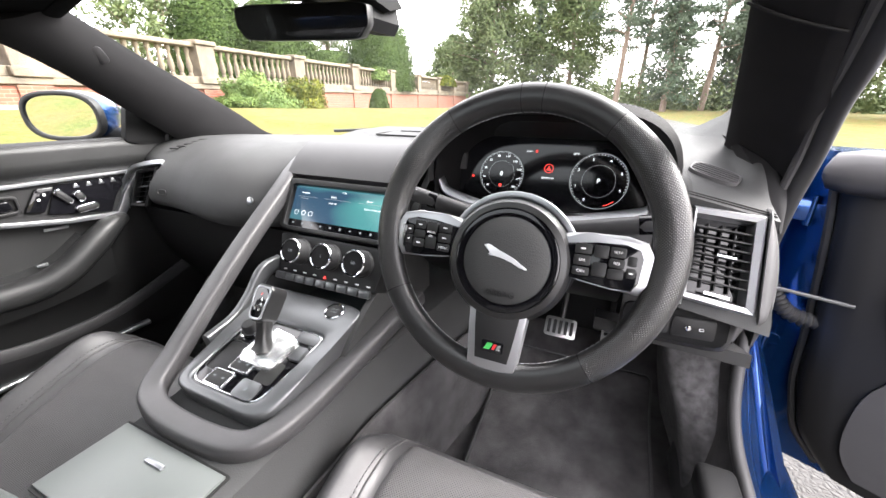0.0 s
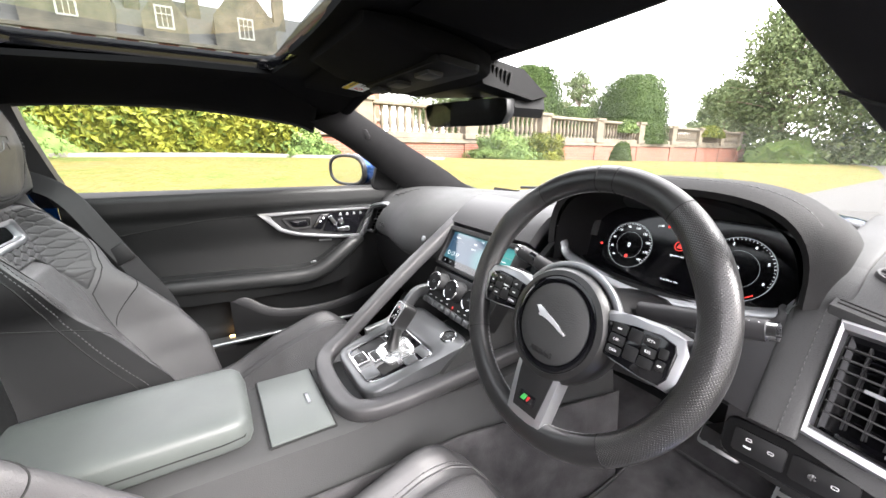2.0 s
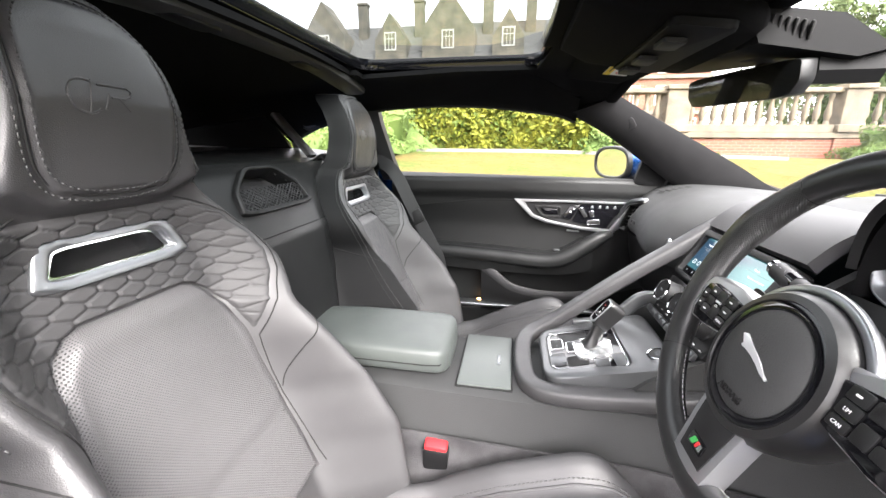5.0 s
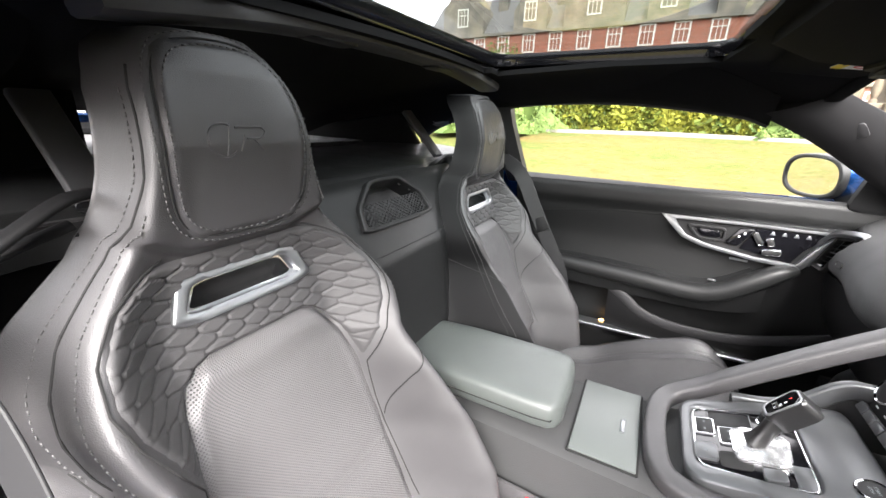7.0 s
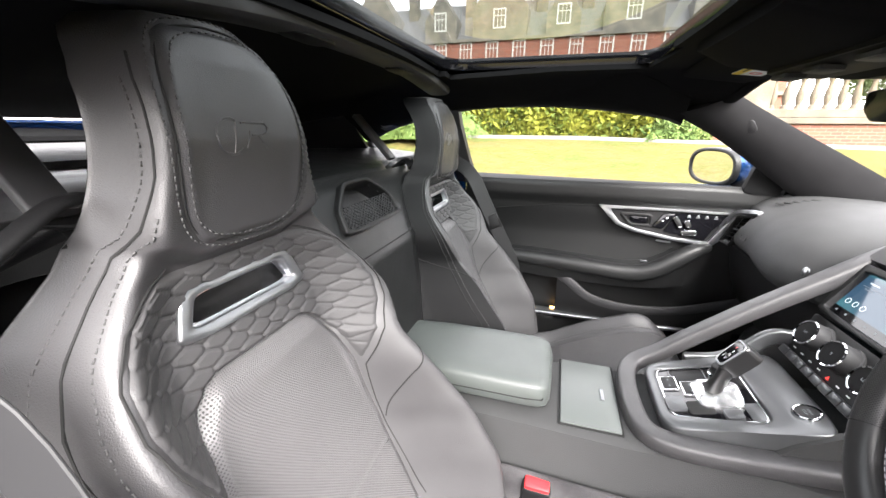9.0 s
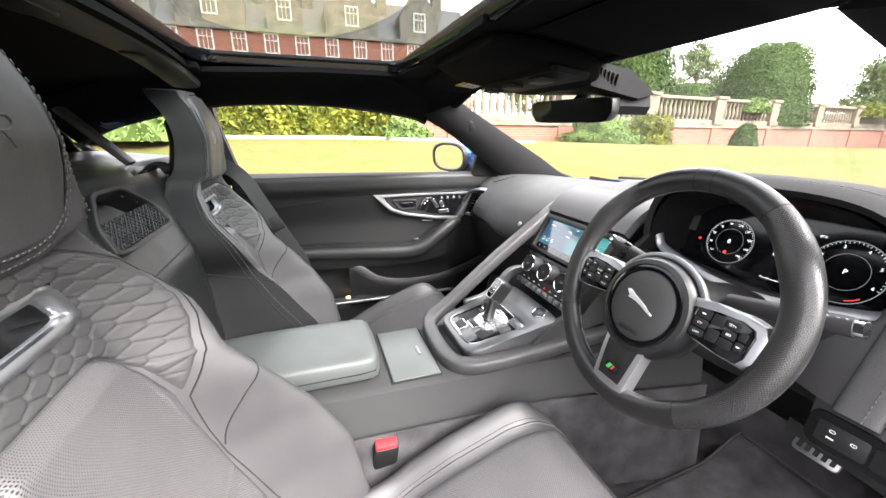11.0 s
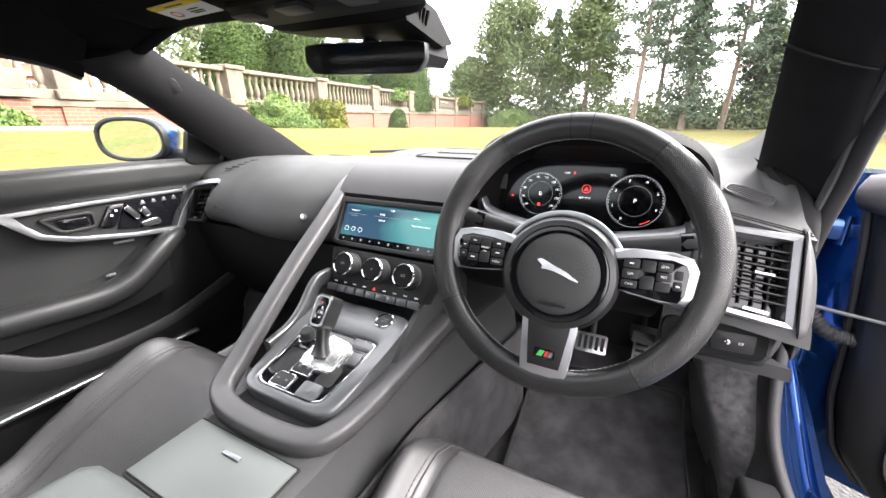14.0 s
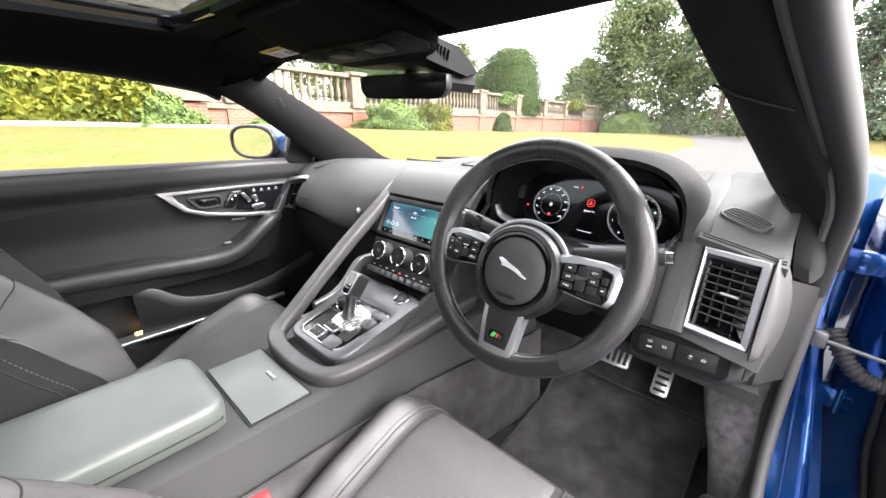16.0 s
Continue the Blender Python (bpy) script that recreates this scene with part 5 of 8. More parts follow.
for a0, a1 in ((-50, 53), (57, 123), (127, 210), (214, 306)):
    stitches(bm, [rim_pt(radians(a), R0 - 0.0166, -0.004) for a in np.linspace(a0, a1, 60)], 0.0045, 0.0025, 0.0005)
part("rim_stitching", bm, THREAD, wheel, "grey thread along the rim's inside")
# hub
hm = wm @ Matrix.Translation((0, -0.029, -0.010))
part("hub", lathe(bmesh.new(), [(0.0, -0.05), (0.058, -0.05), (0.073, -0.02), (0.077, 0.006), (0.076, 0.018), (0.071, 0.026), (0.064, 0.028), (0.0625, 0.024)], hm, 64), RIMLEATHER, wheel, "black airbag hub")
part("hub_ring", lathe(bmesh.new(), [(0.0635, 0.020), (0.0635, 0.0262), (0.0610, 0.0275), (0.0540, 0.0265), (0.0525, 0.022)], hm, 64), GLOSSBLACK, wheel, "gloss black ring")
part("horn_pad", lathe(bmesh.new(), [(0.053, 0.020), (0.053, 0.0265), (0.051, 0.0285), (0.035, 0.0325), (0.018, 0.0342), (0.0, 0.0348)], hm, 64), LEATHER_SOFT, wheel, "grained horn pad")
lm = hm @ pose(0, 0.004, 0.0352, 0, 0, -16) @ Matrix.Diagonal((0.8, 0.8, 1, 1))
shape = [(-0.036, 0.004), (-0.030, 0.0083), (-0.022, 0.0078), (-0.010, 0.0060), (0.006, 0.0050), (0.018, 0.0032), (0.030, -0.0010), (0.037, -0.0018), (0.037, -0.0045), (0.026, -0.0052), (0.012, -0.0030), (-0.004, -0.0030), (-0.016, -0.0036), (-0.021, -0.0070), (-0.025, -0.0062), (-0.022, -0.0015), (-0.030, 0.0005)]
part("emblem", plate(bmesh.new(), shape, lm, 0.003, 0.0009), EMBLEM, wheel, "polished silver emblem")
words("AIRBAG", 0.0105, hm @ Matrix.Translation((0, -0.040, 0.0318)), PLASTIC, wheel, depth=0.0008)
# side spokes with switch clusters
for sx in (-1, 1):
    out = [(0.060, 0.026), (0.088, 0.030), (0.128, 0.031), (0.150, 0.026), (0.158, 0.012), (0.155, -0.020), (0.147, -0.032), (0.120, -0.030), (0.084, -0.026), (0.062, -0.022)]
    poly = [(x * sx, y) for x, y in out]
    poly = poly if sx > 0 else poly[::-1]
    sm = wm @ Matrix.Translation((0, -0.012, 0.009))
    part("spoke", plate(bmesh.new(), poly, sm, 0.026, 0.005), SATIN_SPOKE, wheel, "satin silver spoke")
    inner = [(0.066, 0.015), (0.100, 0.020), (0.128, 0.0215), (0.143, 0.017), (0.147, 0.008), (0.145, -0.019), (0.139, -0.0285), (0.118, -0.0285), (0.066, -0.0225)]
    pin = [(x * sx, y) for x, y in inner]
    pin = pin if sx > 0 else pin[::-1]
    cl = part("switch_pad", plate(bmesh.new(), pin, sm @ Matrix.Translation((0, 0, 0.0025)), 0.008, 0.002), GLOSSBLACK, wheel, "black switch cluster")
    keys = [(0.085, 0.011, 0.018, 0.012), (0.085, -0.002, 0.018, 0.012), (0.085, -0.0145, 0.018, 0.0095), (0.104, 0.010, 0.015, 0.014), (0.104, -0.010, 0.015, 0.016),
            (0.121, 0.0115, 0.016, 0.011), (0.121, -0.0005, 0.016, 0.010), (0.121, -0.0125, 0.016, 0.011), (0.136, 0.004, 0.009, 0.011), (0.136, -0.009, 0.009, 0.011)]
    for x, y, w, h in keys:
        part("button", plate(bmesh.new(), rounded(w, h, 0.002, 3), sm @ Matrix.Translation((x * sx, y, 0.0042)), 0.004, 0.0008), PLASTIC, wheel)
    marks = [(0.085, -0.002, "LIM"), (0.085, -0.0145, "CAN"), (0.121, 0.0115, "SET+"), (0.121, -0.0005, "RES")] if sx > 0 else [(0.104, 0.003, "MENU"), (0.104, -0.002, "OK"), (0.085, -0.0145, "MENU")]
    for x, y, t in marks:
        words(t, 0.0042, sm @ Matrix.Translation((x * sx, y, 0.0046)), WHITEINK, wheel, depth=0.0001)
    for x, y, w in ([(0.136, -0.009, 0.004), (0.085, 0.011, 0.005)] if sx > 0 else [(0.085, 0.011, 0.006), (0.085, -0.002, 0.006), (0.121, 0.0115, 0.005), (0.121, -0.0125, 0.006), (0.136, 0.004, 0.004), (0.136, -0.009, 0.003)]):
        part("key_symbol", plate(bmesh.new(), rounded(w, 0.0016, 0.0004, 1), sm @ Matrix.Translation((x * sx, y, 0.0046)), 0.0003), WHITEINK, wheel)
# silver bridge over the hub
part("spoke_bridge", sweep(bmesh.new(), [hm @ V((0.0815 * math.cos(radians(a)), 0.0815 * math.sin(radians(a)), 0.004 + 0.006 * math.sin(radians(a)))) for a in np.linspace(24, 156, 40)], rounded(0.010, 0.009, 0.003), lambda t: wm.to_3x3() @ V((0, 0, 1))), SATIN, wheel, "satin silver bridge over the hub")
# lower spoke
low = [(-0.037, -0.080), (0.037, -0.080), (0.034, -0.110), (0.030, -0.160), (0.012, -0.164), (-0.012, -0.164), (-0.030, -0.160), (-0.034, -0.110)]
part("lower_spoke", plate(bmesh.new(), low[::-1], wm @ Matrix.Translation((0, -0.002, 0.014)), 0.022, 0.003), SATIN_SPOKE, wheel, "satin silver lower spoke")
ins = [(-0.029, -0.078), (0.029, -0.078), (0.0255, -0.110), (0.0205, -0.151), (-0.0205, -0.151), (-0.0255, -0.110)]
part("spoke_inlay", plate(bmesh.new(), ins[::-1], wm @ Matrix.Translation((0, -0.002, 0.0155)), 0.006, 0.0015), PLASTIC, wheel)
bd = wm @ Matrix.Translation((0, -0.135, 0.0168))
part("badge", plate(bmesh.new(), rounded(0.027, 0.014, 0.002, 3), bd, 0.003, 0.0006), GLOSSBLACK, wheel, "small black badge")
part("badge_mark", plate(bmesh.new(), [(-0.010, -0.004), (-0.003, -0.004), (0.001, 0.004), (-0.006, 0.004)], bd @ Matrix.Translation((0, 0, 0.0006)), 0.0006), surf("green_enamel", (0.05, 0.35, 0.08), 0.3), wheel)
part("badge_mark", plate(bmesh.new(), [(0.0, -0.0035), (0.003, -0.0035), (0.006, 0.0035), (0.002, 0.0035)], bd @ Matrix.Translation((0, 0, 0.0006)), 0.0006), RED, wheel)
part("badge_mark", plate(bmesh.new(), [(0.005, -0.0035), (0.010, -0.0035), (0.011, 0.0035), (0.007, 0.0035)], bd @ Matrix.Translation((0, 0, 0.0006)), 0.0006), CHROME, wheel)
# paddles behind
for sx in (-1, 1):
    pp = [(sx * 0.075, -0.03), (sx * 0.13, -0.02), (sx * 0.142, 0.022), (sx * 0.105, 0.018)]
    part("shift_paddle", plate(bmesh.new(), soft_poly(pp if sx > 0 else pp[::-1]), wm @ Matrix.Translation((0, 0, -0.035)), 0.004, 0.001), PLASTIC, wheel)

# steering column shroud and stalks
col = thing("steering_column", (0.362, 0.14, 0.74), "black plastic steering column shroud with two stalks", "steering column")
rings = []
for t, w, h in ((0.0, 0.10, 0.095), (0.5, 0.12, 0.12), (1.0, 0.14, 0.15)):
    c = wm @ V((0, -0.02, -0.055 - 0.17 * t))
    rings.append([c + (wm.to_3x3() @ V((x, y, 0))) for x, y in oval(w, h, 20, 3)])
part("shroud", loft(bmesh.new(), rings), PLASTIC, col)
for sx in (-1, 1):
    a, b = wm @ V((sx * 0.05, 0.022, -0.085)), wm @ V((sx * 0.142, 0.040, -0.078))
    c = wm @ V((sx * 0.184, 0.048, -0.076))
    part("stalk", sweep(bmesh.new(), cr([a, b, c], 5), oval(0.024, 0.020, 12, 2.5), (0, 0, 1)), PLASTIC_DARK, col)
    part("stalk_tip", sweep(bmesh.new(), [c, c + (c - b).normalized() * 0.009], oval(0.020, 0.017, 12, 2.5), (0, 0, 1)), CHROME, col)
    part("stalk_collar", sweep(bmesh.new(), [b, b + (c - b) * 0.35], oval(0.026, 0.02, 12, 2.5), (0, 0, 1)), GLOSSBLACK, col)
    bm = bmesh.new()
    for k in range(3):
        q = lerp(b, c, 0.45 + 0.2 * k) + V((0, -0.006, 0.008))
        rbox(bm, (0.003, 0.0012, 0.0045), q, 0)
    part("stalk_symbol", bm, WHITEINK, col)

# ---- dashboard ----
dash = thing("dashboard", (0, 0.35, 0.7), "black leather dashboard with centre screen, vents and instrument hood", "dashboard")


def screen_base(x):
    return 0.885 - 0.32 * (x / 0.6) ** 2


def pad_section(x):
    """Passenger side: (y, z) from the screen's base over the roll to the underside."""
    k = smooth(x, -0.30, -0.12)
    e = smooth(-x, 0.60, 0.74)
    o = 0.042 * smooth(-x, 0.30, 0.58)
    f = screen_base(x)
    return [(f, 0.842), (lerp(f, 0.42, 0.5), 0.866), (0.42 + 0.05 * k, 0.872 + 0.003 * k), (0.30 + 0.06 * k + o * 0.6, 0.872), (0.215 + 0.06 * k + o, 0.855), (0.155 + 0.05 * k + 0.02 * e + o, 0.822), (0.122 + 0.05 * k + 0.03 * e + o, 0.782),
            (0.110 + 0.05 * k + 0.04 * e + o, 0.748), (0.116 + 0.05 * k + 0.04 * e + o, 0.722), (0.145 + 0.05 * k + 0.03 * e + o, 0.706), (0.27, 0.695), (0.44, 0.66)]




def pad_point(x, y, z):
    """Pad with a pocket at its outer end for the air vent."""
    t = (z - 0.704) / 0.108
    if 0.0 < t < 1.05:
        y += 0.03 * smooth(lerp(-0.632, -0.596, t) - x, 0, 0.007) * smooth(t, 0, 0.06) * smooth(1.05 - t, 0, 0.06)
    return V((x, y, z))


rings = []
for k in range(61):
    x = lerp(-0.725, -0.135, (k / 60) ** 1.35)
    pts = cr([V((x, y, z)) for y, z in pad_section(x)], 6)
    rings.append([pad_point(*p) for p in pts] + [V((x, 0.55, 0.66)), V((x, pts[0].y, 0.80))])
part("passenger_pad", loft(bmesh.new(), rings), LEATHER_SOFT, dash, "black leather passenger dash pad", sharp=60)
bm = tube(bmesh.new(), [V((r[0].x, 0.152 + 0.05 * smooth(r[0].x, -0.30, -0.12) + 0.042 * smooth(-r[0].x, 0.30, 0.58), 0.7075)) for r in rings], 0.0012, 5)
part("pad_seam", bm, SEAM, dash)
bm = ring_plate(bmesh.new(), rounded(0.034, 0.014, 0.006), rounded(0.031, 0.011, 0.005), facing((-0.548, 0.1470, 0.757), (0, -1, 0.12)), 0.002, 0.0004)
part("airbag_mark", bm, PLASTIC, dash)
# dark lower dash and glovebox
bm = surface(bmesh.new(), lambda u, v: V((lerp(-0.70, -0.13, u), lerp(0.20, 0.36, v) - 0.04 * math.sin(v * 3), lerp(0.70, 0.40, v))), 10, 8, 0.02)
part("glovebox", bm, PLASTIC, dash, "black glovebox lid")
# centre top panel and the driver's side top
def top_sheet(x0, x1, back, z0=0.874, name="dash_top", mat=LEATHER_SOFT, label=""):
    bm = surface(bmesh.new(), lambda u, v: (lambda x: V((x, lerp(back(x), screen_base(x), v), z0 + 0.004 * math.sin(v * 3.1) - 0.03 * v * v)))(lerp(x0, x1, u)), 20, 10, 0.03)
    return part(name, bm, mat, dash, label)


top_sheet(-0.145, 0.20, lambda x: 0.285 + 0.02 * smooth(abs(x), 0.08, 0.16), name="centre_top", label="flat leather dash top")
top_sheet(0.19, 0.66, lambda x: 0.40 - 0.03 * smooth(x, 0.55, 0.58), 0.858)


def crown(u, v):
    y = lerp(0.292, 0.69, v)
    xr = interp(y, [(0.29, -0.180), (0.38, -0.222), (0.52, -0.262), (0.70, -0.278)])
    h = interp(y, [(0.29, 0.014), (0.38, 0.024), (0.52, 0.030), (0.70, 0.029)])
    return V((lerp(xr, 0.185, u), y, 0.862 + h * smooth(u, 0, 0.11) - 0.012 * smooth(u, 0.9, 1.0)))


part("dash_crown", surface(bmesh.new(), crown, 50, 24, 0.01), LEATHER_SOFT, dash, "crowned leather middle of the dash top", sharp=60)
bm = ring_plate(bmesh.new(), rounded(0.20, 0.20, 0.03), rounded(0.196, 0.196, 0.028), facing((0.0, 0.52, 0.8925), (0, 0.0, 1), (0, 1, 0)), 0.004)
part("speaker_panel_gap", bm, SEAM, dash)
bm = plate(bmesh.new(), rounded(0.16, 0.10, 0.012), facing((0.0, 0.57, 0.8945), (0, 0.0, 1), (0, 1, 0)), 0.006, 0.002)
part("dash_speaker", bm, PLASTIC, dash, "flat black centre speaker")

# centre stack: brow above the screen, screen, control panel
bm = surface(bmesh.new(), lambda u, v: V((lerp(-0.145, 0.145, u) * lerp(0.98, 1.0, v), lerp(0.288, 0.192, v) - 0.006 * math.sin(3.1 * v), lerp(0.876, 0.818, v) + 0.012 * math.sin(3.1 * v))), 14, 10, 0.02)
part("brow", bm, PLASTIC_GREY, dash, "smooth grey brow above the screen")
sm = facing((0, 0.1535, 0.770), (0, -0.866, 0.5))
bm = ring_plate(bmesh.new(), soft_poly([(-0.142, 0.056), (-0.130, -0.052), (0.130, -0.052), (0.142, 0.056)], 4, 0.08), soft_poly([(-0.1215, 0.0435), (-0.1205, -0.0425), (0.1205, -0.0425), (0.1215, 0.0435)], 4, 0.05), sm @ Matrix.Translation((0, 0, 0.012)), 0.03, 0.003)
part("screen_bezel", bm, PLASTIC, dash, "black screen surround")
SCREENMAT = bpy.data.materials.new("lit_screen")
SCREENMAT.use_nodes = True
nt = SCREENMAT.node_tree
b = nt.nodes["Principled BSDF"]
b.inputs["Base Color"].default_value = (0.01, 0.015, 0.02, 1)
b.inputs["Roughness"].default_value = 0.12
tc = nt.nodes.new("ShaderNodeTexCoord")
mp = nt.nodes.new("ShaderNodeMapping")
mp.inputs["Scale"].default_value = (2.2, 1, 9)
mp.inputs["Rotation"].default_value = (0, radians(8), 0)
ns = nt.nodes.new("ShaderNodeTexNoise")
ns.inputs["Scale"].default_value, ns.inputs["Detail"].default_value, ns.inputs["Distortion"].default_value = 1.6, 1.5, 0.6
rp = nt.nodes.new("ShaderNodeValToRGB")
rp.color_ramp.elements[0].position, rp.color_ramp.elements[0].color = 0.36, (0.015, 0.035, 0.06, 1)
rp.color_ramp.elements[1].position, rp.color_ramp.elements[1].color = 0.68, (0.05, 0.21, 0.19, 1)
nt.links.new(tc.outputs["Object"], mp.inputs[0])
nt.links.new(mp.outputs[0], ns.inputs["Vector"])
nt.links.new(ns.outputs[0], rp.inputs[0])
nt.links.new(rp.outputs[0], b.inputs["Emission Color"])
b.inputs["Emission Strength"].default_value = 0.5
scr = part("touchscreen", plate(bmesh.new(), rounded(0.243, 0.088, 0.004), sm, 0.006), SCREENMAT, dash, "lit touchscreen with a blue-green menu")
for t, x, y, sz in (("11:49", 0.0, 0.0375, 0.005), ("Navigation", -0.094, 0.030, 0.0048), ("Media", -0.022, 0.027, 0.0055), ("Phone", 0.062, 0.027, 0.0055), ("Download", -0.094, 0.018, 0.0042), ("Media off", -0.022, 0.014, 0.0048), ("Tap to connect phone", 0.075, 0.012, 0.0048)):
    words(t, sz, sm @ Matrix.Translation((x, y, 0.0006)), GLOWWHITE if sz > 0.0045 else GLOWDIM, scr, depth=0.0001)
for x0, x1 in ((-0.112, -0.062), (-0.044, 0.020), (0.036, 0.112)):
    part("menu_line", plate(bmesh.new(), rounded(x1 - x0, 0.0006, 0.0002, 1), sm @ Matrix.Translation(((x0 + x1) / 2, 0.022, 0.0005)), 0.0003), GLOWDIM, scr)
for k in range(3):
    part("menu_icon", ring_plate(bmesh.new(), [(x * 0.0052, y * 0.0052) for x, y in oval(2, 2, 16)], [(x * 0.0045, y * 0.0045) for x, y in oval(2, 2, 16)], sm @ Matrix.Translation((-0.106 + 0.018 * k, -0.012, 0.0006)), 0.0003), GLOWWHITE, scr)
for k in range(10):
    part("menu_icon", plate(bmesh.new(), rounded(0.0045, 0.003 + 0.001 * (k % 3), 0.001, 2), sm @ Matrix.Translation((-0.108 + 0.0235 * k, -0.034, 0.0006)), 0.0003), GLOWDIM, scr)
part("menu_bar", plate(bmesh.new(), rounded(0.243, 0.016, 0.003), sm @ Matrix.Translation((0, -0.035, 0.0003)), 0.0005), GLOSSBLACK, scr)

cm = facing((0.006, 0.100, 0.692), (0, -0.90, 0.44))
bm = plate(bmesh.new(), soft_poly([(-0.128, 0.036), (-0.112, -0.045), (0.112, -0.045), (0.128, 0.036)], 4, 0.06)[::-1], cm, 0.04, 0.003)
part("control_panel", bm, PLASTIC, dash, "black climate control panel")
for k, x in enumerate((-0.068, 0.004, 0.076)):
    km = cm @ Matrix.Translation((x, 0.004, 0))
    kn = part("climate_knob", lathe(bmesh.new(), [(0.0255, 0), (0.0255, 0.004), (0.0235, 0.006), (0.0232, 0.026), (0.0222, 0.028)], km, 40), RUBBER, dash, "black knurled climate knob")
    part("knob_ring", lathe(bmesh.new(), [(0.0228, 0.0265), (0.0238, 0.0285), (0.0225, 0.0305), (0.0205, 0.0295), (0.0205, 0.0275)], km, 40), CHROME, kn, "chrome knob ring")
    part("knob_face", lathe(bmesh.new(), [(0.0206, 0.027), (0.0206, 0.0285), (0.0, 0.0288)], km, 40), SEATSHELL, kn)
    words(("LO", "II", "LO")[k] if k != 1 else "II", 0.007, km @ Matrix.Translation((0, 0.0, 0.0292)), GLOWDIM, kn, depth=0.0001)
for k in range(9):
    x = -0.098 + 0.0245 * k
    bmk = rbox(bmesh.new(), (0.0225, 0.014, 0.009), cm @ Matrix.Translation((x, -0.047, 0.008)), 0.002)
    bt = part("toggle_button", bmk, SATIN_DARK, dash)
    if k == 4:
        bms = plate(bmesh.new(), [(-0.004, -0.003), (0.004, -0.003), (0, 0.004)], cm @ Matrix.Translation((x, -0.034, 0.0006)), 0.0004)
        part("hazard_symbol", bms, GLOWRED, dash)
    else:
        bms = plate(bmesh.new(), rounded(0.008, 0.0022, 0.0005, 1), cm @ Matrix.Translation((x, -0.034, 0.0005)), 0.0004)
        part("button_symbol", bms, WHITEINK, dash)
# silver bolt cover beside the screen
part("badge_screw", lathe(bmesh.new(), [(0.009, 0), (0.009, 0.003), (0.007, 0.005), (0.0, 0.004)], facing((-0.205, 0.158, 0.775), (0.2, -0.95, 0.3)), 24), CHROME, dash)
# sides of the stack going down to the console
for sx in (-1, 1):
    def side(u, v, sx=sx):
        y = lerp(0.30, lerp(0.20, -0.02, smooth(v, 0.25, 1)), u)
        x = sx * (lerp(0.146, 0.118, smooth(v, 0.0, 0.6)) + 0.012 * u * (sx < 0))
        top = lerp(0.865, 0.80, u)
        return V((x, y if v > 0.02 else lerp(0.30, 0.22, u), lerp(top, 0.56, v)))
    part("side_panel", surface(bmesh.new(), side, 8, 12, 0.012), LEATHER_SOFT, dash, "black leather side of the centre stack")

# instrument hood and display
HX = 0.360


def hood_ring(y, grow, zt, n=28):
    ring = []
    base = 0.835 if grow > -0.001 else 0.80
    for k in range(n + 1):
        a = math.pi * k / n
        c, s = math.cos(a), math.sin(a)
        ring.append(V((HX - (0.188 + grow) * math.copysign(abs(c) ** 0.55, c), y, base + (zt - base + grow) * abs(s) ** 0.62)))
    return ring


outer = [hood_ring(0.215 + 0.02 * 0, 0.0, 0.952), hood_ring(0.207, 0.007, 0.955), hood_ring(0.225, 0.015, 0.957), hood_ring(0.30, 0.018, 0.955), hood_ring(0.40, 0.014, 0.93), hood_ring(0.52, 0.005, 0.86)]
inner = [hood_ring(0.24, -0.006, 0.948), hood_ring(0.34, -0.018, 0.93)]
part("hood_inside", loft(bmesh.new(), inner[::-1] + [hood_ring(0.2165, -0.001, 0.9515)], closed=False), SEATSHELL, dash, "black inside of the hood", sharp=60)
part("instrument_hood", loft(bmesh.new(), outer, closed=False), HOODLEATHER, dash, "black leather hood over the instruments", sharp=60)
bm = stitches(bmesh.new(), [p + V((0, 0.0, 0.0015)) for p in hood_ring(0.245, 0.0145, 0.957)], 0.005, 0.003, 0.0004)
part("hood_stitching", bm, STITCH, dash)
dm = facing((HX + 0.001, 0.309, 0.8395), (0, -0.96, 0.28))
disp = part("instrument_display", plate(bmesh.new(), soft_poly([(-0.175, 0.075), (-0.17, -0.065), (0.17, -0.065), (0.175, 0.075)], 4, 0.15)[::-1], dm, 0.02), GLOSSBLACK, dash, "dark digital instrument display")
bm = surface(bmesh.new(), lambda u, v: V((HX + lerp(-0.172, 0.172, u), lerp(0.245, 0.345, v), lerp(0.944, 0.905, v))), 10, 5, 0.004)
part("hood_lining", bm, PLASTIC, dash)
lip = cr([(HX - 0.192, 0.238, 0.868), (HX - 0.182, 0.238, 0.832), (HX - 0.15, 0.232, 0.808), (HX, 0.222, 0.786), (HX + 0.15, 0.232, 0.808), (HX + 0.182, 0.238, 0.832), (HX + 0.192, 0.238, 0.868)], 8)
part("display_lip", sweep(bmesh.new(), lip, rounded(0.018, 0.006, 0.0025), (0, 0.8, 0.6)), SATIN, dash, "satin silver lip under the display")
bm = surface(bmesh.new(), lambda u, v: (lambda p: V((p.x, lerp(p.y, 0.33, v), lerp(p.z, 0.775, v))))(lip[round(u * (len(lip) - 1))]), len(lip) - 1, 4, 0.004)
part("display_shelf", bm, PLASTIC, dash)


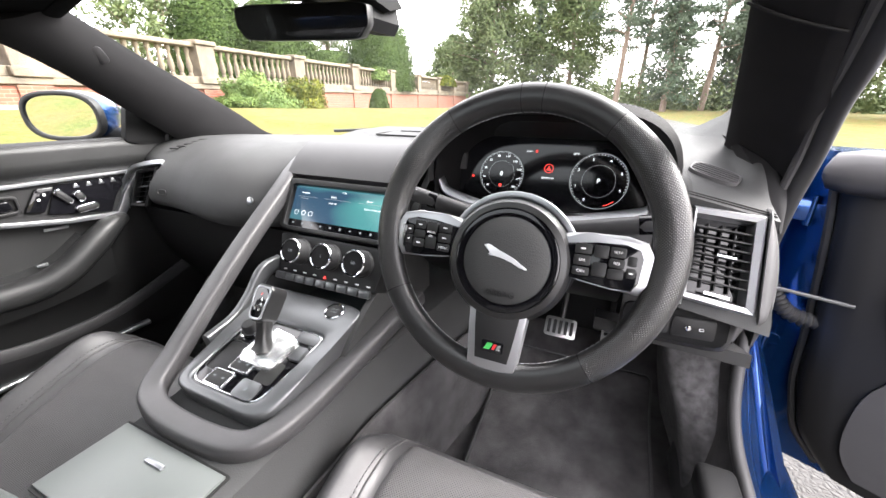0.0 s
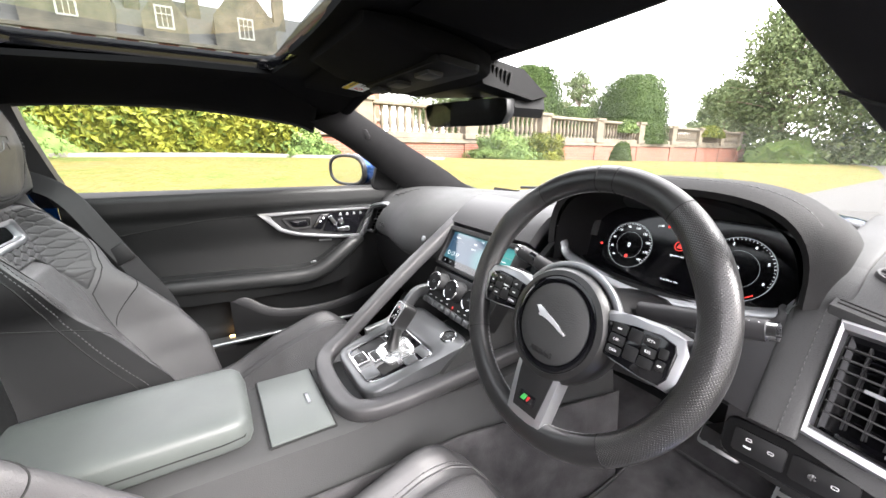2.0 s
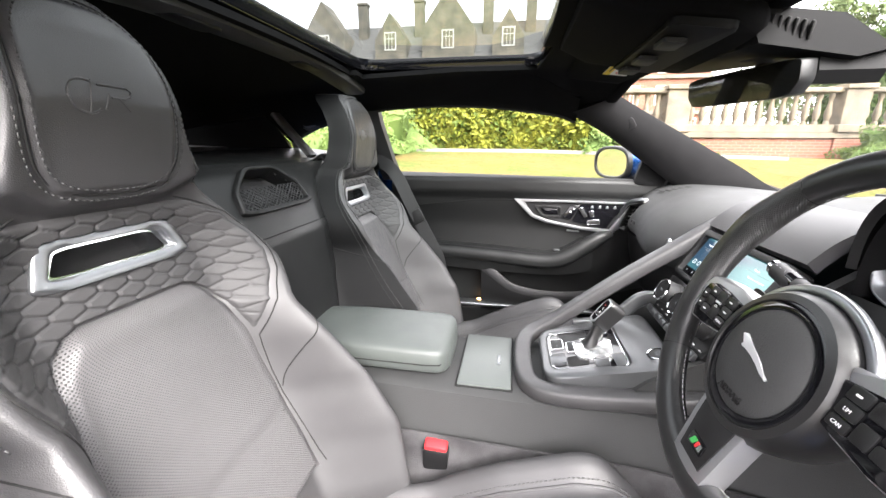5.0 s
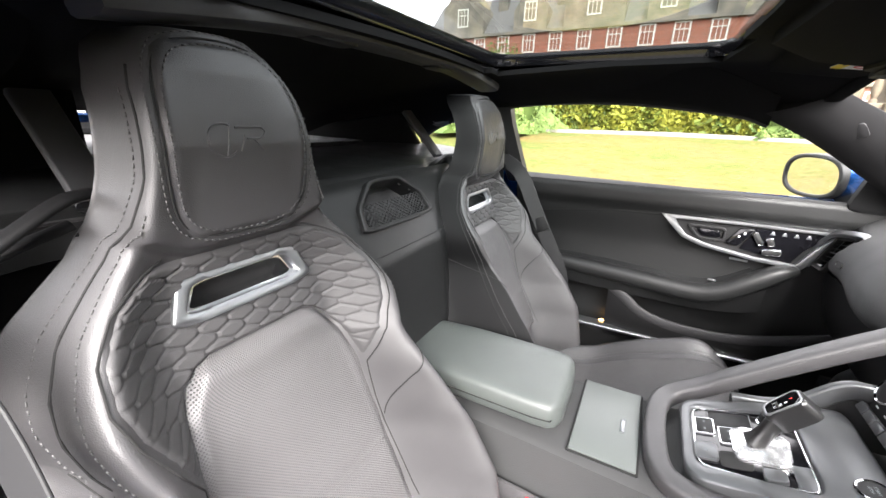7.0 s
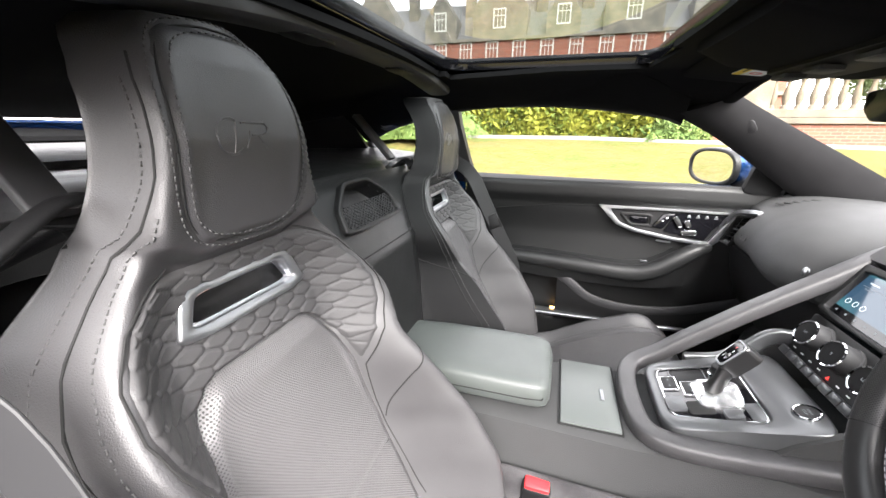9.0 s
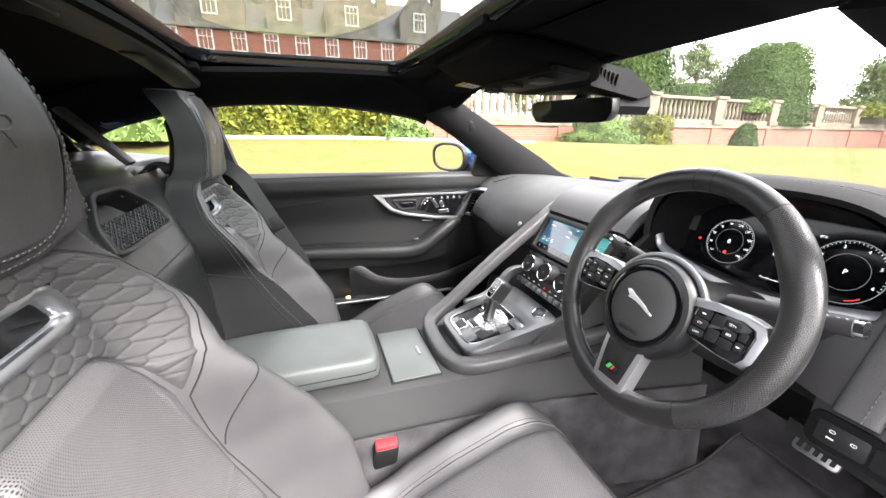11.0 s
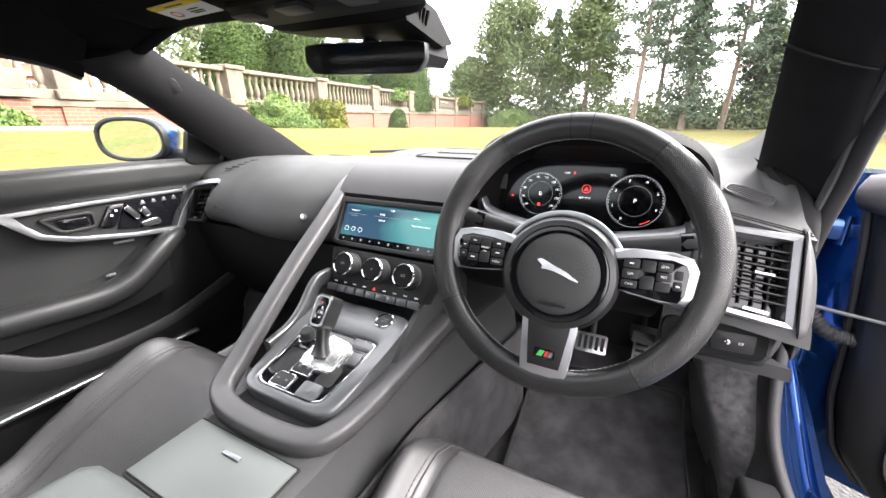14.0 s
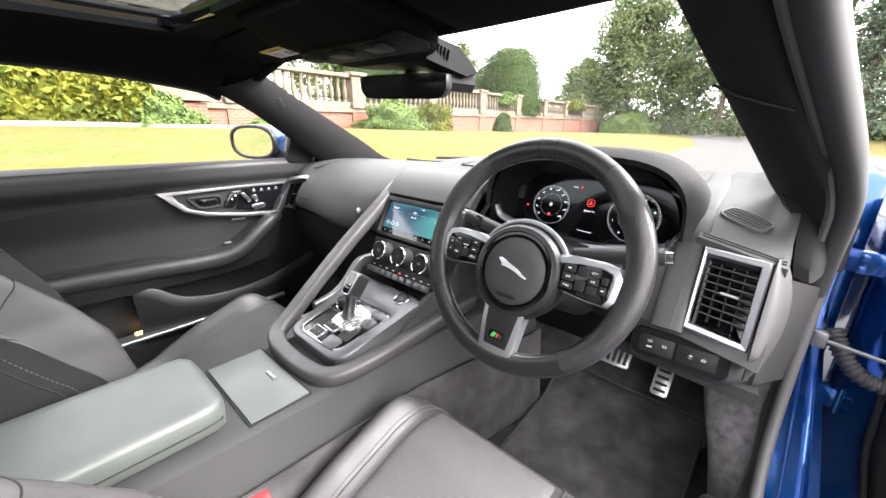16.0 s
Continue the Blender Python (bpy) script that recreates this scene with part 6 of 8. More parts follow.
def dial(cx, r, labels, a0, a1, centre, csize):
    ring = part("dial_ring", ring_plate(bmesh.new(), [(x * r, y * r) for x, y in oval(2, 2, 48)], [(x * r * 0.982, y * r * 0.982) for x, y in oval(2, 2, 48)], dm @ Matrix.Translation((cx, 0, 0.0006)), 0.0004), GLOWDIM, disp)
    for k, t in enumerate(labels):
        a = radians(lerp(a0, a1, k / (len(labels) - 1)))
        words(t, 0.0058 if len(labels) > 9 else 0.0070, dm @ Matrix.Translation((cx + r * 0.8 * math.cos(a), r * 0.8 * math.sin(a), 0.0006)), GLOWWHITE, disp, depth=0.0001)
    bm = bmesh.new()
    for k in range(41):
        a = radians(lerp(a0, a1, k / 40))
        rbox(bm, (0.0025, 0.0005, 0.0002), dm @ Matrix.Translation((cx, 0, 0.0007)) @ pose(0, 0, 0, 0, 0, math.degrees(a)) @ Matrix.Translation((r * 0.94, 0, 0)), 0)
    part("dial_ticks", bm, GLOWWHITE, disp)
    words(centre, csize, dm @ Matrix.Translation((cx, 0, 0.0006)), GLOWWHITE, disp, depth=0.0001)
    part("dial_inner_ring", ring_plate(bmesh.new(), [(x * r * 0.58, y * r * 0.58) for x, y in oval(2, 2, 40)], [(x * r * 0.572, y * r * 0.572) for x, y in oval(2, 2, 40)], dm @ Matrix.Translation((cx, 0, 0.0006)), 0.0004), GLOWDIM, disp)


dial(-0.088, 0.043, ["10", "30", "50", "70", "90", "110", "130", "150", "170", "190"], 222, -42, "0", 0.012)
dial(0.088, 0.049, ["0", "1", "2", "3", "4", "5", "6"], 240, -20, "P", 0.011)
bm = sweep(bmesh.new(), [dm @ V((0.088 + 0.044 * math.cos(radians(a)), 0.044 * math.sin(radians(a)), 0.0006)) for a in np.linspace(-48, -72, 8)], rounded(0.0014, 0.0003, 0.0001, 1), lambda t: (1, 0, 0))
part("redline", bm, GLOWRED, disp)
part("warning_symbol", ring_plate(bmesh.new(), [(x * 0.0085, y * 0.0085) for x, y in oval(2, 2, 24)], [(x * 0.0072, y * 0.0072) for x, y in oval(2, 2, 24)], dm @ Matrix.Translation((0.0, 0.016, 0.0006)), 0.0003), GLOWRED, disp)
part("warning_symbol", plate(bmesh.new(), [(-0.0045, -0.0035), (0.0045, -0.0035), (0, 0.005)], dm @ Matrix.Translation((0.0, 0.016, 0.0007)), 0.0003), GLOWRED, disp)
for t, x, y, s in (("Ignition on", 0.0, -0.001, 0.0052), ("11:49", -0.04, 0.045, 0.005), ("20°C", 0.045, 0.045, 0.005), ("Press OK to clear", 0.0, -0.045, 0.0042)):
    words(t, s, dm @ Matrix.Translation((x, y, 0.0006)), GLOWWHITE, disp, depth=0.0001)
part("telltale", plate(bmesh.new(), rounded(0.006, 0.006, 0.002, 2), dm @ Matrix.Translation((-0.088, -0.0215, 0.0006)), 0.0003), GLOWRED, disp)
part("telltale", plate(bmesh.new(), rounded(0.005, 0.004, 0.001, 2), dm @ Matrix.Translation((-0.145, -0.008, 0.0006)), 0.0003), GLOWRED, disp)
part("telltale", plate(bmesh.new(), rounded(0.004, 0.005, 0.001, 2), dm @ Matrix.Translation((-0.026, 0.046, 0.0006)), 0.0003), GLOWRED, disp)

# driver's lower dash and the outer end with its vents
def outer_end(u, v):
    x = lerp(0.555, 0.690, u)
    pts = [(0.52, 0.825), (0.36, 0.832), (0.285, 0.828), (0.262, 0.820), (0.25, 0.806), (0.215, 0.76), (0.168, 0.703), (0.195, 0.698), (0.25, 0.692)]
    k = v * (len(pts) - 1)
    y = interp(k, [(i, p[0]) for i, p in enumerate(pts)])
    z = interp(k, [(i, p[1]) for i, p in enumerate(pts)])
    return V((x, y - 0.03 * u * smooth(v, 0.25, 0.5) + 0.012, z - 0.010 * u))


def off_vent(u, v):
    p = outer_end(u, v)
    return not (0.59 < p.x < 0.668 and 0.712 < p.z < 0.815)


part("outer_end", surface(bmesh.new(), outer_end, 30, 64, 0.006, off_vent), LEATHER_SOFT, dash, "black leather outer end of the dash", sharp=60)
bm = surface(bmesh.new(), lambda u, v: V((lerp(0.13, 0.515, u), lerp(0.245, lerp(0.24, 0.38, v), v) - 0.03 * math.sin(3.1 * v), lerp(0.79, 0.60, v))), 14, 10, 0.02)
part("knee_panel", bm, PLASTIC, dash, "black lower dash panel")
bm = surface(bmesh.new(), lambda u, v: V((lerp(0.48, 0.70, u), lerp(0.200, 0.30, v) + 0.02 * (1 - u), lerp(0.622, 0.585, v))), 8, 6, 0.02)
part("switch_bank", bm, PLASTIC, dash, "lower switch bank")


def vent(name, corners, rows, depth, parent, louvres=6, posts=3, mat=SATIN_SPOKE):
    """A framed air vent between four corners (top left, top right, bottom right, bottom left)."""
    tl, tr, br, bl = [V(c) for c in corners]
    nrm = ((tr - tl).cross(bl - tl)).normalized()
    nrm = nrm if nrm.y < 0 or abs(nrm.y) < 0.2 else -nrm

    def at(u, v, d=0.0):
        return tl.lerp(tr, u).lerp(bl.lerp(br, u), v) + nrm * d
    bm = bmesh.new()
    fr = 0.10
    seg = [(0, 0), (1, 0), (1, 1), (0, 1)]
    rows_ = []
    for inset, d in ((-0.02, -0.012), (-0.02, 0.0), (0.02, 0.004), (fr, 0.001), (fr, -depth)):
        rows_.append([at(lerp(inset * 0.45, 1 - inset * 1.15, u), lerp(inset * 0.62, 1 - inset * 0.62, v), d) for u, v in seg])
    loft(bm, rows_, caps=False)
    v = part(name, bm, mat, parent, "satin silver vent frame" if mat is SATIN_SPOKE else "black louvred vent", sharp=30)
    bm = bmesh.new()
    loft(bm, [[at(u, w, -depth) for u, w in ((0.08, 0.06), (0.92, 0.06), (0.92, 0.94), (0.08, 0.94))], [at(u, w, -depth - 0.004) for u, w in ((0.08, 0.06), (0.92, 0.06), (0.92, 0.94), (0.08, 0.94))]])
    part("vent_back", bm, GLOSSBLACK, v)
    for k in range(louvres):
        w = lerp(0.14, 0.80, (k + 0.5) / louvres)
        bm = bmesh.new()
        loft(bm, [[at(u, w, -0.004), at(u, w + 0.014, -0.0035), at(u, w + 0.014, -depth * 0.6), at(u, w + 0.004, -depth * 0.6)] for u in (0.10, 0.90)])
        part("louvre", bm, PLASTIC, v)
    for k in range(posts):
        u = lerp(0.2, 0.8, (k + 0.5) / posts)
        bm = bmesh.new()
        loft(bm, [[at(u - 0.010, w, -depth * 0.66), at(u + 0.010, w, -depth * 0.66), at(u + 0.010, w, -depth * 0.95), at(u - 0.010, w, -depth * 0.95)] for w in (0.12, 0.84)])
        part("vane", bm, PLASTIC, v)
    bm = bmesh.new()
    loft(bm, [[at(u, 0.455, -0.004), at(u, 0.46, 0.003), at(u, 0.485, 0.003), at(u, 0.49, -0.004)] for u in (0.40, 0.68)])
    part("vent_tab", bm, SATIN, v)
    bm = bmesh.new()
    loft(bm, [[at(u, 0.872, -0.006), at(u, 0.876, 0.0), at(u, 0.904, 0.0), at(u, 0.908, -0.006)] for u in (0.3, 0.66)])
    part("vent_wheel", bm, CHROME, v)
    return v


vent("side_vent", [(0.586, 0.222, 0.831), (0.670, 0.221, 0.825), (0.671, 0.158, 0.705), (0.588, 0.166, 0.712)], 6, 0.035, dash, 7)
# ribbed leather beside the instruments, double seam, rounded end cap and side panel
band = cr([(0.556, 0.33, 0.863), (0.561, 0.268, 0.850), (0.562, 0.236, 0.828), (0.563, 0.200, 0.768), (0.565, 0.160, 0.702)], 6)
part("leather_band", sweep(bmesh.new(), band, oval(0.046, 0.018, 22, 3.4), (1, 0, 0)), LEATHER_SOFT, dash, "stitched leather band beside the vent", sharp=60)
part("band_stitching", stitches(bmesh.new(), [p + V((0.008, -0.0076, 0.0046)) for p in band[5:]], 0.0045, 0.003, 0.0005), STITCH, dash, sharp=180)
fascia_edge = cr([(0.556, 0.246, 0.852), (0.545, 0.240, 0.822), (0.508, 0.234, 0.790), (0.474, 0.224, 0.750), (0.455, 0.208, 0.700)], 6)
part("side_fascia", surface(bmesh.new(), lambda u, v: (lambda p, q: V((lerp(p.x, q.x - 0.02, u), lerp(p.y, q.y + 0.006, u) - 0.006 * math.sin(math.pi * u), lerp(p.z, q.z, u))))(fascia_edge[round(v * 24)], band[round(6 + v * 18)]), 8, 24, 0.006), PLASTIC_DARK, dash, "smooth charcoal fascia below the instruments", sharp=60)
part("band_forward", sweep(bmesh.new(), cr([(0.556, 0.31, 0.857), (0.555, 0.36, 0.871), (0.554, 0.44, 0.887), (0.552, 0.56, 0.905)], 4), oval(0.046, 0.018, 22, 3.4), (1, 0, 0)), LEATHER_SOFT, dash, sharp=60)


def shoulder_z(x, y):
    return 0.844 + 0.225 * (y - 0.235) - 0.2 * (x - 0.586) * (1 - smooth(y, 0.34, 0.5)) + 0.022 * smooth(x, 0.650, 0.685) * smooth(y, 0.27, 0.36) + 0.03 * smooth(x, 0.60, 0.67) * smooth(y, 0.42, 0.54)


def shoulder(u, v):
    x = lerp(0.572, 0.688, u)
    y = lerp(0.226, 0.57, max(v - 0.06, 0) / 0.94) - 0.004 * smooth(u, 0, 1)
    return V((x, y + (0.004 if v < 0.03 else 0), shoulder_z(x, y) - (0.016 if v < 0.03 else 0)))


part("dash_shoulder", surface(bmesh.new(), shoulder, 24, 40, 0.008), LEATHER_SOFT, dash, "black leather shoulder at the dash end", sharp=60)
for y in (0.236, 0.244):
    part("top_seam", tube(bmesh.new(), [V((x, y - 0.004 * (x - 0.572) / 0.116, shoulder_z(x, y) + 0.0002)) for x in np.linspace(0.576, 0.686, 14)], 0.0011, 6), SEAM, dash)


def end_cap(u, v):
    z = lerp(0.830, 0.664, v)
    yv = interp(z, [(0.66, 0.150), (0.705, 0.148), (0.825, 0.216), (0.85, 0.25)])
    a = u * math.pi / 2
    bulge = 0.024 * math.sin(math.pi * min(max((v - 0.05) / 0.95, 0), 1)) ** 0.7 + 0.004
    return V((0.674 + bulge * math.sin(a), yv + 0.004 + (0.055 + bulge) * (1 - math.cos(a)), z))


part("end_cap", surface(bmesh.new(), end_cap, 14, 24, 0.004), PLASTIC_DARK, dash, "smooth charcoal rounded end cap", sharp=60)
part("end_panel", surface(bmesh.new(), lambda u, v: V((lerp(0.686, 0.738, u), lerp(0.245, 0.388, u) + 0.02 * v * (1 - u), lerp(lerp(0.800, 0.755, u), lerp(0.60, 0.575, u), v))), 6, 8, 0.006), PLASTIC_DARK, dash, "flat charcoal panel at the end of the dash")
part("lower_cheek", surface(bmesh.new(), lambda u, v: V((lerp(0.515, 0.676, u), lerp(0.194, 0.190, v) + 0.04 * smooth(u, 0.86, 1.0) + 0.02 * smooth(v, 0.75, 1.0), lerp(0.704, 0.618, v))), 16, 12, 0.01), PLASTIC_DARK, dash, "charcoal lower cheek under the vent", sharp=60)
# oval screen vent on top
tv = facing((0.621, 0.336, 0.8600), (0.2, -0.225, 1), (0, 1, 0), 0.0034) @ pose(0, 0, 0, 0, 0, -8)
v1 = part("top_vent", ring_plate(bmesh.new(), oval(0.074, 0.056, 28, 3.4), oval(0.068, 0.050, 28, 3.4), tv @ pose(0, 0, 0.0022, 0, 0, -12), 0.010, 0.001), PLASTIC_GREY, dash, "oval demister vent")
part("vent_back", plate(bmesh.new(), oval(0.073, 0.053, 28, 3.4), tv @ pose(0, 0, -0.0003, 0, 0, -12), 0.006), SEAM, v1)
for k in range(5):
    y = -0.019 + 0.0095 * k
    w = 0.069 * (1 - (abs(y) / 0.029) ** 3.4) ** (1 / 3.4)
    part("slat", rbox(bmesh.new(), (w * 0.98, 0.0022, 0.003), tv @ pose(0, 0, 0.0, 0, 0, -12) @ pose(0, y, 0.0006, 0, 0, 0), 0.0006, 1), PLASTIC_GREY, v1)
# switch panel by the driver's knee: two modules in one rounded recess
sp = facing((0.588, 0.176, 0.660), (0.05, -0.97, 0.16))
bank = part("switch_panel", plate(bmesh.new(), rounded(0.140, 0.050, 0.012), sp, 0.03, 0.003), SEATSHELL, dash, "black switch panel")
for x, w in ((-0.032, 0.052), (0.026, 0.056)):
    part("switch_module", plate(bmesh.new(), rounded(w, 0.030, 0.004), sp @ Matrix.Translation((x, 0, 0.0025)), 0.004, 0.001), PLASTIC, bank)
for x, y in ((-0.042, 0.005), (-0.020, 0.002), (0.036, 0.0)):
    part("switch_symbol", ring_plate(bmesh.new(), rounded(0.0065, 0.004, 0.0018), rounded(0.0048, 0.0024, 0.001), sp @ Matrix.Translation((x, y, 0.0030)), 0.0004), WHITEINK, bank)
part("switch_symbol", rbox(bmesh.new(), (0.008, 0.0022, 0.0004), sp @ Matrix.Translation((-0.042, -0.005, 0.0028)), 0), WHITEINK, bank)
lathe_dial = lathe(bmesh.new(), [(0.0042, 0.0), (0.004, 0.003), (0.0, 0.0034)], sp @ Matrix.Translation((0.018, 0, 0.0026)), 14)
part("dimmer_dial", lathe_dial, CHROME, bank)

# ---- pedals ----
for nm, x, y, z, w, h, lab in (("brake_pedal", 0.398, 0.565, 0.372, 0.085, 0.055, "metal brake pedal with black rubber ribs"), ("accelerator_pedal", 0.527, 0.57, 0.358, 0.042, 0.10, "metal accelerator pedal with rubber studs")):
    pm = facing((x, y, z), (0, -0.8, 0.6))
    pd = thing(nm, (x, y, z), lab, "pedal")
    part("pad", plate(bmesh.new(), rounded(w, h, 0.008), pm, 0.008, 0.002), STEEL, pd)
    n = 5
    for k in range(n):
        part("rubber_rib", rbox(bmesh.new(), ((w * 0.1, h * 0.7, 0.004) if w > h else (w * 0.7, h * 0.08, 0.004)), pm @ Matrix.Translation(((k - 2) * w * 0.18, 0, 0.001) if w > h else (0, (k - 2) * h * 0.18, 0.001)), 0.001, 1), RUBBER, pd)
    part("arm", tube(bmesh.new(), cr([(x, y + 0.01, z), (x, y + 0.08, z + 0.06), (x, y + 0.14, z + 0.22)], 4), 0.008, 8), PLASTIC, pd)
# footwell mat
bm = surface(bmesh.new(), lambda u, v: V((lerp(lerp(0.285, 0.246, v), lerp(0.64, 0.645, v), u), lerp(-0.15, 0.57, v), lerp(0.214, 0.222, v) + 0.05 * smooth(v, 0.8, 1.0) + 0.002 * math.sin(u * 9 + v * 7))), 16, 20, 0.006)
mat_ = thing("floor_mat", (0.42, 0.2, 0.2), "black carpet floor mat with a bound edge in the driver's footwell", "floor mat")
part("mat_surface", bm, CARPET, mat_)
rise = lambda v: lerp(0.219, 0.228, v) + 0.05 * smooth(v, 0.8, 1.0)
inner_edge = [V((lerp(0.285, 0.246, v), lerp(-0.15, 0.57, v), rise(v) + 0.003)) for v in np.linspace(0, 1, 20)]
outer_edge = [V((x, 0.57, 0.279)) for x in np.linspace(0.26, 0.635, 8)] + [V((lerp(0.64, 0.645, v), lerp(-0.15, 0.57, v), rise(v))) for v in np.linspace(0.98, 0, 16)]
part("binding", tube(bmesh.new(), inner_edge, 0.0045, 8), RUBBER, mat_, "black bound inner edge")
part("binding", tube(bmesh.new(), outer_edge, 0.003, 6), PLASTIC_GREY, mat_)

# ---- centre console ----
con = thing("centre_console", (0, -0.2, 0.2), "leather-trimmed centre console with storage lid and gear selector plate", "console")


def con_half(y):
    return interp(y, [(-0.80, 0.090), (-0.45, 0.100), (-0.2, 0.110), (0.0, 0.117), (0.2, 0.15), (0.4, 0.19)])


rings = []
for y in np.linspace(-0.80, 0.42, 30):
    w = con_half(y)
    zt = interp(y, [(-0.8, 0.538), (-0.2, 0.538), (0.1, 0.55), (0.42, 0.58)])
    rings.append([V((sx * (w + dx), y, z)) for sx, dx, z in ((-1, 0.05, 0.21), (-1, 0.028, 0.42), (-1, 0.006, zt - 0.008), (-1, -0.006, zt), (1, -0.006, zt), (1, 0.006, zt - 0.008), (1, 0.028, 0.42), (1, 0.05, 0.21))])
part("body", loft(bmesh.new(), rings), LEATHER_SOFT, con, "black leather console sides")
for sx in (-1, 1):
    bm = surface(bmesh.new(), lambda u, v, sx=sx: (lambda y: V((sx * (con_half(y) + 0.034 + 0.022 * v), y, lerp(0.455, 0.20, v))))(lerp(-0.80, 0.42, u)), 24, 6, 0.005)
    part("tunnel_carpet", bm, CARPET, con, "black carpet along the tunnel")
# storage lid with its gap and catch
part("lid_gap", plate(bmesh.new(), rounded(0.211, 0.112, 0.003), facing((-0.006, -0.272, 0.5400), (0, 0, 1), (0, 1, 0)), 0.004), SEAM, con)
lid = part("storage_lid", rbox(bmesh.new(), (0.2035, 0.1045, 0.012), (-0.006, -0.272, 0.5375), 0.002), FLAP_SKYLIT, con, "smooth grey storage lid")
part("catch", rbox(bmesh.new(), (0.034, 0.007, 0.004), pose(0.000, -0.246, 0.5450, 0, 0, 0), 0.0018), SATIN, lid, "small silver catch")
# armrest
rings = []
for y, s, d in ((-0.345, 0.6, 0.022), (-0.352, 0.86, 0.008), (-0.365, 0.97, 0.002), (-0.39, 1, 0), (-0.48, 1, -0.001), (-0.58, 1, 0), (-0.66, 0.98, 0.004), (-0.70, 0.9, 0.012)):
    rings.append([V((-0.004 + x * s, y, 0.545 + (0.062 - d) * (0.5 + zz))) for x, zz in [(px, py) for px, py in oval(0.192, 1.0, 28, 5)]])
arm = part("armrest", loft(bmesh.new(), rings), CONSOLE_SKYLIT, con, "padded leather armrest lid", sharp=50)
bm = tube(bmesh.new(), [V((-0.004 + x * 1.003, y, 0.572)) for x, y in [(0.0965, -0.68), (0.0965, -0.39), (0.092, -0.36), (0.06, -0.348), (-0.06, -0.348), (-0.092, -0.36), (-0.0965, -0.39), (-0.0965, -0.68)]], 0.0012, 5)
part("armrest_seam", bm, SEAM, con)
# leather roll from the dash round the rear of the selector
roll = cr([(-0.205, 0.40, 0.860), (-0.166, 0.30, 0.860), (-0.150, 0.215, 0.838), (-0.147, 0.125, 0.775), (-0.145, 0.03, 0.705), (-0.143, -0.06, 0.633), (-0.140, -0.125, 0.580), (-0.126, -0.170, 0.556),
           (-0.080, -0.192, 0.551), (0.0, -0.197, 0.549), (0.075, -0.188, 0.549), (0.105, -0.155, 0.551), (0.116, -0.09, 0.556), (0.124, 0.0, 0.568), (0.132, 0.10, 0.582), (0.14, 0.2, 0.595)], 7)
part("grab_roll", sweep(bmesh.new(), roll, oval(0.036, 0.031, 20, 4.0), None), LEATHER, con, "leather-wrapped grab roll round the selector", sharp=80)
bm = bmesh.new()
stitches(bm, [p + V((0, -0.012, 0.013)) if i > 50 else p + V((0.018, 0, 0.008)) for i, p in enumerate(roll[6:])], 0.005, 0.003)
part("roll_stitching", bm, STITCH, con)
# silver bracket inside the roll
bm = sweep(bmesh.new(), cr([(-0.122, 0.10, 0.665), (-0.124, 0.06, 0.66), (-0.124, 0.02, 0.62), (-0.122, -0.02, 0.595), (-0.118, -0.08, 0.585)], 5), rounded(0.016, 0.03, 0.005), (1, 0, 0))
part("bracket", bm, SATIN_DARK, con)
# selector plate: dark satin surround and black panel
pn = V((0, -0.26, 0.966)).normalized()


def pl(x, y):
    """A point on the selector plate's plane; y runs up the slope from its rear end."""
    return V((x, -0.160 + 0.966 * y, 0.566 + 0.26 * y))


pmx = facing(pl(0, 0), tuple(pn), (0, 0.966, 0.26))
pout = soft_poly([(-0.100, 0.0), (0.092, 0.0), (0.108, 0.14), (0.112, 0.232), (-0.112, 0.232), (-0.106, 0.14)], 5, 0.22)
pinn = soft_poly([(-0.078, 0.018), (0.062, 0.018), (0.078, 0.10), (0.082, 0.158), (-0.082, 0.158), (-0.080, 0.10)], 5, 0.18)
part("plate_surround", ring_plate(bmesh.new(), pout, pinn, pmx @ Matrix.Translation((0, 0, 0.006)), 0.03, 0.005), SATIN_DARK, con, "dark satin metal selector surround", sharp=50)
part("plate_edge", ring_plate(bmesh.new(), [(x * 0.985, 0.09 + (y - 0.09) * 0.985) for x, y in pinn], [(x * 0.955, 0.09 + (y - 0.09) * 0.955) for x, y in pinn], pmx @ Matrix.Translation((0, 0, 0.003)), 0.008, 0.001), CHROME, con)
plate_ = part("selector_panel", plate(bmesh.new(), pinn, pmx @ Matrix.Translation((0, 0, 0.0005)), 0.01), GLOSSBLACK, con, "gloss black selector panel")


def pbox(name, x, y, w, h, t, mat, parent, r=0.002, lab="", z=0.0):
    return part(name, plate(bmesh.new(), rounded(w, h, min(w, h) * 0.18, 3), pmx @ Matrix.Translation((x, y, 0.001 + t + z)), t + 0.002, r), mat, parent, lab)


pbox("coin_tray", -0.052, 0.072, 0.040, 0.058, 0.0012, PLASTIC, plate_, 0.001, "small open tray")
part("tray_rim", ring_plate(bmesh.new(), rounded(0.044, 0.062, 0.008), rounded(0.038, 0.056, 0.006), pmx @ Matrix.Translation((-0.052, 0.072, 0.004)), 0.004, 0.001), GLOSSBLACK, plate_)
for x, y in ((-0.012, 0.068), (-0.030, 0.036)):
    k = pbox("console_switch", x, y, 0.036, 0.024, 0.0035, PLASTIC, plate_, 0.001)
    part("switch_frame", ring_plate(bmesh.new(), rounded(0.040, 0.028, 0.003), rounded(0.036, 0.024, 0.002), pmx @ Matrix.Translation((x, y, 0.004)), 0.003, 0.0006), CHROME, plate_)
    for dx in (-0.009, 0.009):
        pbox("switch_symbol", x + dx, y, 0.005, 0.003, 0.0003, GLOWDIM, plate_, 0, z=0.0034)
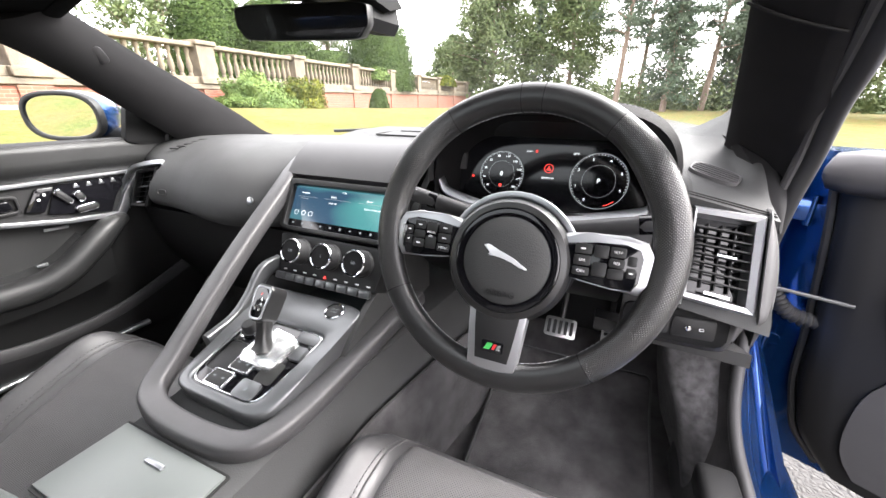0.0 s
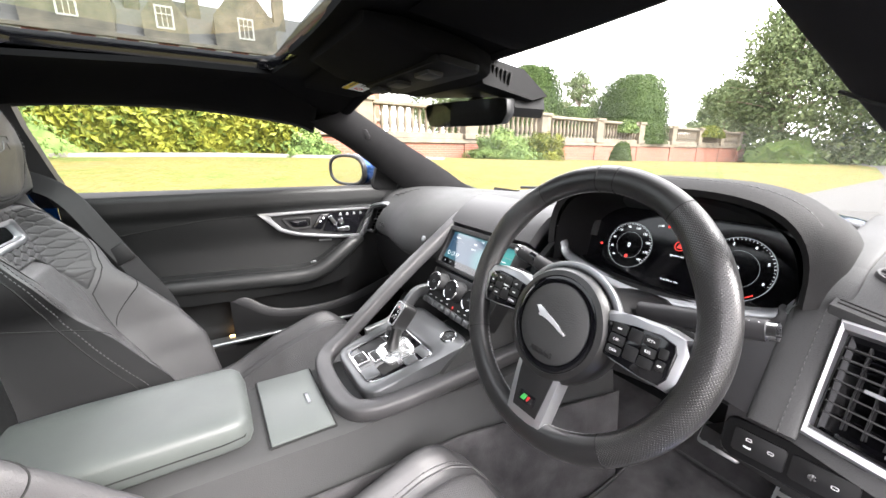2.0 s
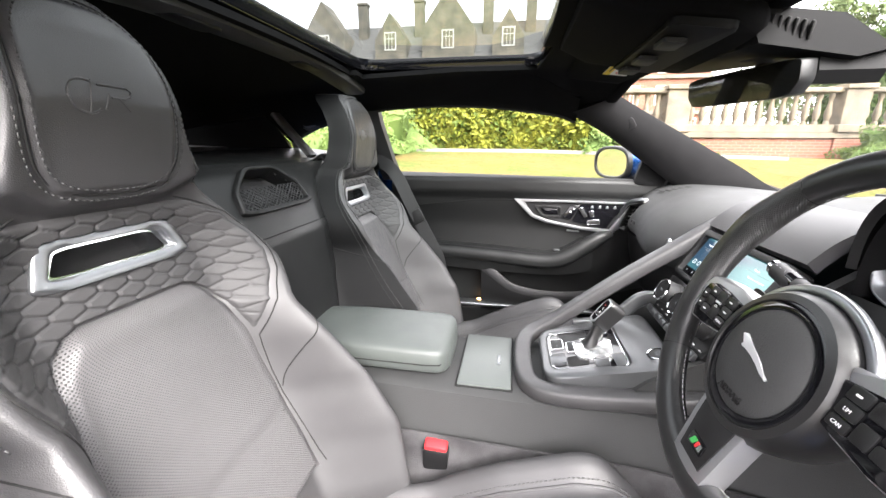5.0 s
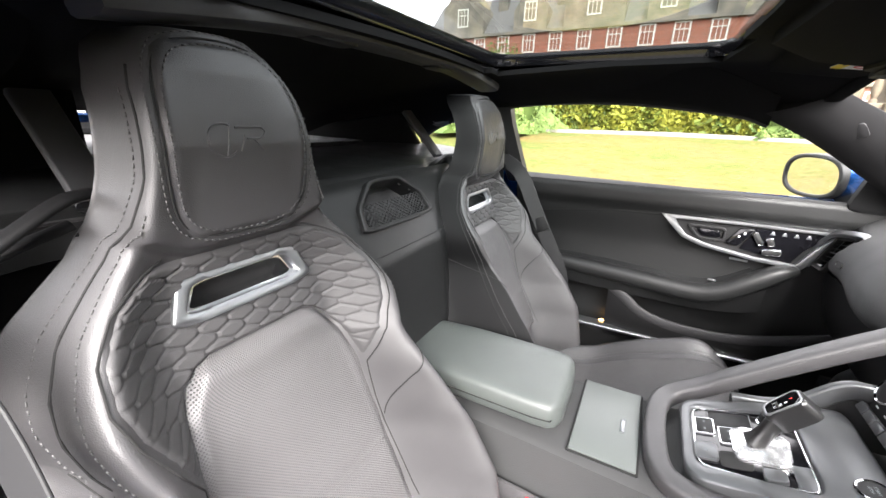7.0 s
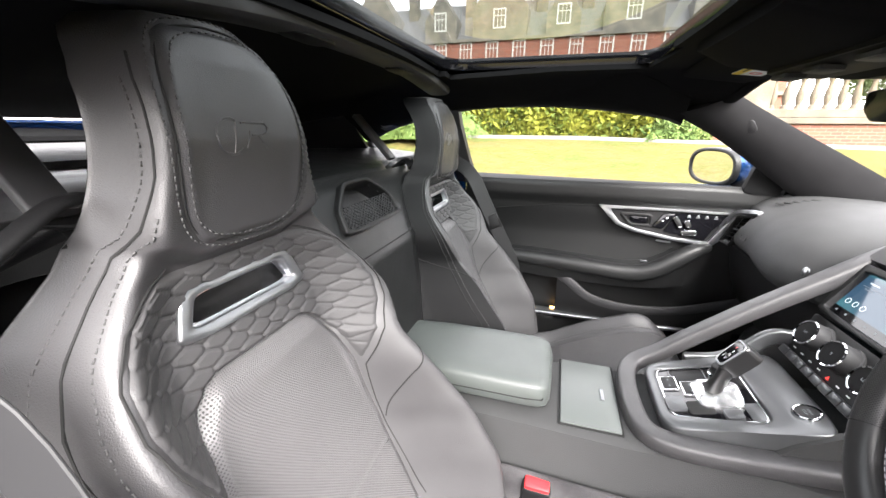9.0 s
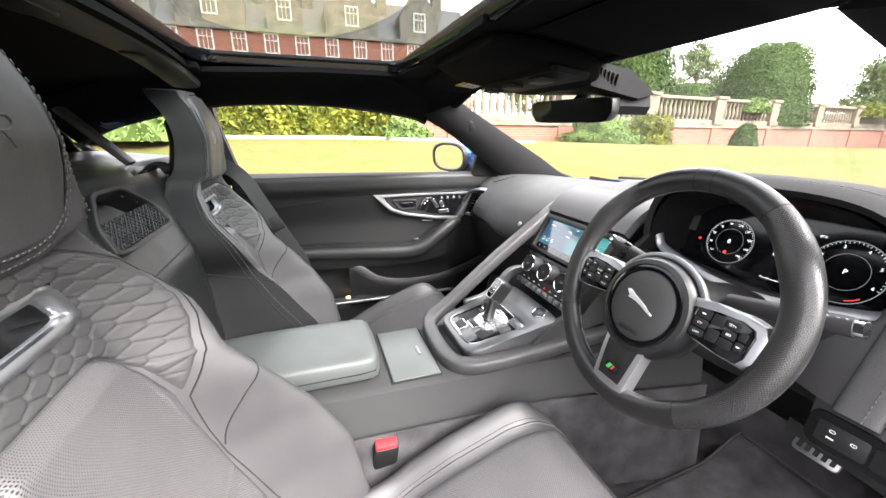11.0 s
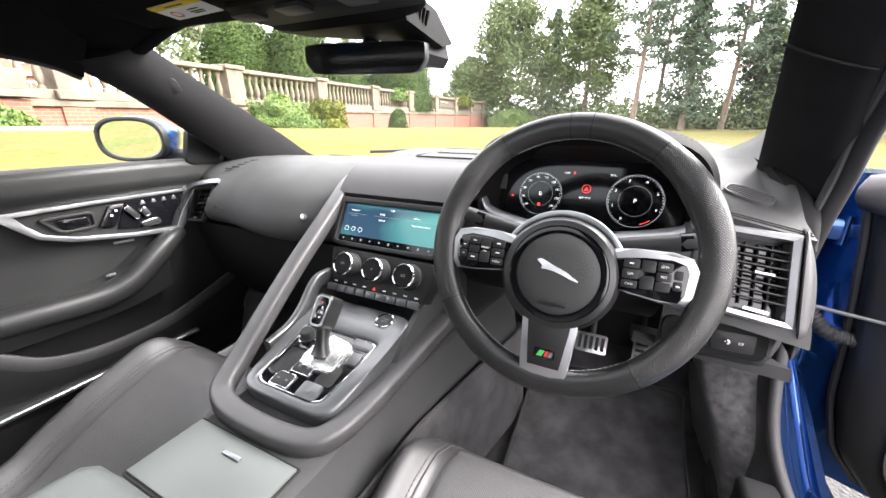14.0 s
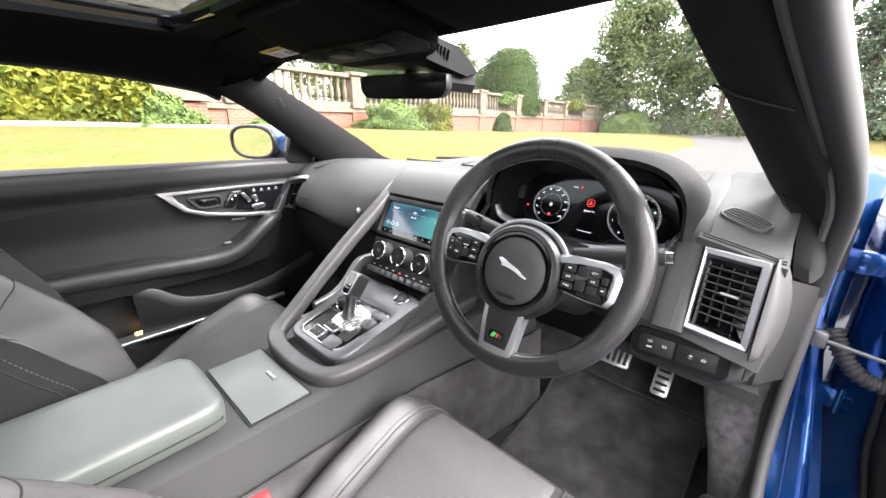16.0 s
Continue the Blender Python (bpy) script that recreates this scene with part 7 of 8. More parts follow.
k = pbox("parking_brake_switch", 0.030, 0.034, 0.038, 0.030, 0.004, SATIN_DARK, plate_, 0.001, "electric parking brake switch")
pbox("switch_symbol", 0.030, 0.034, 0.006, 0.005, 0.0003, GLOWDIM, plate_, 0, z=0.0042)
pbox("slot", 0.040, 0.070, 0.034, 0.040, 0.0008, SEAM, plate_, 0.0005)
pbox("mode_switch", 0.062, 0.112, 0.022, 0.026, 0.006, SATIN_DARK, plate_, 0.0015)
pbox("cap", 0.055, 0.145, 0.045, 0.022, 0.0015, SATIN_DARK, plate_, 0.0008)
part("mode_dial", lathe(bmesh.new(), [(0.0165, 0), (0.0165, 0.003), (0.0125, 0.004), (0.012, 0.016), (0.0105, 0.018), (0, 0.018)], pmx @ Matrix.Translation((-0.058, 0.128, 0.001)), 28), RUBBER, plate_, "ridged mode dial")
part("dial_rim", lathe(bmesh.new(), [(0.0185, 0), (0.0185, 0.0035), (0.0165, 0.004), (0.0165, 0)], pmx @ Matrix.Translation((-0.058, 0.128, 0.001)), 28), CHROME, plate_)
# gear selector on its polished foot
gear = thing("gear_selector", tuple(pl(0.002, 0.105)), "black leather pistol-grip gear selector with silver edges", "gear selector")
foot = soft_poly([(-0.036, -0.036), (0.038, -0.036), (0.044, 0.030), (-0.026, 0.038)], 4, 0.22)
part("foot", plate(bmesh.new(), foot, pmx @ Matrix.Translation((0.004, 0.105, 0.009)), 0.009, 0.004), SELECTOR_FOOT, gear, "polished metal foot")
g0 = pl(0.0, 0.100) + pn * 0.008
rings = []
for t, w, d in ((0, 0.034, 0.034), (0.10, 0.026, 0.026), (0.35, 0.019, 0.022), (0.7, 0.022, 0.027), (1.0, 0.028, 0.034)):
    c = g0.lerp(V((-0.006, -0.040, 0.668)), t)
    rings.append([c + V((x, 0.94 * y, -0.20 * y)) for x, y in oval(w, d, 20, 3)])
part("neck", loft(bmesh.new(), rings), RIMLEATHER, gear, "slim leather neck", sharp=60)
fm = facing((-0.007, -0.048, 0.677), (0.0, -0.80, 0.60), (0, 0.6, 0.80))
head = soft_poly([(-0.015, -0.034), (0.015, -0.034), (0.0185, 0.016), (0.014, 0.026), (-0.014, 0.026), (-0.0185, 0.016)], 5, 0.3)
part("grip", plate(bmesh.new(), head, fm, 0.032, 0.006, 3), RIMLEATHER, gear, "leather grip", sharp=60)
face = [(x * 0.74, y * 0.80) for x, y in head]
part("indicator", plate(bmesh.new(), face, fm @ Matrix.Translation((0, 0, 0.0012)), 0.004, 0.0008), GLOSSBLACK, gear, "gloss black gear indicator")
part("indicator_edge", ring_plate(bmesh.new(), [(x * 0.88, y * 0.91) for x, y in head], face, fm @ Matrix.Translation((0, 0, 0.0016)), 0.004, 0.0008), SATIN, gear)
for t, x, y, m in (("P", 0.0, 0.014, GLOWRED), ("R", 0.004, 0.006, WHITEINK), ("N", 0.004, -0.002, WHITEINK), ("D", 0.004, -0.010, WHITEINK), ("S", -0.005, -0.010, WHITEINK)):
    words(t, 0.0065, fm @ Matrix.Translation((x, y - 0.004, 0.0014)), m, gear, depth=0.0001)
# start button
sb = pmx @ Matrix.Translation((0.062, 0.208, 0.006))
start = part("start_button", lathe(bmesh.new(), [(0.0150, 0), (0.0150, 0.002), (0.0, 0.0022)], sb, 32), PLASTIC, con, "round engine start button")
part("start_ring", lathe(bmesh.new(), [(0.0185, 0), (0.0185, 0.0025), (0.0172, 0.0035), (0.0155, 0.003), (0.0155, 0)], sb, 32), CHROME, start)
for t, y in (("START", 0.003), ("STOP", -0.003)):
    words(t, 0.005, sb @ Matrix.Translation((0, y, 0.0024)), GLOWDIM, start, depth=0.0001)

# belt buckle between seat and console
bk = thing("seat_belt_buckle", (0.140, -0.35, 0.38), "black seat belt buckle with a red release button", "buckle")
bmx = facing((0.150, -0.354, 0.438), (0.25, 0.05, 0.97), (0, 1, 0))
part("housing", rbox(bmesh.new(), (0.026, 0.050, 0.075), bmx @ Matrix.Translation((0, 0, -0.036)), 0.005), PLASTIC, bk)
part("release_button", rbox(bmesh.new(), (0.022, 0.044, 0.012), bmx @ Matrix.Translation((0, 0, 0.004)), 0.004), RED, bk, "red release button")

# ---- closed passenger door ----
pdoor = thing("passenger_door", (-0.72, -0.2, 0.35), "black leather door panel with silver trim, closed", "car door")


def door_x(y, z):
    x = -0.718 - 0.02 * smooth(0.80 - z, 0, 0.12) - 0.012 * smooth(0.55 - z, 0, 0.15)
    x += 0.018 * smooth(z, 0.795, 0.83) - 0.03 * smooth(z, 0.865, 0.892) ** 2
    return x


bm = surface(bmesh.new(), lambda u, v: (lambda y, z: V((door_x(y, z), y, z)))(lerp(-0.70, 0.45, u), lerp(0.33, 0.893 - 0.016 * u, v)), 60, 50, 0.02)
part("panel", bm, DOORSKIN_SHADED, pdoor, "black leather door panel", sharp=60)
bm = tube(bmesh.new(), [V((-0.716, p.x, p.y)) for p in cr([(-0.695, 0.70, 0), (-0.67, 0.745, 0), (-0.60, 0.763, 0), (-0.45, 0.783, 0), (-0.30, 0.795, 0), (0.20, 0.797, 0)], 6)], 0.0018, 5)
part("panel_seam", bm, SEAM, pdoor)
# silver loop round handle and switches
loop_o = [(-0.228, 0.800), (-0.05, 0.800), (0.12, 0.798), (0.225, 0.798), (0.175, 0.735), (0.132, 0.683), (0.02, 0.692), (-0.11, 0.714), (-0.165, 0.735), (-0.195, 0.765)]
loop_i = [(-0.190, 0.790), (-0.05, 0.792), (0.12, 0.791), (0.186, 0.790), (0.144, 0.738), (0.120, 0.696), (0.02, 0.7025), (-0.10, 0.7235), (-0.152, 0.742), (-0.176, 0.768)]
dmx = Matrix.Translation((-0.707, 0, 0)) @ Matrix(((0, 0, 1, 0), (1, 0, 0, 0), (0, 1, 0, 0), (0, 0, 0, 1)))
part("trim_loop", ring_plate(bmesh.new(), loop_o[::-1], loop_i[::-1], dmx, 0.016, 0.0012), SATIN, pdoor, "satin silver trim loop")
part("handle_recess", plate(bmesh.new(), [(y, z) for y, z in loop_i][::-1], dmx @ Matrix.Translation((0, 0, -0.012)), 0.004), PLASTIC, pdoor)
part("handle_cup", ring_plate(bmesh.new(), soft_poly([(-0.158, 0.778), (-0.055, 0.778), (-0.055, 0.735), (-0.125, 0.735)], 4, 0.2)[::-1], soft_poly([(-0.145, 0.770), (-0.06, 0.770), (-0.06, 0.742), (-0.118, 0.742)], 4, 0.2)[::-1], dmx @ Matrix.Translation((0, 0, -0.004)), 0.02, 0.002), PLASTIC, pdoor)
part("door_handle", plate(bmesh.new(), soft_poly([(-0.13, 0.768), (-0.07, 0.768), (-0.065, 0.745), (-0.115, 0.745)], 4, 0.2)[::-1], dmx @ Matrix.Translation((0, 0, -0.006)), 0.01, 0.003), GLOSSBLACK, pdoor, "black inner door handle")
part("lock_switch", plate(bmesh.new(), soft_poly([(-0.052, 0.735), (-0.022, 0.782), (0.012, 0.782), (-0.02, 0.728)], 3, 0.1)[::-1], dmx @ Matrix.Translation((0, 0, -0.004)), 0.008, 0.0015), GLOSSBLACK, pdoor)
for y, z in ((-0.022, 0.758), (-0.010, 0.768)):
    part("lock_symbol", plate(bmesh.new(), rounded(0.005, 0.005, 0.001, 2), dmx @ Matrix.Translation((y, z, -0.0035)), 0.001), WHITEINK, pdoor)
part("switch_plate", plate(bmesh.new(), [(0.014, 0.785), (0.168, 0.785), (0.128, 0.738), (0.108, 0.700), (-0.014, 0.722)][::-1], dmx @ Matrix.Translation((0, 0, -0.005)), 0.006), GLOSSBLACK, pdoor)
for y, z, w, h, a in ((0.022, 0.757, 0.012, 0.038, 35), (0.052, 0.752, 0.014, 0.022, 25), (0.060, 0.722, 0.042, 0.014, 5)):
    sw = part("seat_switch", plate(bmesh.new(), rounded(w, h, min(w, h) * 0.45), dmx @ pose(y, z, 0.002, 0, 0, a), 0.008, 0.002), PLASTIC, pdoor)
    part("switch_rim", ring_plate(bmesh.new(), rounded(w + 0.004, h + 0.004, min(w, h) * 0.5), rounded(w, h, min(w, h) * 0.45), dmx @ pose(y, z, 0.001, 0, 0, a), 0.005, 0.0006), CHROME, sw)
for k in range(4):
    part("memory_button", plate(bmesh.new(), [(-0.006, -0.004), (0.006, -0.004), (0.002, 0.006), (-0.002, 0.006)], dmx @ Matrix.Translation((0.052 + 0.026 * k, 0.777, -0.002)), 0.004, 0.0005), SATIN, pdoor)
part("speaker_bar", plate(bmesh.new(), rounded(0.046, 0.006, 0.002), dmx @ pose(-0.005, 0.683, -0.020, 0, 0, -3), 0.004), SATIN, pdoor, "small silver bar")
# arm rest with the pull at its front end
armp = cr([(-0.700, -0.70, 0.585), (-0.697, -0.52, 0.592), (-0.690, -0.30, 0.583), (-0.684, -0.12, 0.572), (-0.680, -0.04, 0.588), (-0.684, 0.03, 0.632), (-0.695, 0.085, 0.668), (-0.715, 0.115, 0.678)], 8)
part("door_armrest", sweep(bmesh.new(), armp, oval(0.058, 0.044, 18, 2.8), (1, 0, 0), widths=lambda t: (1.0, 1.0 + 0.25 * math.sin(t * 3.1) - 0.35 * smooth(t, 0.75, 1))), DOORSKIN_SHADED, pdoor, "padded leather armrest and pull", sharp=60)
bm = surface(bmesh.new(), lambda u, v: (lambda p: V((lerp(p.x + 0.01, -0.742, v), p.y, p.z + lerp(0.018, 0.03, v))))(armp[round(u * 40)]), 40, 4, 0.004)
part("armrest_shelf", bm, DOORSKIN_SHADED, pdoor)
bm = bmesh.new()
rings = []
for u in np.linspace(0, 1, 30):
    p = armp[round(u * 45)]
    rings.append([V((-0.688, p.y, p.z - 0.012)), V((-0.676, p.y, p.z - 0.022)), V((-0.690, p.y, lerp(0.545, 0.515, math.sin(u * 3))), ), V((-0.735, p.y, lerp(0.545, 0.505, math.sin(u * 3))))])
loft(bm, rings)
part("armrest_fascia", bm, DOORSKIN_SHADED, pdoor)
part("window_catch", rbox(bmesh.new(), (0.006, 0.022, 0.008), (-0.708, -0.06, 0.612), 0.002), SATIN_DARK, pdoor)
# map pocket
pk = cr([(-0.700, -0.34, 0.535), (-0.690, -0.29, 0.505), (-0.684, -0.22, 0.458), (-0.684, -0.10, 0.436), (-0.690, 0.06, 0.445), (-0.700, 0.25, 0.50)], 8)
part("pocket_rim", sweep(bmesh.new(), pk, oval(0.014, 0.034, 12, 3.0), (1, 0, 0)), PLASTIC_DARK, pdoor, "door pocket rim")
bm = surface(bmesh.new(), lambda u, v: (lambda p: V((lerp(p.x, -0.715, v * v), p.y, lerp(p.z, 0.345, v))))(pk[round(u * (len(pk) - 1))]), len(pk) - 1, 6, 0.006)
part("pocket_face", bm, PLASTIC, pdoor)
part("pocket_seam", tube(bmesh.new(), [(-0.693, -0.30, 0.50), (-0.700, -0.16, 0.40), (-0.706, -0.12, 0.36)], 0.0015, 5), SEAM, pdoor)
part("puddle_lamp", rbox(bmesh.new(), (0.006, 0.032, 0.014), (-0.722, -0.341, 0.380), 0.003), GLOWAMBER, pdoor, "lit amber door lamp")
# sail panel and outer mirror
sail = part("sail_panel", plate(bmesh.new(), soft_poly([(0.175, 0.862), (0.40, 0.850), (0.36, 0.880), (0.20, 0.962)], 4, 0.15)[::-1], Matrix.Translation((-0.695, 0, 0)) @ Matrix(((0, 0, 1, 0), (1, 0, 0, 0), (0, 1, 0, 0), (0, 0, 0, 1))), 0.02, 0.004), SEATSHELL, pdoor)
mirror_c = V((-0.868, 0.137, 0.930))
mx_ = facing(mirror_c, (0.40, -0.92, -0.05))
rings = []
for d, s in ((0.0, 1.0), (-0.02, 1.04), (-0.06, 0.95), (-0.10, 0.7), (-0.125, 0.35)):
    rings.append([mx_ @ V((x * s + 0.02 * (1 - s), y * s, d)) for x, y in oval(0.205, 0.122, 28, 2.7)])
om = part("outer_mirror", loft(bmesh.new(), rings), BLUE, pdoor, "blue outer mirror housing", sharp=50)
part("mirror_bezel", ring_plate(bmesh.new(), oval(0.209, 0.126, 28, 2.7), oval(0.184, 0.102, 28, 2.6), mx_ @ Matrix.Translation((0, 0, 0.008)), 0.02, 0.004), PLASTIC, om, "black mirror bezel")
part("mirror_glass", plate(bmesh.new(), oval(0.188, 0.106, 28, 2.6), mx_ @ Matrix.Translation((0, 0, 0.003)), 0.002), MIRROR, om, "mirror glass")
part("mirror_foot", sweep(bmesh.new(), [(-0.845, 0.20, 0.875), (-0.78, 0.25, 0.865), (-0.70, 0.30, 0.858)], oval(0.06, 0.05, 12, 2.5), (0, 0, 1)), PLASTIC, om)

# passenger side vent at the end of the dash
vent("passenger_vent", [(-0.678, 0.176, 0.796), (-0.604, 0.188, 0.812), (-0.634, 0.150, 0.711), (-0.708, 0.152, 0.704)], 5, 0.014, dash, 5, 1, PLASTIC)
arc = cr([(-0.588, 0.192, 0.8215), (-0.630, 0.184, 0.8165), (-0.682, 0.170, 0.803), (-0.712, 0.158, 0.772), (-0.724, 0.150, 0.735), (-0.722, 0.146, 0.696)], 6)
part("vent_arc", sweep(bmesh.new(), arc, rounded(0.015, 0.011, 0.003), (0, 0.6, 0.8)), SATIN, dash, "satin silver arc beside the vent")
# side demister slots and a small round stud in the pad
for k in range(5):
    t = k / 4
    part("demister_slot", rbox(bmesh.new(), (0.024, 0.007, 0.003), pose(lerp(-0.600, -0.575, t), lerp(0.236, 0.304, t), lerp(0.8515, 0.8685, t), 16, 0, 20), 0.001, 1), SEAM, dash)
stm = facing((-0.224, 0.137, 0.772), (0, -0.94, 0.34))
stud = part("pad_stud", lathe(bmesh.new(), [(0.0085, -0.003), (0.0085, 0.002), (0.0065, 0.003), (0.0, 0.003)], stm, 20), SATIN, dash, "small round silver stud")

# ---- interior mirror, console overhead, visors ----
rv = thing("rear_view_mirror", (-0.02, 0.14, 1.09), "black rear-view mirror on a sensor housing", "mirror")
rmx = facing((-0.006, 0.120, 1.086), (0.25, -0.97, -0.10))
MIRROR_OUTLINE = soft_poly([(-0.098, -0.025), (0.094, -0.027), (0.110, -0.006), (0.110, 0.024), (-0.112, 0.025), (-0.113, -0.006)], 6, 0.22)
rings = []
for d, s in ((0.0075, 0.985), (0.003, 1.0), (-0.014, 1.0), (-0.030, 0.86), (-0.042, 0.5)):
    rings.append([rmx @ V((x * s, y * s, d)) for x, y in MIRROR_OUTLINE])
part("mirror_shell", loft(bmesh.new(), rings), PLASTIC, rv, sharp=50)
part("mirror_glass", plate(bmesh.new(), [(x * 0.972, y * 0.93) for x, y in MIRROR_OUTLINE], rmx @ Matrix.Translation((0, 0, 0.0075)), 0.003), MIRROR_DIM, rv, "rear-view mirror glass")
part("mirror_arm", tube(bmesh.new(), cr([(-0.045, 0.14, 1.09), (-0.02, 0.165, 1.125), (0.0, 0.17, 1.15)], 4), 0.011, 10), PLASTIC, rv)
oh = thing("overhead_console", (0, 0.0, 1.17), "black overhead console with map lamps and a sensor pod", "overhead console")
rings = []
for y, w, z, h in ((-0.155, 0.15, 1.186, 0.02), (-0.10, 0.17, 1.172, 0.045), (0.0, 0.17, 1.158, 0.05), (0.06, 0.15, 1.148, 0.05), (0.075, 0.13, 1.150, 0.03)):
    rings.append([V((x, y, z + zz)) for x, zz in oval(w * 2, h, 24, 4)])
part("console_shell", loft(bmesh.new(), rings), HEADLINER, oh, sharp=50)
part("map_lamp", plate(bmesh.new(), rounded(0.034, 0.016, 0.005), facing((-0.022, 0.040, 1.1290), (0, -0.1, -1), (0, 1, 0)), 0.003, 0.001), LAMPWHITE, oh, "lit map lamp")
for x in (-0.10, -0.01, 0.10):
    part("roof_switch", plate(bmesh.new(), rounded(0.05, 0.03, 0.005), facing((x, -0.03, 1.1265), (0, -0.1, -1), (0, 1, 0)), 0.006, 0.0015), PLASTIC, oh)
sections = ((-0.150, ((0.050, 1.152), (0.075, 1.150), (0.085, 1.138), (0.080, 1.130), (0.055, 1.132))), (-0.120, ((0.045, 1.162), (0.120, 1.156), (0.140, 1.140), (0.110, 1.126), (0.055, 1.126))),
            (0.0, ((0.045, 1.174), (0.180, 1.160), (0.225, 1.132), (0.180, 1.120), (0.060, 1.124))), (0.080, ((0.045, 1.180), (0.185, 1.163), (0.255, 1.116), (0.205, 1.102), (0.065, 1.122))),
            (0.104, ((0.060, 1.174), (0.175, 1.158), (0.240, 1.116), (0.200, 1.106), (0.080, 1.126))))
pod = part("sensor_pod", loft(bmesh.new(), [[V((x, y, z)) for y, z in sec] for x, sec in sections]), SEATSHELL, oh, "black angular sensor pod at the windscreen", sharp=25)
part("pod_grille", plate(bmesh.new(), rounded(0.055, 0.012, 0.003), facing((0.02, 0.118, 1.1215), (0, -0.05, -1), (0, 1, 0)), 0.004, 0.001), SEAM, pod)
part("camera_shroud", loft(bmesh.new(), [[V((x, y, z)) for x, z in ((0.045, 1.118), (0.088, 1.118), (0.094, 1.092), (0.084, 1.076), (0.045, 1.080))] for y in (0.165, 0.18, 0.235, 0.245)]), SEATSHELL, oh, "black camera shroud under the cheek", sharp=25)
part("switch_panel", plate(bmesh.new(), rounded(0.30, 0.080, 0.012), facing((0.02, -0.014, 1.1325), (0, -0.12, -1), (0, 1, 0)), 0.01, 0.003), SEATSHELL, oh, "black roof switch panel")
for k in range(6):
    part("grille_slot", rbox(bmesh.new(), (0.008, 0.0035, 0.022), pose(0.1005 + 0.0012 * k, 0.092 + 0.009 * k, 1.1500 - 0.0022 * k, 0, 22, -12), 0.001, 1), SEAM, pod)
for sx in (-1, 1):
    vz = thing("sun_visor", (sx * 0.32, 0.03, 1.16), "black fabric sun visor folded up", "sun visor", "sun visors")
    rings = []
    for x in np.linspace(0.175, 0.50, 12):
        e = smooth(x, 0.175, 0.19) * smooth(0.505 - x, 0, 0.02)
        y0, y1 = -0.105, header_y(x) - 0.012
        zc = lambda y: roof_z(x, y) - 0.016
        rings.append([V((sx * x, y0, zc(y0))), V((sx * x, y0 + 0.01, zc(y0) - 0.009 * e)), V((sx * x, y1 - 0.01, zc(y1) - 0.008 * e)), V((sx * x, y1, zc(y1))), V((sx * x, y1 - 0.01, zc(y1) + 0.008 * e)), V((sx * x, y0 + 0.01, zc(y0) + 0.008 * e))])
    part("visor_board", loft(bmesh.new(), rings), HEADLINER, vz)
    part("hinge", tube(bmesh.new(), [(sx * 0.50, 0.045, roof_z(0.5, 0.05) - 0.012), (sx * 0.535, 0.04, roof_z(0.53, 0.05) - 0.008)], 0.007, 8), PLASTIC, vz)
    if sx < 0:
        lz = roof_z(0.295, -0.01) - 0.027
        lmx = facing((-0.295, 0.0, lz - 0.001), (0.02, -0.12, -1), (0, -0.99, 0.12))
        part("warning_label", plate(bmesh.new(), rounded(0.128, 0.056, 0.002), lmx, 0.001), WHITEINK, vz, "white and yellow airbag warning label")
        part("label_band", plate(bmesh.new(), rounded(0.128, 0.015, 0.002), lmx @ Matrix.Translation((0, 0.020, 0.0006)), 0.0006), YELLOWINK, vz)
        part("prohibition_sign", ring_plate(bmesh.new(), [(x * 0.011, y * 0.011) for x, y in oval(2, 2, 24)], [(x * 0.0085, y * 0.0085) for x, y in oval(2, 2, 24)], lmx @ Matrix.Translation((-0.036, -0.008, 0.0006)), 0.0006), REDINK, vz)
        for dx, dy, w in ((0.02, 0.0, 0.03), (0.02, -0.008, 0.036), (0.02, -0.014, 0.03), (0.0, 0.020, 0.05)):
            part("label_bar", plate(bmesh.new(), rounded(w, 0.003, 0.0006, 1), lmx @ Matrix.Translation((dx, dy, 0.0012)), 0.0004), PLASTIC, vz)

# ---- rear bulkhead and load area ----
blk = thing("rear_bulkhead", (0, -0.9, 0.5), "black leather rear bulkhead with a netted pocket between the seats", "bulkhead")


def hump_half(z):
    return interp(z, [(0.22, 0.15), (0.78, 0.148), (0.82, 0.155), (0.87, 0.20), (0.91, 0.27), (0.935, 0.36), (0.945, 0.42)])


def hump_y(z):
    return interp(z, [(0.22, -0.64), (0.60, -0.665), (0.80, -0.69), (0.90, -0.75), (0.935, -0.775), (0.946, -0.80)])


def hump(u, v):
    z = lerp(0.22, 0.946, v)
    h = hump_half(z)
    s = 2 * u - 1
    a = abs(s)
    x = math.copysign(h * min(a / 0.7, 1) + 0.035 * smooth(a, 0.7, 0.85), s)
    return V((x, hump_y(z) - 0.006 * smooth(a, 0.5, 0.7) - 0.18 * smooth(a, 0.68, 1.0) ** 1.3, z))


def off_pocket(u, v):
    p = hump(u, v)
    return not (0.862 < p.z < 0.940 and abs(p.x) < interp(p.z, [(0.862, 0.105), (0.90, 0.098), (0.940, 0.04)]))


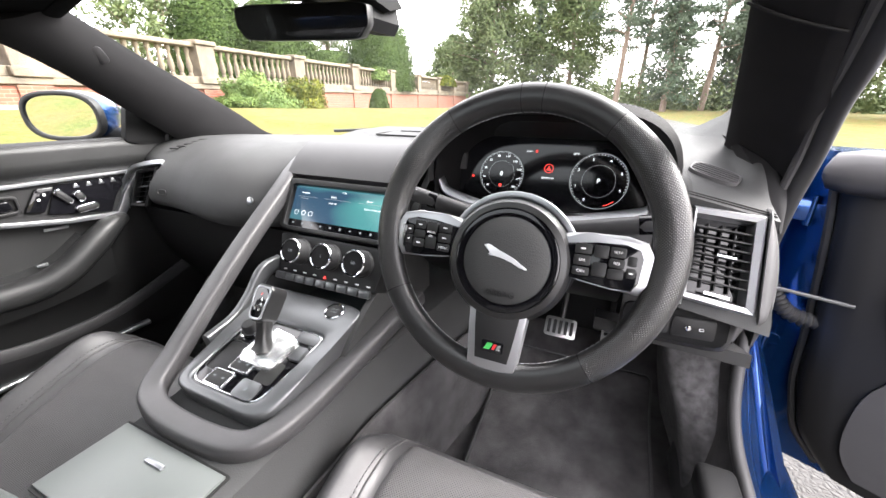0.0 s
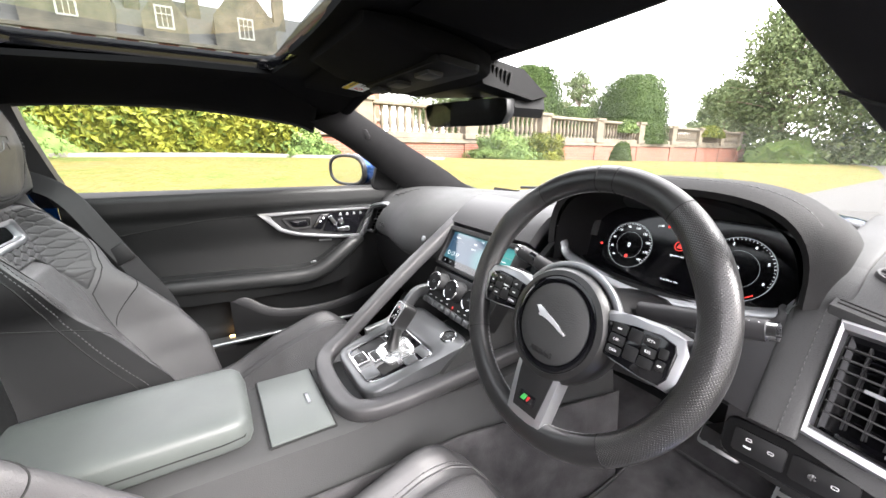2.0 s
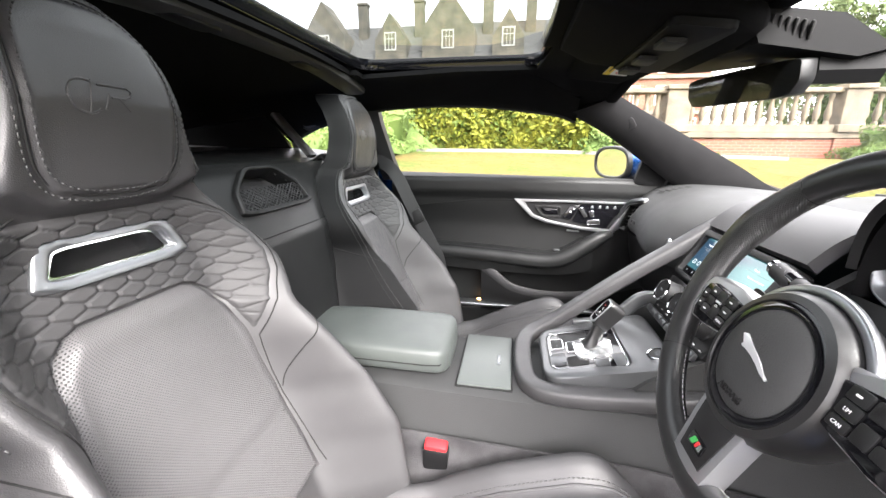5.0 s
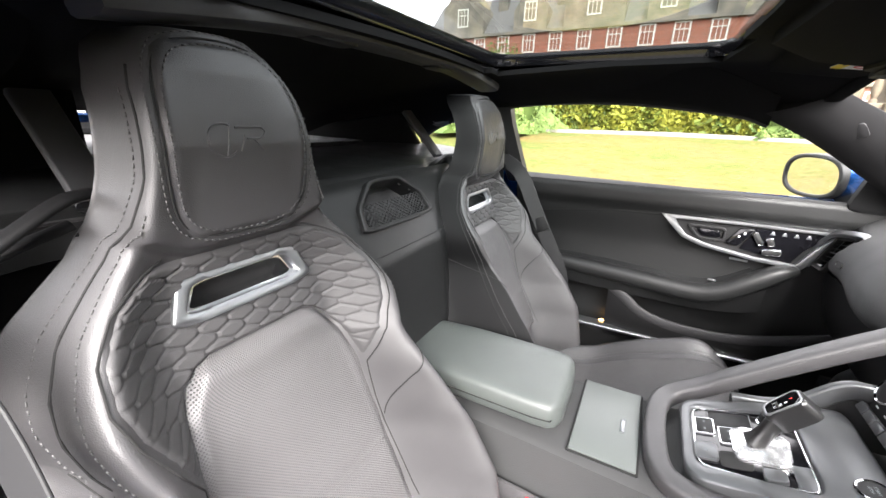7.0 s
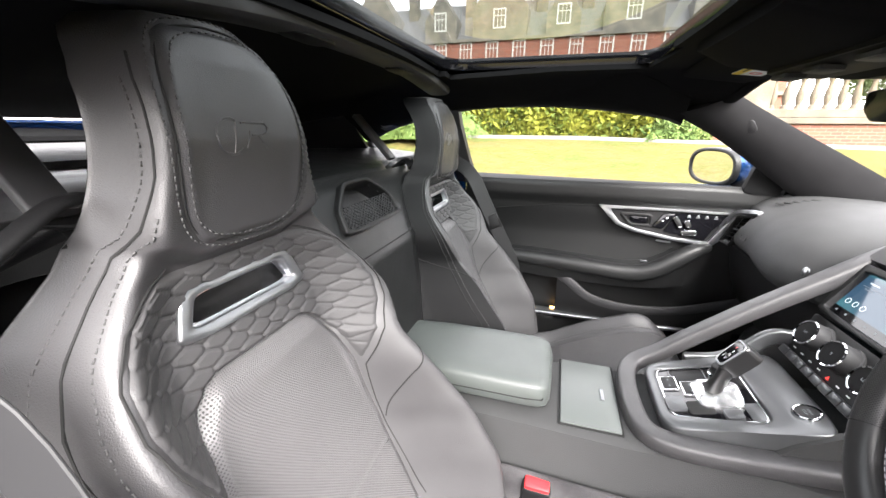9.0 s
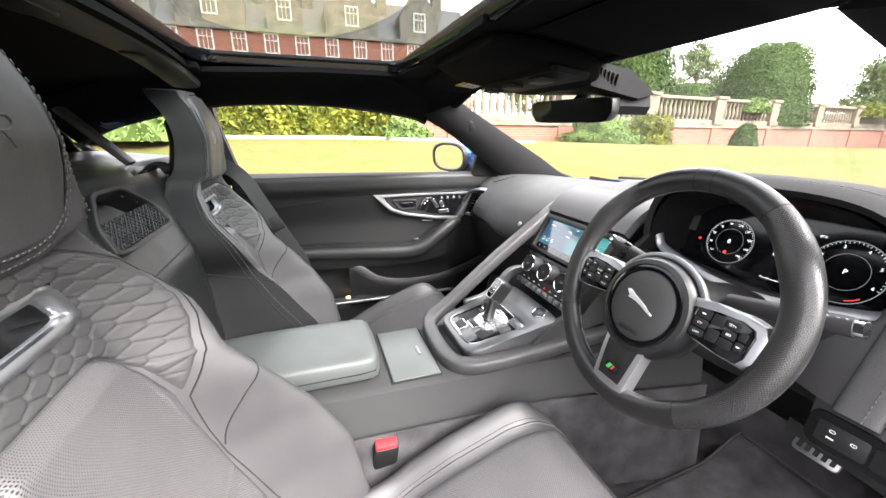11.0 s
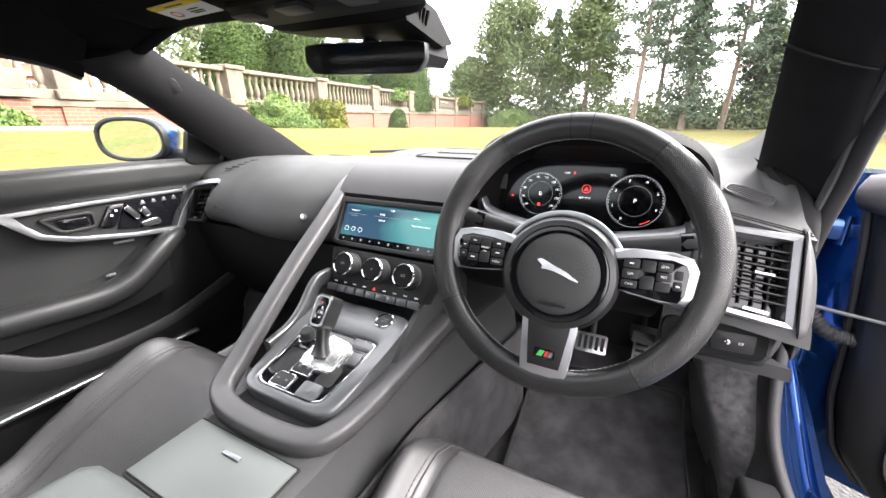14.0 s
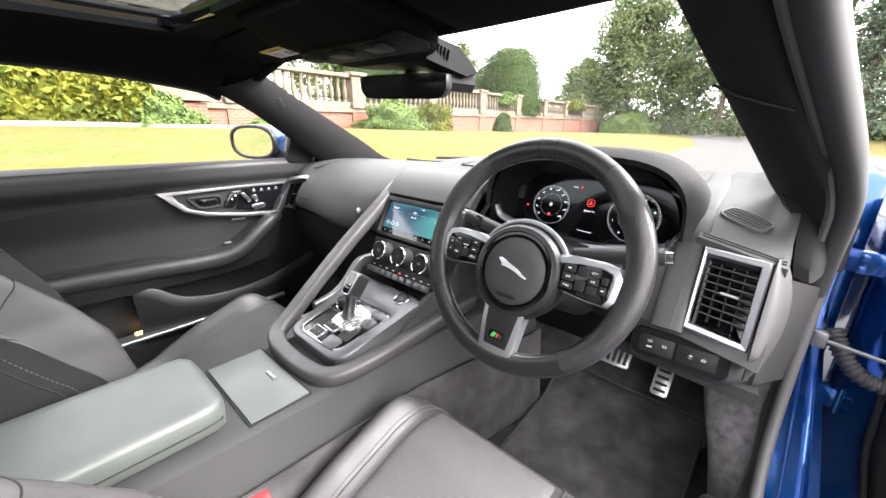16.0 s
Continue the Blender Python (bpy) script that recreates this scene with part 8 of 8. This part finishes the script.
part("hump", surface(bmesh.new(), hump, 72, 100, 0, off_pocket), DOORSKIN_SHADED, blk, "black leather hump between the seats", sharp=70)
pout = soft_poly([(-0.125, -0.052), (0.125, -0.052), (0.112, 0.0), (0.05, 0.05), (-0.05, 0.05), (-0.112, 0.0)], 5, 0.2)
pin_ = soft_poly([(-0.112, -0.044), (0.112, -0.044), (0.10, 0.0), (0.045, 0.041), (-0.045, 0.041), (-0.10, 0.0)], 5, 0.2)
pkm = facing((0, -0.748, 0.902), (0, 0.86, 0.51))
part("pocket_rim", ring_plate(bmesh.new(), pout[::-1], pin_[::-1], pkm @ Matrix.Translation((0, 0, 0.008)), 0.05, 0.003), PLASTIC, blk, "black pocket rim", sharp=50)
part("pocket_back", plate(bmesh.new(), pin_, pkm @ Matrix.Translation((0, 0, -0.036)), 0.004), CARPET, blk)
bm = bmesh.new()
for k in range(-14, 20):
    for sgn in (-1, 1):
        pts = []
        for t in np.linspace(0, 1, 9):
            y = lerp(-0.043, 0.002, t)
            x = 0.013 * k + sgn * (y + 0.02) * 1.4
            if abs(x) < 0.104:
                pts.append(pkm @ V((x, y, 0.001 + 0.0012 * math.sin(60 * x + k))))
        if len(pts) > 1:
            tube(bm, pts, 0.0016, 5)
part("elastic_net", bm, RUBBER, blk, "black elastic net across the pocket")
part("hump_seam", tube(bmesh.new(), [(x, hump_y(0.815) + 0.0005 - 0.006 * smooth(abs(x), 0.1, 0.15), 0.815) for x in np.linspace(-0.15, 0.15, 12)], 0.0014, 5), SEAM, blk)


def shelf(u, v):
    x = lerp(-0.64, 0.64, u)
    a = abs(x)
    y0 = -0.795 - 0.085 * smooth(a, 0.22, 0.40) + 0.06 * smooth(a, 0.47, 0.62)
    y = lerp(y0, -1.30, v)
    z = 0.945 + 0.016 * smooth(v, 0.0, 0.5) + 0.012 * smooth(a, 0.45, 0.64)
    return V((x, y, z - 0.05 * (1 - smooth(v, 0, 0.06)) ** 2))


part("shelf", surface(bmesh.new(), shelf, 60, 40, 0.006), DOORSKIN_SHADED, blk, "black leather shelf behind the seats", sharp=60)
bm = tube(bmesh.new(), [shelf(u, 0.03) + V((0, 0.002, 0.004)) for u in np.linspace(0.0, 1.0, 60)], 0.003, 6)
part("shelf_piping", bm, LEATHER, blk)
for sx in (-1, 1):
    bm = surface(bmesh.new(), lambda u, v, sx=sx: (lambda t: V((t.x, t.y - 0.012 - 0.02 * v, lerp(t.z - 0.008, 0.25, v))))(shelf(lerp(0.5 + sx * 0.20, 0.5 + sx * 0.5, u), 0.02)), 20, 14, 0.01)
    part("seat_recess_panel", bm, DOORSKIN_SHADED, blk, "black leather panel behind the seat")
    part("recess_stitching", stitches(bmesh.new(), [(sx * x, shelf(0.5 + sx * x / 1.28, 0.02).y - 0.006, 0.905) for x in np.linspace(0.42, 0.60, 14)], 0.0045, 0.003, 0.0007), STITCH, blk)
bm = surface(bmesh.new(), lambda u, v: V((lerp(-0.66, 0.66, u), lerp(-1.29, -1.78, v), lerp(0.962, 0.985, v))), 16, 8, 0.02)
part("load_cover", bm, CARPET, blk, "grey carpeted load cover")
bm = surface(bmesh.new(), lambda u, v: V((lerp(-0.60, 0.60, u), lerp(-1.75, -1.77, v), lerp(0.90, 1.06, v))), 4, 4, 0.02)
part("tail_panel", bm, PLASTIC, blk)
hook = thing("coat_hook", (-0.330, -0.785, 0.94), "small black belt guide on the rear quarter trim", "hook")
part("guide", sweep(bmesh.new(), cr([(-0.350, -0.835, 0.935), (-0.345, -0.805, 0.955), (-0.330, -0.782, 0.958), (-0.315, -0.765, 0.942)], 4), oval(0.016, 0.026, 10, 2.5), (0, 0, 1)), PLASTIC, hook)

# seat belts
for sx, nm in ((-1, "passenger"), (1, "driver")):
    sb_ = thing("seat_belt", (sx * 0.68, -0.72, 0.6), "black webbing seat belt hanging beside the seat", "seat belt", "seat belts")
    path = cr([(sx * 0.650, -0.76, 0.95), (sx * 0.612, -0.665, 0.90), (sx * 0.608, -0.602, 0.785), (sx * 0.614, -0.560, 0.70), (sx * 0.640, -0.50, 0.56), (sx * 0.68, -0.48, 0.38)], 6)
    part("webbing", sweep(bmesh.new(), path, rounded(0.003, 0.046, 0.001, 1), (1, 0.3, 0)), RUBBER, sb_)
    part("tongue", rbox(bmesh.new(), (0.008, 0.05, 0.05), pose(sx * 0.608, -0.580, 0.735, 28, 0, 0), 0.003), PLASTIC, sb_)

# ---- open driver's door ----
DH = V((0.845, 0.56, 0.0))
DD = V((0.906, -0.423, 0.0))
DN = V((-0.423, -0.906, 0.0))
ddoor = thing("driver_door", tuple(DH + V((0, 0, 0.22))), "blue driver's door standing open with a black inner panel", "car door")


def dpt(s, z, n=0.0):
    """A place on the open door: s along it from the hinge, n towards the cabin."""
    return DH + DD * s + DN * n + V((0, 0, z))


def door_edge(z):
    """Where the inner panel begins, along the door."""
    return interp(z, [(0.22, 0.17), (0.30, 0.10), (0.42, 0.072), (0.52, 0.065), (0.66, 0.05), (0.78, 0.035), (0.88, 0.015)])


rings = []
for k in range(16):
    z = lerp(0.20, 0.885, k / 15)
    o = -0.10 - 0.05 * math.sin(math.pi * (k / 15) ** 0.8)
    rings.append([dpt(-0.02, z, -0.01), dpt(-0.05, z, -0.05), dpt(-0.06, z, o), dpt(0.5, z, o - 0.03), dpt(1.12, z, o), dpt(1.14, z, -0.04), dpt(1.10, z, 0.0), dpt(0.10, z, 0.0), dpt(0.03, z, 0.012)])
part("door_shell", loft(bmesh.new(), rings), BLUE, ddoor, "blue painted door shell", sharp=50)
rings = []
for k in range(26):
    z = lerp(0.235, 0.875, k / 25)
    e = door_edge(z)
    t = 0.052 + 0.012 * math.sin(3 * k / 25)
    rings.append([dpt(e, z, 0.004), dpt(e - 0.004, z, 0.02), dpt(e + 0.006, z, t - 0.012), dpt(e + 0.022, z, t), dpt(e + 0.06, z, t + 0.006), dpt(0.6, z, t + 0.01), dpt(1.08, z, t), dpt(1.10, z, 0.004)])
part("inner_panel", loft(bmesh.new(), rings), PLASTIC, ddoor, "black moulded inner panel", sharp=50)
part("panel_seal", tube(bmesh.new(), cr([dpt(door_edge(z) - 0.008, z, 0.02) for z in np.linspace(0.235, 0.875, 12)], 3), 0.009, 8), RUBBER, ddoor, "black rubber seal")
part("speaker_panel", surface(bmesh.new(), lambda u, v: dpt(lerp(lerp(0.16, 0.20, abs(2 * v - 1) ** 3), 0.9, u), lerp(0.27, 0.52, v), 0.075 + 0.01 * smooth(min(u * 6, 1), 0, 1)), 12, 10, 0.01), PLASTIC_GREY, ddoor, "grey lower door pocket panel")
rings = []
for s_, h in ((0.0, 0.02), (0.008, 0.05), (0.04, 0.062), (0.3, 0.064), (1.0, 0.06)):
    rings.append([dpt(s_, 0.855 + y * h / 0.06, 0.052 + x) for x, y in oval(0.075, 0.075, 16, 2.6)])
part("upper_roll", loft(bmesh.new(), rings), PLASTIC_DARK, ddoor, "grey upper door roll", sharp=60)
part("door_armrest", sweep(bmesh.new(), cr([dpt(0.16, 0.66, 0.075), dpt(0.24, 0.60, 0.095), dpt(0.45, 0.585, 0.10), dpt(0.95, 0.59, 0.09)], 6), oval(0.06, 0.05, 14, 2.6), (0, 0, 1)), LEATHER, ddoor)
for z in (0.77, 0.475):
    bm = bmesh.new()
    rbox(bm, (0.085, 0.022, 0.045), pose(0.805, 0.565, z, 0, 0, -12), 0.006)
    rbox(bm, (0.07, 0.016, 0.03), pose(0.865, 0.550, z, 0, 0, -25), 0.005)
    for dz in (-0.012, 0.012):
        lathe(bm, [(0.007, 0), (0.007, 0.008), (0.0, 0.009)], facing((0.80, 0.553, z + dz), (0, -1, 0)), 10)
    lathe(bm, [(0.009, -0.03), (0.009, 0.03)], Matrix.Translation((0.838, 0.555, z)), 12)
    part("hinge", bm, BLUE, ddoor, "blue painted door hinge")
part("strap_bracket", rbox(bmesh.new(), (0.022, 0.018, 0.032), (0.768, 0.442, 0.643), 0.004), SATIN_DARK, ddoor)
part("check_strap", sweep(bmesh.new(), [(0.768, 0.440, 0.643), (0.83, 0.450, 0.632), (0.91, 0.453, 0.621)], rounded(0.006, 0.007, 0.002), (0, 1, 0)), SATIN_DARK, ddoor, "steel door check strap")
gp = cr([(0.79, 0.515, 0.640), (0.812, 0.505, 0.600), (0.845, 0.497, 0.566), (0.905, 0.497, 0.556)], 44)
part("wiring_gaiter", sweep(bmesh.new(), gp, oval(0.029, 0.029, 12), (0, 0, 1), widths=lambda t: 1.0 + 0.13 * math.sin(t * 100)), RUBBER, ddoor, "ribbed black wiring gaiter", sharp=80)

# ---- outer body sides ----
part("hinge_post", rbox(bmesh.new(), (0.075, 0.16, 0.72), (0.770, 0.700, 0.575), 0.02, 3), BLUE, car, "blue painted hinge post")
for sx in (-1, 1):
    def wing(u, v, sx=sx):
        y = lerp(0.585 if sx > 0 else 0.50, 2.35, u)
        z = lerp(0.25, lerp(0.84, 0.72, u), v)
        return V((sx * (0.83 + 0.10 * math.sin(math.pi * min(v, 0.9)) * (1 - 0.4 * u * u) - 0.02 * v), y, z))
    part("front_wing", surface(bmesh.new(), wing, 16, 10, 0.006), BLUE, car, "blue metallic front wing")

    def haunch(u, v, sx=sx):
        y = lerp(-0.74, -1.95, u)
        z = lerp(0.22, lerp(0.88, 0.84, u), v)
        return V((sx * (0.80 + 0.14 * math.sin(math.pi * min(v, 0.85)) - 0.05 * u), y, z))
    part("rear_wing", surface(bmesh.new(), haunch, 14, 10, 0.006), BLUE, car, "blue metallic rear wing")
    part("shoulder", surface(bmesh.new(), lambda u, v, sx=sx: V((sx * lerp(0.66, 0.845, v), lerp(-0.74, -1.95, u), lerp(0.925, 0.875, v) - 0.05 * u)), 8, 4, 0.006), BLUE, car)
part("outer_skin", surface(bmesh.new(), lambda u, v: V((-0.79 - 0.10 * math.sin(math.pi * min(v, 0.9)), lerp(-0.73, 0.49, u), lerp(0.20, 0.872, v))), 10, 10, 0.006), BLUE, pdoor, "blue metallic outer door skin")
part("door_top", surface(bmesh.new(), lambda u, v: V((lerp(-0.705, -0.80, v), lerp(-0.73, 0.49, u), lerp(0.878, 0.866, v))), 8, 3, 0.008), RUBBER, pdoor)
part("underbody", rbox(bmesh.new(), (1.66, 3.0, 0.04), (0, 0.1, 0.165), 0.01, 1), PLASTIC, car)

# plain panels that close the nose and the tail
part("nose_panel", surface(bmesh.new(), lambda u, v: V((lerp(-0.86, 0.86, u), 2.38 + 0.16 * math.sin(math.pi * v) - 0.42 * (2 * u - 1) ** 2, lerp(0.20, 0.60, v))), 20, 8, 0.01), BLUE, car, "blue nose panel")
part("tail_skin", surface(bmesh.new(), lambda u, v: V((lerp(-0.86, 0.86, u) * lerp(1.0, 0.74, v * v), -1.93 - 0.07 * math.sin(math.pi * v) + 0.18 * v + 0.10 * (2 * u - 1) ** 2, lerp(0.22, 1.06, v))), 20, 10, 0.01), BLUE, car, "blue tail panel")
